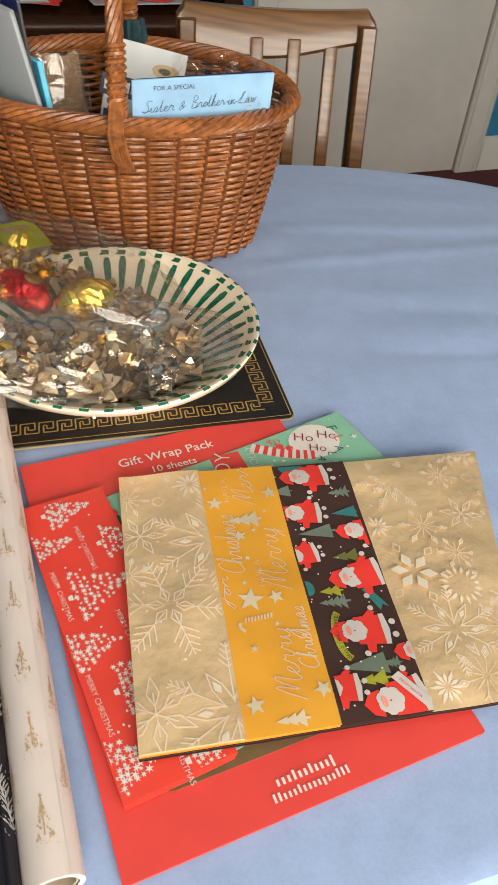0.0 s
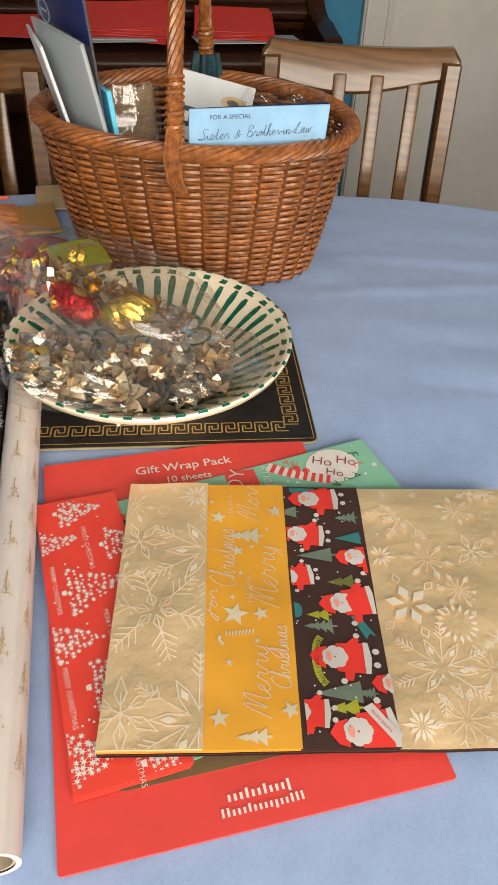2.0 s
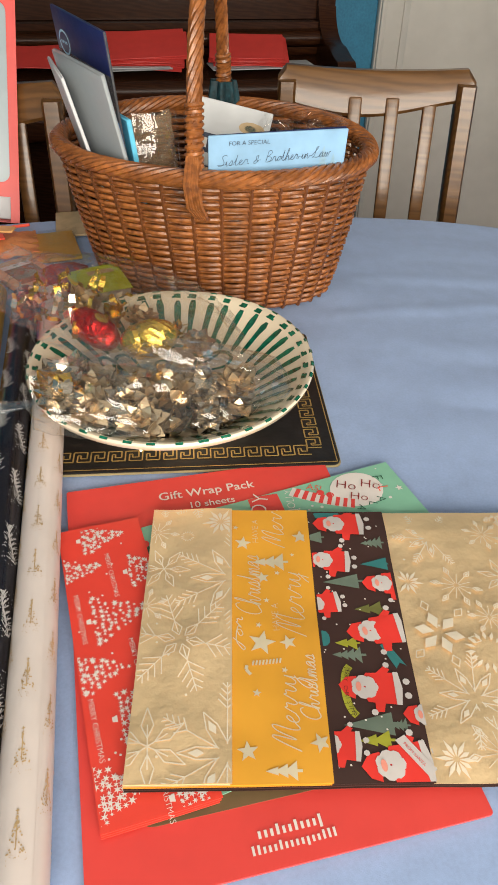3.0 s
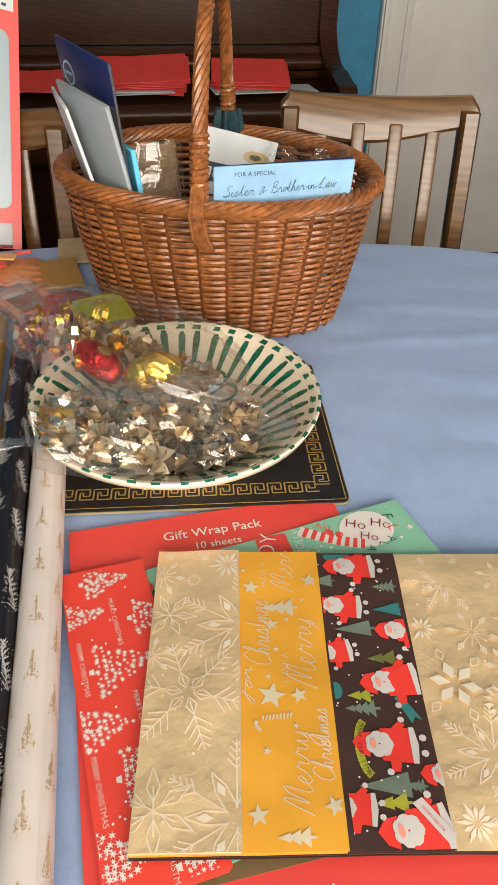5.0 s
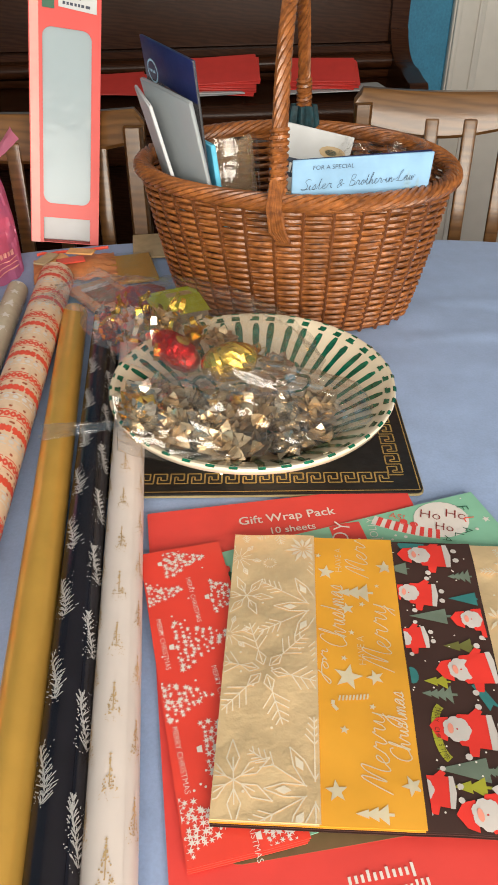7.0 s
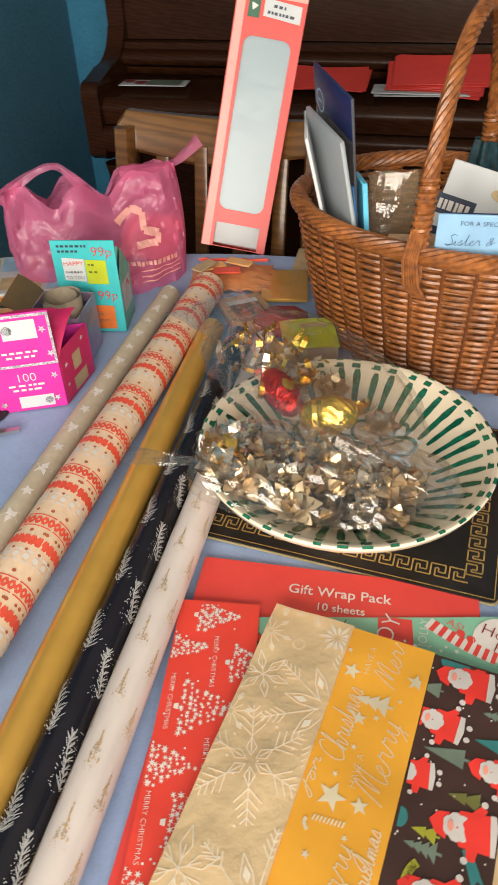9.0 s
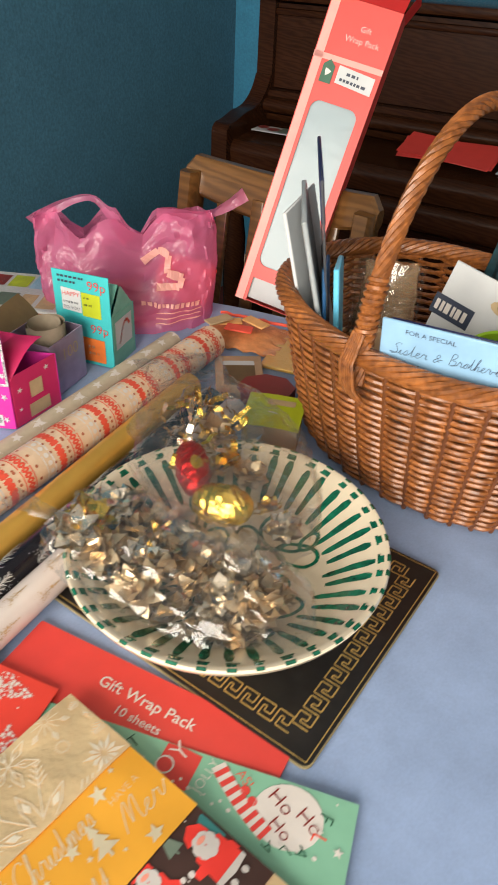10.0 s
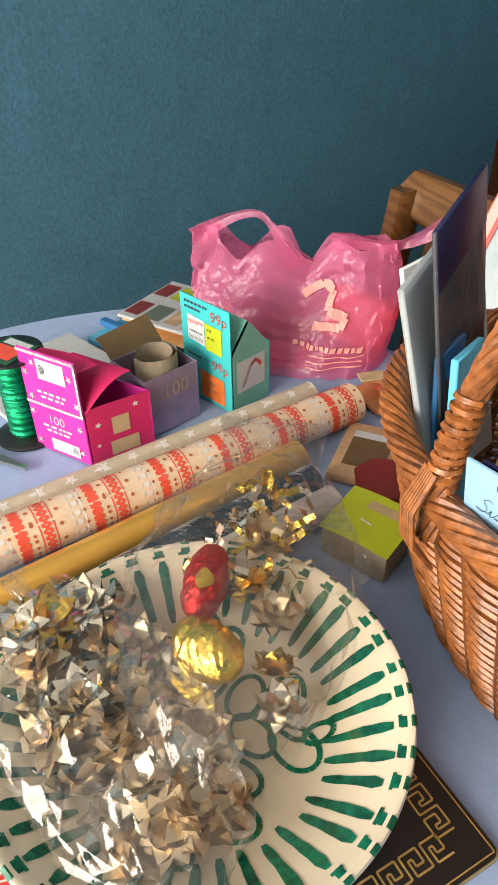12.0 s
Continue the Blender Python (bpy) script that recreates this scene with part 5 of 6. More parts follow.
dr, on_dr, L = paper_roll("wrapping_paper_roll", (-0.387, -0.245), (-0.441, 0.447), 0.0235, "kraft_roll", "kraft wrapping paper roll with red and white knitted bands")
R_ = 0.0235
circ = math.tau * R_
red_b, white_b, dot_b, lace = [], [], [], []
s = 0.008
band = 0
while s < L - 0.02:
    if band % 3 == 0:       # zigzag of red diamonds
        nd = 12
        for k in range(nd):
            w, half = k * circ / nd, circ / nd / 2
            red_b += line([(s, w), (s + 0.0095, w + half), (s, w + 2 * half)], 0.0032) + line([(s + 0.0095, w), (s, w + half), (s + 0.0095, w + 2 * half)], 0.0032)
            red_b += disc(s + 0.0048, w, 0.0022, 6) + disc(s + 0.0048, w + half, 0.0030, 6)
            dot_b += disc(s + 0.0155, w, 0.0016, 7) + disc(s - 0.0060, w + half, 0.0016, 7)
        s += 0.024
    elif band % 3 == 1:     # red net band between lines
        nd = 24
        for k in range(nd):
            w = k * circ / nd
            red_b += line([(s, w), (s + 0.0055, w + circ / nd / 2), (s, w + circ / nd)], 0.0024) + line([(s + 0.0086, w), (s + 0.0031, w + circ / nd / 2), (s + 0.0086, w + circ / nd)], 0.0024)
            red_b += stroke(s - 0.0025, w, s - 0.0025, w + circ / nd * 1.02, 0.0012) + stroke(s + 0.0111, w, s + 0.0111, w + circ / nd * 1.02, 0.0012)
        for k in range(10):
            dot_b += disc(s - 0.0085, (k + 0.5) * circ / 10, 0.0019, 8) + disc(s + 0.0175, k * circ / 10, 0.0019, 8)
        s += 0.030
    else:                   # white lace
        nd = 16
        for k in range(nd):
            w = k * circ / nd
            lace += disc(s + 0.0042, w, 0.0030, 8) + stroke(s + 0.0100, w, s + 0.0100, w + circ / nd * 1.02, 0.0020) + stroke(s - 0.0014, w, s - 0.0014, w + circ / nd * 1.02, 0.0014)
        s += 0.017
    band += 1
printed("print", [("nordic_red", red_b), ("white_ink", lace), ("brown_dot", dot_b)], on_dr, dr)


# ---- things in the basket ----
def flat_card(name, m, w, h, t, material, label, category, foot=0.0):
    """A card or packet standing on its lower edge: x across, z up, its face towards -y."""
    th = thing(name, m, label, category)
    bm = bmesh.new()
    box(bm, (w, t, h - foot), (0, 0, (h + foot) / 2), min(t * 0.3, 0.0012), None, 1)
    part("body", bm, material, th)
    return th


def on_face(t):
    return lambda x, y: (x, -t / 2 - 0.0006, y)


def face_words(name, text, size, x, y, turn, material, parent, t, width=None, shear=0.0):
    return lettering(name, text, size, flatm(x, y, turn), material, parent, width, shear, lambda a, b: (a, -t / 2 - 0.0008, b), -0.020 if shear else -0.008)


CARD = axes((-0.0395, 0.302, TOP + 0.128), (0.155, 0.021, 0.002), (0.0, -0.17, 1))
gc = flat_card("greeting_card", CARD, 0.156, 0.104, 0.003, "pale_blue", "pale blue greeting card with silver script, standing in the basket", "greeting card", 0.042)
face_words("lettering", "FOR A SPECIAL", 0.006, -0.056, 0.093, 0, "ink", gc, 0.003, 0.045)
for word, x, y, width in (("Sister", -0.069, 0.070, 0.036), ("&", -0.029, 0.071, 0.009), ("Brother-in-Law", -0.016, 0.072, 0.076)):
    printed("written_word", [("ink", handwriting(word, x, y, 2, width, 0.0125, 0.00045))], lambda a, b: (a, -0.0023, b), gc)
printed("print", [("ice_blue", tree_shape(0.052, 0.074, 0.026, math.pi / 2, 0.5, 4) + tree_shape(0.064, 0.068, 0.018, math.pi / 2, 0.5, 3) + [[(-0.07, 0.045), (0.07, 0.045), (0.07, 0.063), (0.0, 0.057), (-0.07, 0.060)]]),
                  ("ink", tree_shape(-0.040, 0.056, 0.012, math.pi / 2, 0.8, 2))], on_face(0.003), gc)
flat_card("greeting_card", CARD @ Matrix.Translation((0.004, 0.006, -0.003)) @ Matrix.Rotation(radians(-0.6), 4, "Y"), 0.150, 0.1055, 0.003, "navy_ink", "dark navy greeting card tucked behind another card", "greeting card", 0.042)
def packet(name, near, far, h, t, material, label, category, lean=0.12):
    """A flat packet hanging between two upper corners, its foot drawn in to the basket's middle."""
    a, b = Vector(near), Vector(far)
    d = b - a
    up = Vector((-lean, 0.0, 1))
    m = axes((0, 0, 0), d, up)
    m.translation = (a + b) / 2 - m.to_3x3() @ Vector((0, 0, h))
    return flat_card(name, m, d.length, h, t, material, label, category)


packet("card_backed_envelope", (-0.271, 0.345, 1.020), (-0.301, 0.452, 1.022), 0.200, 0.004, "card_white", "white board envelope standing in the basket", "envelope", 0.26)
p2 = packet("card_pack", (-0.2225, 0.306, 1.027), (-0.285, 0.405, 1.034), 0.195, 0.003, "card_white", "silvery white pack of cards in a clear sleeve", "card pack", 0.28)
bm = bmesh.new()
box(bm, (0.119, 0.0055, 0.199), (0, 0, 0.1), 0.0016)
part("clear_sleeve", bm, "frost", p2)
p3 = packet("hanging_packet", (-0.218, 0.322, 1.067), (-0.286, 0.428, 1.079), 0.245, 0.003, "smoke", "clear packet with a navy header card, standing in the basket", "packet", 0.17)
bm = bmesh.new()
box(bm, (0.124, 0.004, 0.044), (0, 0, 0.223), 0.001)
hd = part("header_card", bm, "navy_ink", p3, "navy header card with a round badge")
printed("badge", [("ice_blue", [q for q in line([(-0.038 + 0.012 * math.cos(a), 0.212 + 0.012 * math.sin(a)) for a in [k * math.tau / 16 for k in range(17)]], 0.0022)] + bars(-0.046, 0.2105, 0.016, 0.003, 0, 4, 3)), ("white_ink", bars(-0.03, 0.180, 0.06, 0.004, 0, 7, 8))], lambda x, y: (-x, 0.0034, y), hd)
bm = bmesh.new()
box(bm, (0.110, 0.005, 0.120), (0, 0, 0.066), 0.001)
part("dark_sheet", bm, "brown_paper", p3)
packet("greeting_card", (-0.214, 0.338, 0.976), (-0.236, 0.385, 0.974), 0.140, 0.004, "blue_card", "dark blue greeting card standing in the basket", "greeting card", 0.12)
packet("notebook", (-0.203, 0.344, 0.978), (-0.222, 0.388, 0.976), 0.145, 0.006, "cyan_card", "bright blue slim notebook standing in the basket", "notebook", 0.12)
pouch = thing("paper_pouch", axes((-0.182, 0.430, TOP + 0.042), (1, 0.25, 0), (-0.05, 0.12, 1)), "crumpled tan bubble film pouch in the basket", "pouch")
bm = bmesh.new()
sheet(bm, lambda u, v: (0.036 * (math.cos(u * math.tau)) * (1 - 0.15 * v) + 0.006 * nz(u * 3, v * 3, 2, 2), 0.018 * math.sin(u * math.tau) * (1 - 0.55 * v) + 0.004 * nz(u * 4, v * 5, 9, 2), 0.165 * v + 0.014 * nz(u * 5, v, 3, 1)), 36, 16, 0, True)
part("body", bm, "tan_film", pouch)
bm = bmesh.new()
sheet(bm, lambda u, v: (0.042 * (math.cos(u * math.tau)) * (1 - 0.1 * v), 0.022 * math.sin(u * math.tau) * (1 - 0.5 * v) + 0.006 * nz(u * 6, v * 6, 5, 2), 0.170 * v + 0.012 * nz(u * 6, v, 8, 2)), 36, 16, 0, True)
part("clear_bag", bm, "clear", pouch)
kb = flat_card("kraft_folder", axes((-0.120, 0.375, TOP + 0.03), (1, 0.2, 0), (-0.2, 0.12, 1)), 0.11, 0.130, 0.004, "kraft", "brown kraft folder lying in the basket", "folder")
tp = flat_card("tape_pack", axes((-0.112, 0.440, TOP + 0.040), (1, -0.05, -0.22), (0.2, 0.10, 1)), 0.095, 0.182, 0.003, "card_white", "white hanging card pack of gift wrap tape", "tape pack")
printed("print", [("ink", [[(-0.052, 0.118), (-0.004, 0.118), (-0.004, 0.142), (-0.052, 0.142)]] + bars(-0.045, 0.092, 0.06, 0.010, 0, 5, 2) + bars(-0.045, 0.072, 0.05, 0.010, 0, 4, 5)), ("sand", disc(0.024, 0.158, 0.008, 12, 2.2)), ("grey_green", disc(0.022, 0.158, 0.004, 8, 2.0))], on_face(0.003), tp)
printed("name", [("white_ink", bars(-0.048, 0.124, 0.040, 0.012, 0, 6, 7))], lambda x, y: (x, -0.0028, y), tp)
tape = thing("tape_roll", axes((-0.040, 0.385, TOP + 0.165), (1, -0.1, 0.2), (0, -0.5, 1)), "lime green ring of sticky tape", "tape")
bm = bmesh.new()
lathe(bm, [(0.028, -0.009), (0.032, -0.009), (0.032, 0.009), (0.028, 0.009), (0.028, -0.009)], 40)
part("ring", bm, "green_tape", tape)
foil = thing("foil_bag", Matrix.Translation((0.010, 0.440, TOP + 0.085)), "crumpled clear bag with scraps of gold foil", "bag")
bm = bmesh.new()
sheet(bm, lambda u, v: ((0.060 - 0.01 * v) * math.cos(u * math.tau) + 0.014 * nz(u * 5, v * 5, 2, 2), 0.036 * math.sin(u * math.tau) + 0.014 * nz(u * 5, v * 4, 7, 2), 0.125 * v + 0.014 * nz(u * 8, v, 4, 2)), 40, 14, 0, True)
part("film", bm, "clear", foil)


# ---- bows, eggs and cellophane in the bowl ----
def bow_loops(seed, material, r=0.0260):
    """A ready-made gift bow: rings of ribbon loops, each bent to a sharp tip and back; one mesh a loop."""
    rnd = random.Random(seed)
    out = []
    for ring, (n, tilt, ln) in enumerate(((7, 0.10, 1.0), (6, 0.52, 0.95), (4, 0.98, 0.80))):
        for k in range(n):
            bm = bmesh.new()
            a = k * math.tau / n + ring * 0.5 + rnd.uniform(-0.15, 0.15)
            e = tilt + rnd.uniform(-0.12, 0.12)
            d = Vector((math.cos(a) * math.cos(e), math.sin(a) * math.cos(e), math.sin(e)))
            s = Vector((-math.sin(a), math.cos(a), 0))
            u = d.cross(s) * -1
            w, q = 0.0076 * rnd.uniform(0.9, 1.1), r * ln * rnd.uniform(0.85, 1.08)
            prof = [(0.05, 0.0, 0.6), (0.45, -0.12, 1.0), (0.78, -0.06, 0.70), (1.08, 0.06, 0.06), (0.80, 0.20, 0.70), (0.45, 0.28, 1.0), (0.08, 0.08, 0.6)]
            rows_ = []
            for t, h, ww in prof:
                c = d * (q * t) + u * (q * h)
                rows_.append((bm.verts.new(c - s * (w * ww)), bm.verts.new(c + s * (w * ww))))
            for (p0, p1_), (q0, q1) in zip(rows_, rows_[1:]):
                bm.faces.new((p0, p1_, q1, q0))
            me = bpy.data.meshes.new("loop")
            bm.to_mesh(me)
            bm.free()
            me.materials.append(M[material])
            out.append(me)
    return out


BOWS = [bow_loops(k, ("silver", "champagne", "silver", "champagne", "gold_foil")[k]) for k in range(5)]
BOWN = ("silver foil", "champagne foil", "bright silver foil", "pale gold foil", "gold foil")


def gift_bow(k, at, turn, scale=1.0, where="in a clear bag in the bowl"):
    ob = thing("gift_bow", Matrix.Translation(at) @ Euler(turn).to_matrix().to_4x4() @ Matrix.Scale(scale, 4), BOWN[k] + " gift bow " + where, "gift bow", "gift bows in bags")
    for me in BOWS[k]:
        new("loop", me).parent = ob
    return ob


rbw = random.Random(77)
for i in range(7):
    for j in range(4):
        s, w = i / 6, (j - 1.5) / 1.5
        x = -0.266 + 0.165 * s + rbw.uniform(-0.006, 0.006)
        y = 0.060 + 0.014 * s + w * (0.040 - 0.012 * abs(s - 0.5)) + rbw.uniform(-0.005, 0.005)
        rr_ = math.hypot(x + 0.155, y - 0.105)
        z = max(TOP + 0.026 + 0.018 * (1 - w * w), BZ + bowl_z(min(rr_, 0.139)) + 0.010) + rbw.uniform(0, 0.005)
        gift_bow((i + 2 * j + (s > 0.6)) % 4 if (i, j) != (0, 1) else 4, (x, y, z), (rbw.uniform(-0.7, 0.3), rbw.uniform(-0.5, 0.5), rbw.uniform(0, 6.28)), rbw.uniform(0.85, 1.02))


def pillow(bm, length, width, height, tail, seed, floor=0.0, neck=0.10, nu=64, nv=34, start=0.0, end=1.0):
    """A film bag lying along x: a crumpled pillow that closes flat at one end and gathers to a loose tail at the other."""
    def fn(u, v):
        t = start + (end - start) * v
        a = u * math.tau
        body = max(0.03, math.sin(min(1, t / 0.86) * math.pi) ** 0.45) if t < 0.80 else neck + 0.55 * (t - 0.80)
        flat = 1.0 if t < 0.78 else max(0.25, 1 - (t - 0.78) * 4)
        x = (t - 0.42) * (length + tail)
        k = 1 + 0.13 * nz(math.cos(a) * 2, math.sin(a) * 2, t * 6 + seed, 2)
        y = width / 2 * body * math.cos(a) * k
        z = height / 2 * body * flat * math.sin(a) * k
        cr = 0.0050 * nz(x * 45, y * 45, z * 45 + seed) + 0.0034 * nz(x * 110, y * 110, seed)
        return Vector((x + 2 * cr, y + cr, max(floor, z + cr) + height / 2))
    return sheet(bm, fn, nu, nv, 0, True)


bagm = Matrix.Translation((-0.175, 0.055, TOP + 0.016)) @ Matrix.Rotation(radians(188), 4, "Z")
bg = thing("bow_bag", bagm, "clear cellophane bag of gift bows lying in the bowl", "cellophane bag")
bm = bmesh.new()
pillow(bm, 0.235, 0.132, 0.078, 0.085, 4, nu=44, nv=30, end=0.8)
part("film", bm, "clear", bg, "", False)
bm = bmesh.new()
pillow(bm, 0.235, 0.132, 0.078, 0.085, 4, nu=44, nv=9, start=0.8)
part("gathered_tail", bm, "clear", bg, "", False)

# foil eggs
def egg(at, turn, r, length, material, label, spot=None):
    th = thing("foil_egg", Matrix.Translation(at) @ Euler(turn).to_matrix().to_4x4(), label, "foil egg")
    bm = bmesh.new()
    n, mseg = 24, 18
    rings = []
    for j in range(1, mseg):
        t = j / mseg * math.pi
        q = []
        for k in range(n):
            a = k * math.tau / n
            k_ = 1 + 0.10 * nz(math.cos(a) * 3, math.sin(a) * 3, t * 3 + r * 900, 1.7) + 0.08 * nz(math.cos(a) * 8, math.sin(a) * 8, t * 7, 1)
            rr_ = r * math.sin(t) ** 0.8 * k_
            q.append(bm.verts.new((-length / 2 * math.cos(t), rr_ * math.cos(a), rr_ * math.sin(a))))
        rings.append(q)
    for a, b in zip(rings, rings[1:]):
        for k in range(n):
            bm.faces.new((a[k], a[(k + 1) % n], b[(k + 1) % n], b[k]))
    for q, x in ((rings[0][::-1], -length / 2), (rings[-1], length / 2)):
        c = bm.verts.new((x, 0, 0))
        for k in range(n):
            bm.faces.new((q[k], q[(k + 1) % n], c))
    part("foil", bm, material, th, smooth=False)
    if spot:
        bm = bmesh.new()
        sheet(bm, lambda u, v: (length * (0.10 + 0.13 * v * math.cos(u * math.tau) * (1 + 0.2 * math.sin(u * 19))), (r + 0.0014) * math.cos(1.2 + 0.38 * v * math.sin(u * math.tau)), (r + 0.0014) * math.sin(1.2 + 0.38 * v * math.sin(u * math.tau))), 18, 4)
        part("gold_patch", bm, spot, th)
    return th


egg((-0.243, 0.163, TOP + 0.064), (0.2, 0.25, -0.75), 0.0175, 0.064, "red_foil", "shiny red foil wrapped ornament with a gold patch", "gold_foil")
egg((-0.185, 0.136, TOP + 0.066), (0.0, -0.15, 0.25), 0.0200, 0.060, "gold_foil", "crumpled bright gold foil wrapped ornament")
for k, x, y, z in ((4, -0.226, 0.196, 0.060), (1, -0.196, 0.196, 0.058), (4, -0.160, 0.176, 0.048), (0, -0.134, 0.166, 0.042), (3, -0.262, 0.226, 0.062)):
    gift_bow(k, (x, y, TOP + z), (rbw.uniform(-0.8, 0.8), rbw.uniform(-0.8, 0.8), rbw.uniform(0, 6)), rbw.uniform(0.70, 0.90), "in a clear bag by the bowl")
bagm = axes((-0.222, 0.185, TOP + 0.028), (-0.80, 0.62, 0.02), (0, 0, 1))
bg2 = thing("bow_bag", bagm, "crumpled cellophane bag of foil ornaments across the bowl", "cellophane bag")
bm = bmesh.new()
pillow(bm, 0.26, 0.175, 0.085, 0.11, 9, 0.0, 0.5, nu=46, nv=32, end=0.8)
part("film", bm, "clear", bg2, "", False)
bm = bmesh.new()
pillow(bm, 0.26, 0.175, 0.085, 0.11, 9, 0.0, 0.5, nu=46, nv=10, start=0.8)
part("gathered_tail", bm, "clear", bg2, "", False)

rf = random.Random(31)
for nm, mt, n in (("gold_scraps", "gold_foil", 44), ("silver_scraps", "silver", 26)):
    bm = bmesh.new()
    for k in range(n):
        u, a, q = rf.uniform(0.0, 0.15), rf.uniform(0, math.tau), rf.random() ** 0.6
        c = Vector((u, 0.050 * q * math.cos(a), 0.036 + 0.020 * q * math.sin(a) - 0.10 * max(0, u - 0.06)))
        turn = Euler((rf.uniform(0, 6), rf.uniform(0, 6), rf.uniform(0, 6))).to_matrix()
        ln, wd = rf.uniform(0.014, 0.030), rf.uniform(0.0022, 0.0042)
        rows_ = [[bm.verts.new(c + turn @ Vector((x * ln, y * wd * (1 - 0.5 * abs(x)), z))) for y in (-1, 1)] for x, z in ((-0.5, 0.0), (-0.15, 0.004), (0.2, 0.001), (0.5, 0.005))]
        for p, q_ in zip(rows_, rows_[1:]):
            bm.faces.new((p[0], p[1], q_[1], q_[0]))
    tagged(part(nm, bm, mt, bg2, "curled foil scraps inside the bag", False), kind="stuff")

# ---- tall gift wrap box leaning on the chair ----
GB = axes((-0.470, 0.627, TOP + 0.003), (0.100, 0.0235, -0.0182), (0.034, 0.138, 0.364))
gb = thing("gift_wrap_box", GB, "tall slim red gift wrap box with a clear window", "gift wrap box")
GW, GH, GTK = 0.108, 0.455, 0.034
bm = bmesh.new()
for sz, at in (((GW, 0.0012, GH), (0, GTK, GH / 2)), ((0.0012, GTK - 0.003, GH), (-GW / 2 + 0.0006, GTK / 2, GH / 2)), ((0.0012, GTK - 0.003, GH), (GW / 2 - 0.0006, GTK / 2, GH / 2)), ((GW - 0.004, GTK - 0.003, 0.0012), (0, GTK / 2, 0.001))):
    box(bm, sz, at)
part("carton", bm, "red_card", gb, smooth=False)
bm = bmesh.new()
wx0, wx1, wz0, wz1 = -0.034, 0.040, 0.062, 0.318
for x0, x1, q0, q1 in ((-GW / 2, wx0, 0, GH), (wx1, GW / 2, 0, GH), (wx0, wx1, wz1, GH), (wx0, wx1, 0.040, wz0)):
    box(bm, (x1 - x0, 0.0014, q1 - q0), ((x0 + x1) / 2, 0, (q0 + q1) / 2))
for cx, cz, sx, sz in ((wx0, wz0, 1, 1), (wx1, wz0, -1, 1), (wx0, wz1, 1, -1), (wx1, wz1, -1, -1)):
    r = 0.014
    pts = [(cx, cz)] + [(cx + sx * (r - r * math.sin(a)), cz + sz * (r - r * math.cos(a))) for a in [k * math.pi / 12 for k in range(7)]]
    vs = [bm.verts.new((x, y, z)) for y in (-0.0007, 0.0007) for x, z in pts]
    n = len(pts)
    bm.faces.new(vs[:n])
    bm.faces.new(vs[n:][::-1])
part("front", bm, "red_card", gb, "red front with a rounded window", smooth=False)
bm = bmesh.new()
box(bm, (0.086, 0.0006, 0.30), (0.003, 0.0022, 0.19))
part("window_pane", bm, "window_film", gb, "clear window over pale tissue")
bm = bmesh.new()
box(bm, (0.096, 0.022, 0.42), (0.003, 0.016, 0.215), 0.004)
part("tissue", bm, "card_white", gb, "white sheets inside the box")
printed("stripe", [("pale_pink", [[(-0.0525, 0.0), (-0.0395, 0.0), (-0.0395, GH), (-0.0525, GH)], [(-0.054, 0.372), (0.054, 0.372), (0.054, 0.380), (-0.054, 0.380)]])], lambda x, y: (x, -0.0014, y), gb, "pale ribbon stripe")
printed("tag", [("dark_green_ink", [[(-0.034, 0.342), (-0.016, 0.342), (-0.016, 0.366), (-0.025, 0.374), (-0.034, 0.366)]]), ("card_white", [[(-0.010, 0.346), (0.047, 0.342), (0.047, 0.366), (-0.010, 0.370)]])], lambda x, y: (x, -0.0022, y), gb)
printed("tag_words", [("ink", bars(0.004, 0.359, 0.02, 0.004, -3, 3, 2) + bars(-0.004, 0.350, 0.044, 0.004, -3, 7, 4)), ("white_ink", star(-0.025, 0.357, 0.006, 0.2, 3, 0.6))], lambda x, y: (x, -0.0028, y), gb)
for txt, x, y, w in (("Gift", 0.002, 0.418, 0.016), ("Wrap Pack", -0.016, 0.402, 0.052)):
    lettering("lettering", txt, 0.012, flatm(x, y), "white_ink", gb, w, 0, lambda a, b: (a, -0.0018, b))
bm = bmesh.new()
sheet(bm, lambda u, v: ((u - 0.5) * GW * (1 - 0.04 * v), -0.002 + 0.020 * v + 0.010 * math.sin(v * 2), GH + 0.052 * v), 4, 6)
part("flap", bm, "red_dark", gb, "dark red inside of the open flap")
bm = bmesh.new()
sheet(bm, lambda u, v: (GW / 2 + 0.001 + 0.012 * v, u * GTK, GH + 0.030 * v - 0.006 * u), 4, 4)
part("flap", bm, "red_dark", gb, "dark red inside of the open flap")

# ---- pink carrier bag ----
BD = Vector((0.70, 0.72, 0))
pb = thing("carrier_bag", axes((-0.634, 0.486, TOP + 0.001), BD, (0, 0, 1)), "crumpled pink plastic carrier bag with looped handles, standing", "carrier bag")
BAGW = 0.137


def bag_top(c):
    """Height of the bag's mouth across its width, c from -1 to 1: two humps with a dip between them."""
    return 0.154 - 0.026 * math.exp(-((c + 0.50) / 0.15) ** 2) + 0.008 * math.exp(-((c + 0.82) / 0.16) ** 2) - 0.038 * math.exp(-((c - 0.10) / 0.17) ** 2) + 0.006 * math.exp(-((c - 0.45) / 0.2) ** 2)


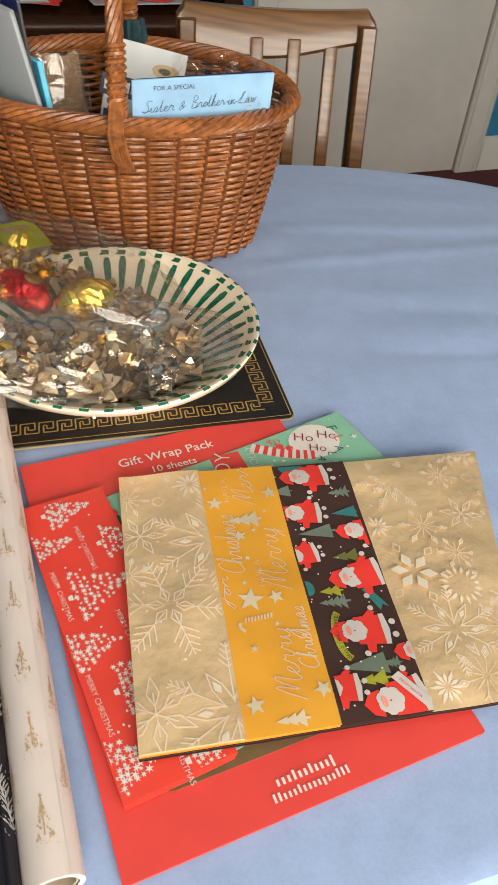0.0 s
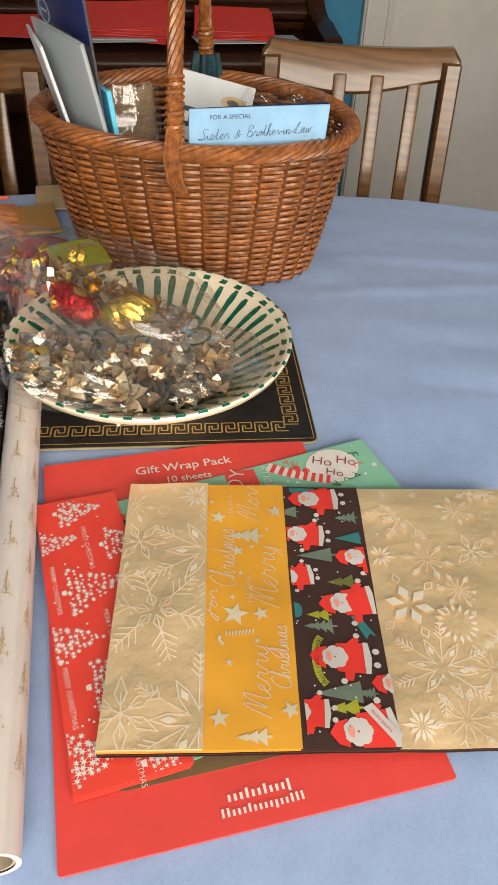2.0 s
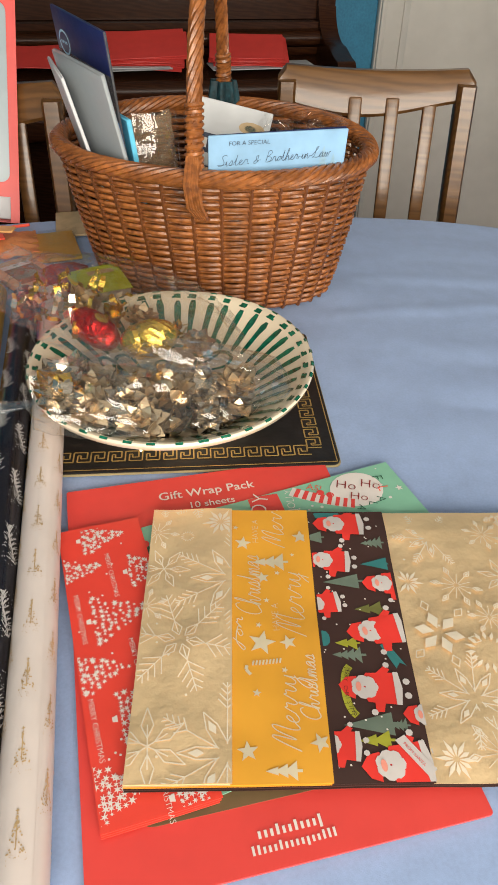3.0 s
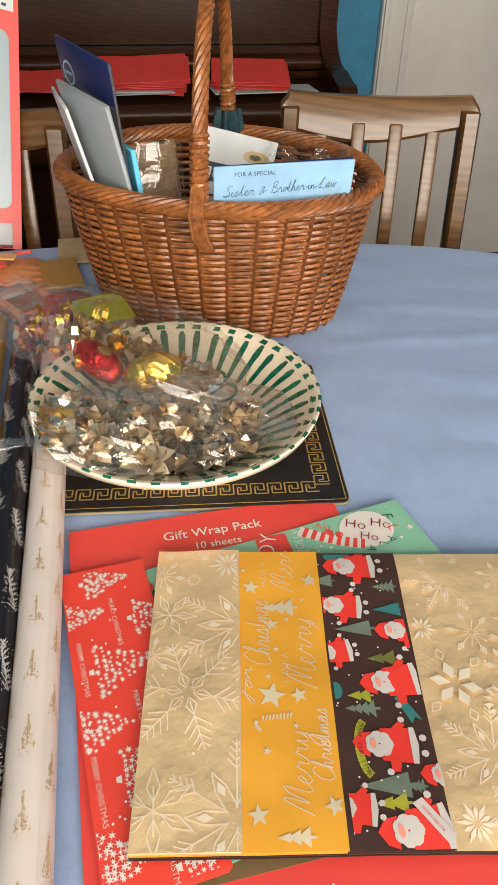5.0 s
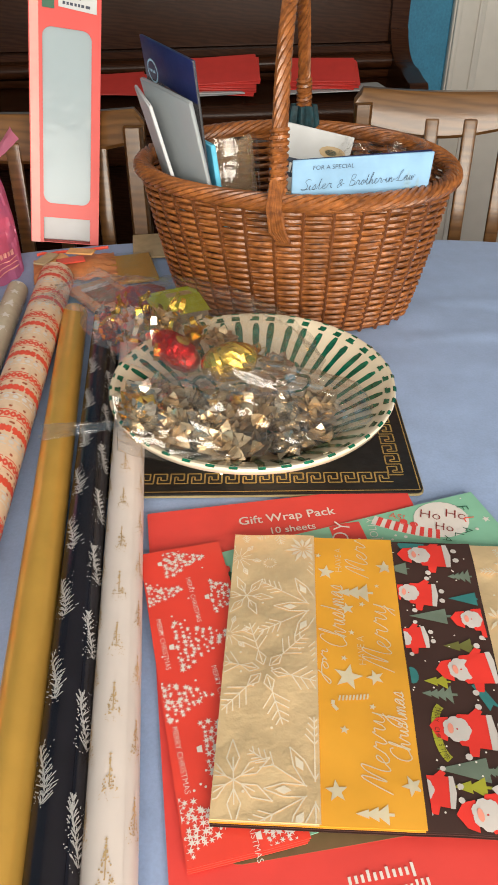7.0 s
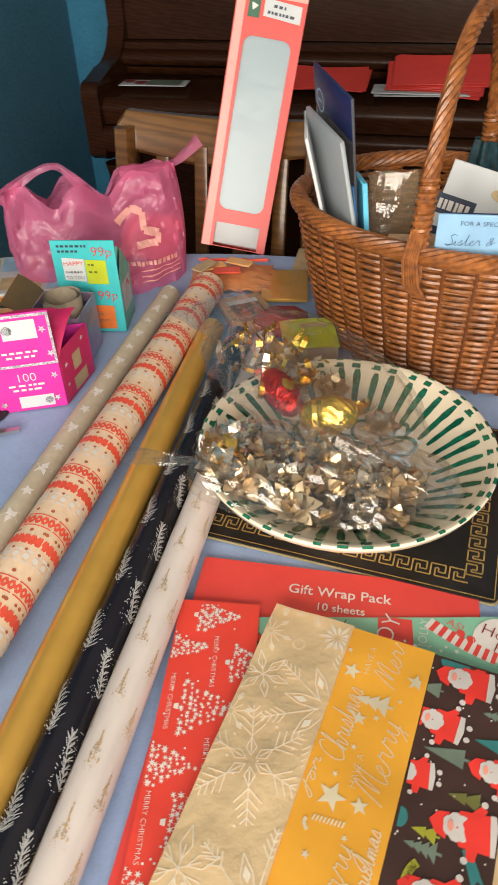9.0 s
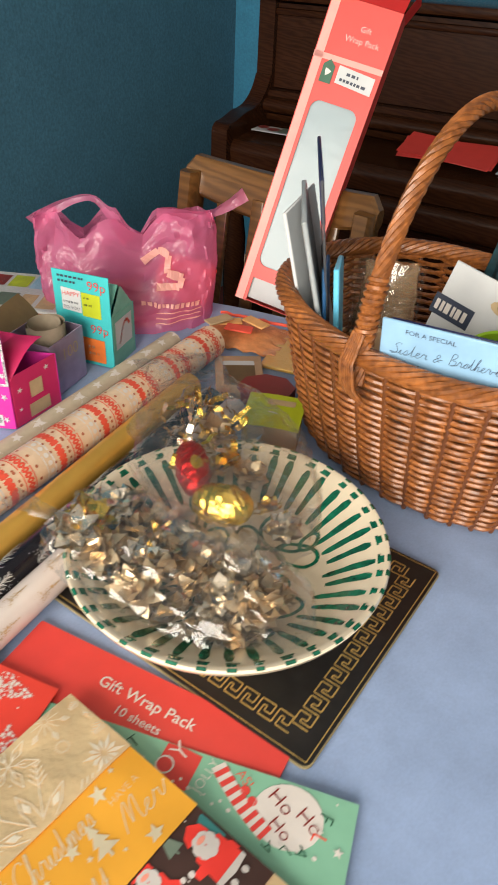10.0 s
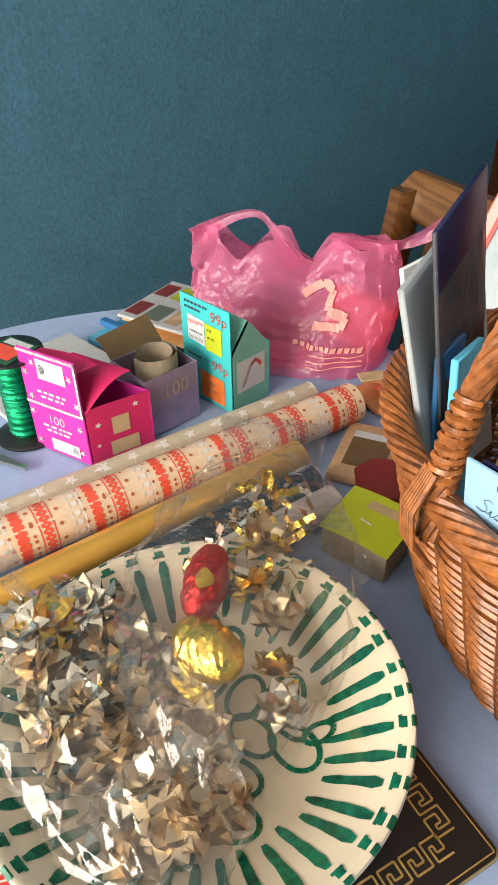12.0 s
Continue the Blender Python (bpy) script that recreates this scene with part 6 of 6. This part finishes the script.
def bag_fn(u, v):
    a = u * math.tau
    ca, sa = math.cos(a), math.sin(a)
    c = math.copysign(abs(ca) ** 0.7, ca)
    fold = 0.012 * math.sin(a * 6 + 4 * v + 1.5 * nz(ca, sa, v * 2, 2)) * v
    gather = 0.012 * math.exp(-((c - 0.10) / 0.22) ** 2) * v
    wy = (0.085 * (1 - 0.80 * v ** 0.8) + 0.006) * math.copysign(abs(sa) ** 0.8, sa)
    cr = 0.007 * nz(ca * 2.5, sa * 2.5, v * 4, 1.6) + 0.004 * nz(ca * 7, sa * 7, v * 9, 1.4) + 0.0025 * nz(ca * 15, sa * 15, v * 20, 1.3)
    wx = BAGW * (0.94 + 0.06 * math.sin(v * 3.0)) * c
    return Vector((wx + cr * 0.7 * (1 - 0.6 * v) + 0.3 * fold, wy + fold * 0.9 + cr * 1.3 - gather * math.copysign(1, sa), max(0, bag_top(c) * v + cr * 0.3 * v)))


bm = bmesh.new()
sheet(bm, bag_fn, 96, 30, 0, True)
part("body", bm, "pink_film", pb)
bm = bmesh.new()
prism(bm, [(0.128 * math.cos(a), 0.070 * math.sin(a)) for a in [k * math.tau / 32 for k in range(32)]], 0.0, 0.0008)
part("base", bm, "pink_film", pb)


def strap(pts, w0, w1, name="handle"):
    """A limp plastic strap through the points, folded along its middle."""
    bm = bmesh.new()
    P = [Vector(p) for p in pts]
    n = 26
    rows_ = []
    for i in range(n + 1):
        t = i / n * (len(P) - 1)
        k = min(int(t), len(P) - 2)
        f = t - k
        a, b, c, d = P[max(k - 1, 0)], P[k], P[k + 1], P[min(k + 2, len(P) - 1)]
        p = 0.5 * ((2 * b) + (c - a) * f + (2 * a - 5 * b + 4 * c - d) * f * f + (3 * b - a - 3 * c + d) * f ** 3)
        g = ((c - a) * 0.5 * (1 - f) + (d - b) * 0.5 * f).normalized()
        s = g.cross(Vector((0, 1, 0.15))).normalized()
        w = w0 + (w1 - w0) * math.sin(i / n * math.pi)
        rows_.append([bm.verts.new(p + s * (w * q) + Vector((0, 0.006 * (1 - abs(q)) + 0.004 * nz(i * 0.4, q, 3), 0))) for q in (-1, -0.4, 0.2, 1)])
    for a, b in zip(rows_, rows_[1:]):
        for k in range(3):
            bm.faces.new((a[k], a[k + 1], b[k + 1], b[k]))
    return part(name, bm, "pink_film", pb)


strap([(-0.136, 0.0, 0.138), (-0.118, 0.004, 0.152), (-0.082, 0.006, 0.170), (-0.050, 0.004, 0.176), (-0.030, 0.002, 0.160), (-0.012, 0.0, 0.136), (0.004, 0.0, 0.112)], 0.016, 0.005)
strap([(0.045, 0.0, 0.150), (0.085, 0.003, 0.149), (0.120, 0.006, 0.147), (0.152, 0.010, 0.158), (0.182, 0.014, 0.176)], 0.012, 0.007)
lg_p = [(0.020, 0.092), (0.040, 0.106), (0.056, 0.102), (0.054, 0.080), (0.076, 0.072), (0.072, 0.060), (0.040, 0.062)]
lg = [q for p in zip(lg_p, lg_p[1:]) for k in range(6) for q in stroke(p[0][0] + (p[1][0] - p[0][0]) * k / 6, p[0][1] + (p[1][1] - p[0][1]) * k / 6, p[0][0] + (p[1][0] - p[0][0]) * (k + 1.25) / 6, p[0][1] + (p[1][1] - p[0][1]) * (k + 1.25) / 6, 0.010)]
nm = bars(0.014, 0.036, 0.092, 0.006, -4, 12, 6) + [q for k in range(3) for i in range(12) for q in stroke(0.035 + 0.006 * i, 0.026 - 0.006 * k, 0.0415 + 0.006 * i, 0.026 - 0.006 * k, 0.0014)]


def bag_front(x, y):
    c = max(-0.98, min(0.98, x / BAGW))
    a = -math.acos(math.copysign(abs(c) ** (1 / 0.7), c))
    p = bag_fn((a / math.tau) % 1, y / bag_top(c))
    return Vector((p.x, p.y - 0.0055, p.z))


printed("logo", [("pale_pink", lg + nm)], bag_front, pb, "pale printed mark")
inner = thing("gift_tags", axes((-0.594, 0.552, TOP + 0.002), BD, (0, 0, 1)), "orange and peach paper tags inside the pink bag", "gift tags")
bm = bmesh.new()
box(bm, (0.09, 0.03, 0.07), (0, 0, 0.04), 0.004, Matrix.Rotation(0.3, 4, "Y"))
part("tag", bm, "coral", inner)
bm = bmesh.new()
box(bm, (0.10, 0.03, 0.05), (-0.10, 0, 0.03), 0.004, Matrix.Rotation(-0.2, 4, "Y"))
part("tag", bm, "maroon", inner)


# ---- card boxes ----
def house_box(m, w, d, h, back, skin, side, roof, label):
    """A small house-shaped carton: a tall flat front, a body behind it and a lean-to roof."""
    th = thing("gift_tag_box", m, label, "gift tag box")
    bm = bmesh.new()
    box(bm, (w, 0.0014, h), (0, 0, h / 2))
    part("front", bm, skin, th, smooth=False)
    bm = bmesh.new()
    for sz, at in (((0.0014, d - 0.003, back), (-w / 2 + 0.0008, d / 2 + 0.001, back / 2)), ((w, 0.0014, back), (0, d, back / 2)), ((w - 0.004, d - 0.004, 0.0014), (0, d / 2, 0.001))):
        box(bm, sz, at)
    part("carton", bm, skin, th, smooth=False)
    bm = bmesh.new()
    box(bm, (0.0014, d - 0.003, back), (w / 2 - 0.0008, d / 2 + 0.001, back / 2))
    part("side", bm, side, th, smooth=False)
    return th


face = lambda x, y: (x, -0.0014, y)
TGB = axes((-0.560, 0.319, TOP + 0.0005), (0.081, 0.023, 0), (0, 0, 1))
tb = house_box(TGB, 0.084, 0.062, 0.133, 0.076, "teal_box", "mint_card", "mint_card", "turquoise gift tag box priced in red, with a gabled side")
bm = bmesh.new()
rise = [(0.002, 0.076), (0.030, 0.112), (0.060, 0.076)]
for x in (0.0412, -0.0412):
    vs = [bm.verts.new((x, y, z)) for y, z in rise]
    bm.faces.new(vs)
bm.faces.new([bm.verts.new(p) for p in ((-0.038, 0.030, 0.112), (0.038, 0.030, 0.112), (0.038, 0.061, 0.075), (-0.038, 0.061, 0.075))])
bm.faces.new([bm.verts.new(p) for p in ((-0.038, 0.030, 0.112), (0.038, 0.030, 0.112), (0.038, 0.002, 0.078), (-0.038, 0.002, 0.078))])
part("roof", bm, "mint_card", tb, "pale mint gabled roof", smooth=False)
printed("print", [("card_white", [[(-0.030, 0.078), (-0.001, 0.076), (-0.001, 0.108), (-0.030, 0.110)]]), ("lime", [[(0.000, 0.073), (0.028, 0.072), (0.028, 0.106), (0.000, 0.107)]]), ("orange_ink", [[(-0.012, 0.005), (0.030, 0.005), (0.030, 0.040), (-0.012, 0.042)]]),
                  ("ink", bars(-0.034, 0.124, 0.040, 0.003, 0, 7, 3) + bars(-0.034, 0.117, 0.028, 0.003, 0, 5, 4) + bars(0.003, 0.098, 0.010, 0.003, 0, 2, 2) + bars(0.003, 0.088, 0.014, 0.003, 0, 2, 2) + bars(-0.034, 0.056, 0.026, 0.003, 0, 5, 4) + bars(-0.028, 0.088, 0.024, 0.003, 0, 6, 5)),
                  ("white_ink", bars(0.004, 0.026, 0.012, 0.004, 0, 2, 3) + bars(0.004, 0.016, 0.018, 0.004, 0, 3, 3))], face, tb)
for txt, x, y, s, c in (("99p", 0.010, 0.112, 0.019, "santa_red"), ("99p", 0.010, 0.050, 0.018, "santa_red"), ("HAPPY", -0.029, 0.099, 0.0085, "santa_red"), ("TO YOU", -0.028, 0.080, 0.0075, "ink")):
    lettering("lettering", txt, s, flatm(x, y), c, tb, {"99p": 0.026, "HAPPY": 0.026, "TO YOU": 0.024}[txt], 0, lambda a, b: (a, -0.0022, b))
printed("side_print", [("coral", line([(0.018, 0.030), (0.030, 0.055), (0.040, 0.060), (0.048, 0.050)], 0.005)), ("card_white", [[(0.008, 0.024), (0.054, 0.024), (0.054, 0.066), (0.008, 0.066)]])], lambda x, y: (0.0424, x, y), tb)

PB = axes((-0.542, 0.131, TOP + 0.0005), (0.064, 0.038, 0), (0, 0, 1))
pk = house_box(PB, 0.078, 0.068, 0.128, 0.070, "magenta", "hot_pink", "hot_pink", "magenta gift tag box with white stars, lid flap raised")
bm = bmesh.new()
sheet(bm, lambda u, v: (-0.040 + 0.080 * u, 0.002 + 0.050 * v, 0.066 + 0.040 * math.sin(v * 1.5) * (1 - 0.12 * v)), 6, 6)
part("open_flap", bm, "hot_pink", pk, "cerise inside of the raised flap")
bm = bmesh.new()
sheet(bm, lambda u, v: (-0.040 + 0.075 * u, 0.001 + 0.022 * v + 0.006 * math.sin(u * 3), 0.113 + 0.004 * v), 6, 3)
part("top_flap", bm, "hot_pink", pk)
st = []
for x, y in ((-0.032, 0.088), (0.030, 0.094), (0.034, 0.066), (-0.030, 0.062), (0.032, 0.040), (-0.034, 0.044), (0.030, 0.012), (-0.032, 0.010), (-0.020, 0.100)):
    st += star(x, y, 0.0046, 0.3 + x * 20)
st += [[(-0.040, 0.0535), (0.040, 0.0535), (0.040, 0.0565), (-0.040, 0.0565)]] + [[(-0.040, 0.109), (0.040, 0.109), (0.040, 0.112), (-0.040, 0.112)], [(0.037, 0.056), (0.040, 0.056), (0.040, 0.112), (0.037, 0.112)]]
printed("print", [("glitter", [[(x, y * 1.13) for x, y in q] for q in st]), ("card_white", [[(-0.014, 0.096), (0.024, 0.096), (0.024, 0.120), (-0.014, 0.120)], [(-0.014, 0.004), (0.026, 0.004), (0.026, 0.020), (-0.014, 0.020)]]), ("white_ink", bars(-0.020, 0.078, 0.042, 0.0028, 0, 5, 4) + bars(-0.016, 0.072, 0.034, 0.0028, 0, 4, 6) + bars(-0.022, 0.034, 0.044, 0.0028, 0, 5, 2) + bars(-0.018, 0.028, 0.036, 0.0028, 0, 4, 9)), ("ink", disc(-0.008, 0.108, 0.006, 8) + disc(0.020, 0.012, 0.005, 8))], face, pk)
lettering("lettering", "100", 0.010, flatm(-0.012, 0.041), "white_ink", pk, 0.020, 0, lambda a, b: (a, -0.002, b))
printed("side_print", [("sand", [[(0.026, 0.030), (0.044, 0.030), (0.044, 0.052), (0.026, 0.052)], [(0.022, 0.004), (0.052, 0.004), (0.052, 0.022), (0.022, 0.022)]]), ("white_ink", star(0.012, 0.048, 0.004) + star(0.052, 0.060, 0.004, 0.4) + star(0.010, 0.022, 0.003))], lambda x, y: (0.0396, x, y), pk)
skew = Matrix.Identity(4)
skew[0][1] = 0.50
for o in pk.children_recursive:
    o.data.transform(skew)

lb = thing("tag_carton", axes((-0.524, 0.226, TOP + 0.0005), (-0.015, 0.066, 0), (0, 0, 1)), "open lilac foil carton holding a roll of kraft tags", "gift tag box")
bm = bmesh.new()
w, d, h = 0.072, 0.066, 0.074
for sz, at in (((w, 0.0014, h), (w / 2, 0, h / 2)), ((w, 0.0014, h), (w / 2, d, h / 2)), ((0.0014, d - 0.003, h), (0.0008, d / 2, h / 2)), ((0.0014, d - 0.003, h), (w - 0.0008, d / 2, h / 2)), ((w - 0.004, d - 0.004, 0.0014), (w / 2, d / 2, 0.001))):
    box(bm, sz, at)
part("carton", bm, "lilac", lb, smooth=False)
bm = bmesh.new()
sheet(bm, lambda u, v: (w * u, d + 0.001 + 0.030 * v, h + 0.026 * v * (1 + 0.3 * u) - 0.010 * v * v), 4, 6)
part("flap", bm, "kraft_dark", lb, "dark folded-up flap")
lettering("lettering", "100", 0.022, flatm(0.022, 0.044), "sand", lb, 0.030, 0, lambda a, b: (a, -0.0016, b))
tg = thing("tag_roll", Matrix.Translation((-0.562, 0.255, TOP + 0.006)), "loose roll of kraft tags standing in a carton", "tag roll")
bm = bmesh.new()
sheet(bm, lambda u, v: ((0.020 + 0.006 * u) * math.cos(u * 15), (0.020 + 0.006 * u) * math.sin(u * 15), 0.078 * v + 0.004 * math.sin(u * 9)), 90, 3)
part("strip", bm, "cardboard", tg)

# ---- ribbon spool ----
SP = Matrix.Translation((-0.603, 0.106, TOP + 0.001))
sp = thing("ribbon_spool", SP, "black plastic spool wound with shiny green curling ribbon", "ribbon spool")
bm = bmesh.new()
lathe(bm, [(0, 0), (0.036, 0), (0.0365, 0.002), (0.034, 0.004), (0.0, 0.005)], 48)
part("lower_flange", bm, "black_plastic", sp)
bm = bmesh.new()
lathe(bm, [(0.0, 0.1045), (0.034, 0.105), (0.0365, 0.107), (0.036, 0.109), (0, 0.109)], 48)
part("upper_flange", bm, "black_plastic", sp)
bm = bmesh.new()
lathe(bm, [(0.0, 0.005), (0.0175, 0.005)] + [(0.0185 + 0.0012 * math.sin(k * 1.7) + 0.0005 * (k % 2), 0.008 + 0.0022 * k) for k in range(43)] + [(0.0175, 0.1042), (0, 0.1042)], 40)
part("ribbon", bm, "green_ribbon", sp, "wound green ribbon")
bm = bmesh.new()
box(bm, (0.046, 0.046, 0.0008), (0, 0, 0.1098), 0, Matrix.Rotation(0.5, 4, "Z"))
lab = part("label_card", bm, "dark_green_ink", sp, "green and red square label")
printed("label_print", [("coral", [[(-0.018, -0.018), (0.018, -0.018), (0.018, 0.006), (-0.018, 0.006)]]), ("card_white", [[(-0.018, 0.009), (0.018, 0.009), (0.018, 0.020), (-0.018, 0.020)]])], lambda x, y: (x * math.cos(0.5) - y * math.sin(0.5), x * math.sin(0.5) + y * math.cos(0.5), 0.1106), lab)

# scissors lying by the spool
sc = thing("scissors", axes((-0.570, 0.060, TOP + 0.001), (-0.75, -0.5, 0), (0, 0, 1)), "steel blade lying flat on the tablecloth", "scissors")
bm = bmesh.new()
prism(bm, [(-0.045, -0.004), (0.05, -0.009), (0.09, -0.008), (0.09, 0.008), (0.05, 0.008), (-0.045, 0.001)], 0.002, 0.006)
part("blade", bm, "steel", sc)

# ---- pile of cards and cellophane packets against the wall side of the table ----
def flat_pack(x, y, turn, w, d, z, t, material, label, name="card_packet", film=True, tilt=0.0):
    th = thing(name, Matrix.Translation((x, y, TOP + z)) @ Matrix.Rotation(radians(turn), 4, "Z") @ Matrix.Rotation(radians(tilt), 4, "X"), label, "card packet")
    bm = bmesh.new()
    box(bm, (w, d, t), (0, 0, t / 2), min(0.0015, t * 0.3), None, 1)
    part("card", bm, material, th)
    if film:
        bm = bmesh.new()
        sheet(bm, lambda u, v: ((u - 0.5) * (w + 0.012), (v - 0.5) * (d + 0.012), t + 0.0012 + 0.0025 * nz(u * 9, v * 9, x * 9, 1)), 18, 18)
        part("film", bm, "clear", th)
    return th


flat_pack(-0.735, 0.325, 28, 0.16, 0.12, 0.001, 0.010, "cyan_card", "pack of blue cards in a cellophane sleeve")
flat_pack(-0.725, 0.300, 22, 0.17, 0.012, 0.012, 0.010, "blue_card", "rolled bright blue card lying on the pile", "card_packet", False)
flat_pack(-0.700, 0.355, 30, 0.165, 0.13, 0.014, 0.008, "peach", "pack of peach and pale cards in cellophane")
for k, (dx, mt, lb_) in enumerate(((0.0, "peach", "coral-edged card pack in crinkled cellophane"), (0.010, "card_white", "cellophane pack of printed cards on top of the pile"))):
    fp = flat_pack(-0.745 + dx, 0.390 - dx, 34 - 5 * k, 0.17, 0.13, 0.023 + 0.008 * k, 0.005, mt, lb_)
    rp = random.Random(40 + k)
    for i in range(10):
        x, y = -0.068 + 0.034 * (i % 5), -0.034 + 0.066 * (i // 5)
        w_, h_ = rp.uniform(0.010, 0.016), rp.uniform(0.018, 0.028)
        host_part = fp.children[0]
        printed("picture", [(("ice_blue", "maroon", "lime", "kraft", "magenta", "grey_green", "sand")[rp.randrange(7)], [[(x - w_, y - h_), (x + w_, y - h_), (x + w_, y + h_), (x - w_, y + h_)]])], lambda a, b: (a, b, 0.0056), host_part)
flat_pack(-0.640, 0.262, 35, 0.10, 0.05, 0.001, 0.018, "lime", "folded lime green card standing behind the boxes", "folded_card", False)
flat_pack(-0.700, 0.130, 15, 0.16, 0.11, 0.001, 0.006, "card_white", "flat packet of pale printed cards on the cloth")
flat_pack(-0.690, 0.165, 12, 0.16, 0.10, 0.008, 0.006, "maroon", "flat packet of dark red printed cards")
flat_pack(-0.705, 0.195, 18, 0.15, 0.09, 0.015, 0.004, "card_white", "flat packet of white cards in cellophane")

# ---- small things behind the rolls ----
ob_ = thing("ribbon_bag", axes((-0.432, 0.522, TOP + 0.001), (0.12, 0.03, 0), (0, 0, 1)), "orange organza bag with peach and coral paper pieces", "gift bag")
bm = bmesh.new()
sheet(bm, lambda u, v: ((u - 0.5) * 0.125, (v - 0.5) * 0.085, 0.006 + 0.010 * math.sin(u * math.pi) * math.sin(v * math.pi) + 0.004 * nz(u * 6, v * 6, 4, 1.5)), 20, 16, 0.004)
part("body", bm, "amber_net", ob_)
for k, (x, y, tn, c) in enumerate(((-0.030, 0.000, 0.5, "peach"), (-0.005, -0.018, 0.1, "coral"), (0.012, 0.008, -0.4, "peach"), (-0.040, -0.012, 1.0, "sand"))):
    bm = bmesh.new()
    box(bm, (0.042, 0.020, 0.003), (0, 0, 0.022 + 0.002 * k), 0.001, Matrix.Translation((x, y, 0)) @ Matrix.Rotation(tn, 4, "Z"), 1)
    part("paper_piece", bm, c, ob_)
bm = bmesh.new()
tube(bm, [(-0.055 + 0.010 * k, 0.030 + 0.002 * math.sin(k * 2), 0.019 + 0.001 * (k % 2)) for k in range(12)], 0.0024, 6)
part("drawstring", bm, "coral", ob_)
flat_pack(-0.345, 0.520, 15, 0.07, 0.10, 0.001, 0.006, "gold_roll", "gold foil scraps in a clear packet by the basket", "foil_packet")
flat_pack(-0.318, 0.615, 8, 0.075, 0.10, 0.001, 0.003, "sand", "pale tan card lying beside the basket", "card_sheet", False)

kt = thing("window_box", axes((-0.368, 0.417, TOP + 0.001), (0.052, 0.042, 0), (0, 0, 1)), "flat brown kraft box with a dark window", "gift box")
bm = bmesh.new()
box(bm, (0.066, 0.100, 0.010), (0, 0, 0.005), 0.0012)
part("carton", bm, "kraft", kt)
printed("window", [("kraft_dark", [[(-0.022, -0.030), (0.022, -0.030), (0.022, 0.022), (-0.022, 0.022)]]), ("card_white", [[(-0.022, 0.0222), (0.022, 0.0222), (0.022, 0.034), (-0.022, 0.034)]])], lambda x, y: (x, y, 0.0106), kt)
rt = thing("round_tag", Matrix.Translation((-0.316, 0.406, TOP + 0.012)), "dark red octagonal card tag", "gift tag")
bm = bmesh.new()
prism(bm, disc(0, 0, 0.034, 8, 1.15, 0.6)[0], -0.011, 0.003)
part("card", bm, "maroon", rt)
gn = thing("folded_box", axes((-0.248, 0.311, TOP + 0.001), (0.062, 0.026, 0), (0, 0, 1)), "open grey card box with a lime green lid flap", "gift box")
bm = bmesh.new()
for sz, at in (((0.066, 0.0014, 0.032), (0, -0.002, 0.016)), ((0.066, 0.0014, 0.032), (0, 0.040, 0.016)), ((0.0014, 0.040, 0.032), (-0.0325, 0.019, 0.016)), ((0.0014, 0.040, 0.032), (0.0325, 0.019, 0.016)), ((0.064, 0.038, 0.0014), (0, 0.019, 0.001))):
    box(bm, sz, at)
part("carton", bm, "cardboard", gn, smooth=False)
bm = bmesh.new()
sheet(bm, lambda u, v: ((u - 0.5) * 0.070, -0.006 + 0.062 * v, 0.0335 + 0.002 * math.sin(u * 3) + 0.006 * v), 6, 6, 0.001)
lf = part("lid_flap", bm, "lime", gn, "lime green lid flap")
printed("lid_print", [("sand", [[(-0.010, 0.034), (0.024, 0.034), (0.024, 0.046), (-0.010, 0.046)]]), ("white_ink", stroke(-0.006, 0.018, 0.006, 0.016, 0.0022))], lambda x, y: (x, y, 0.0335 + 0.006 + 0.0012), lf)
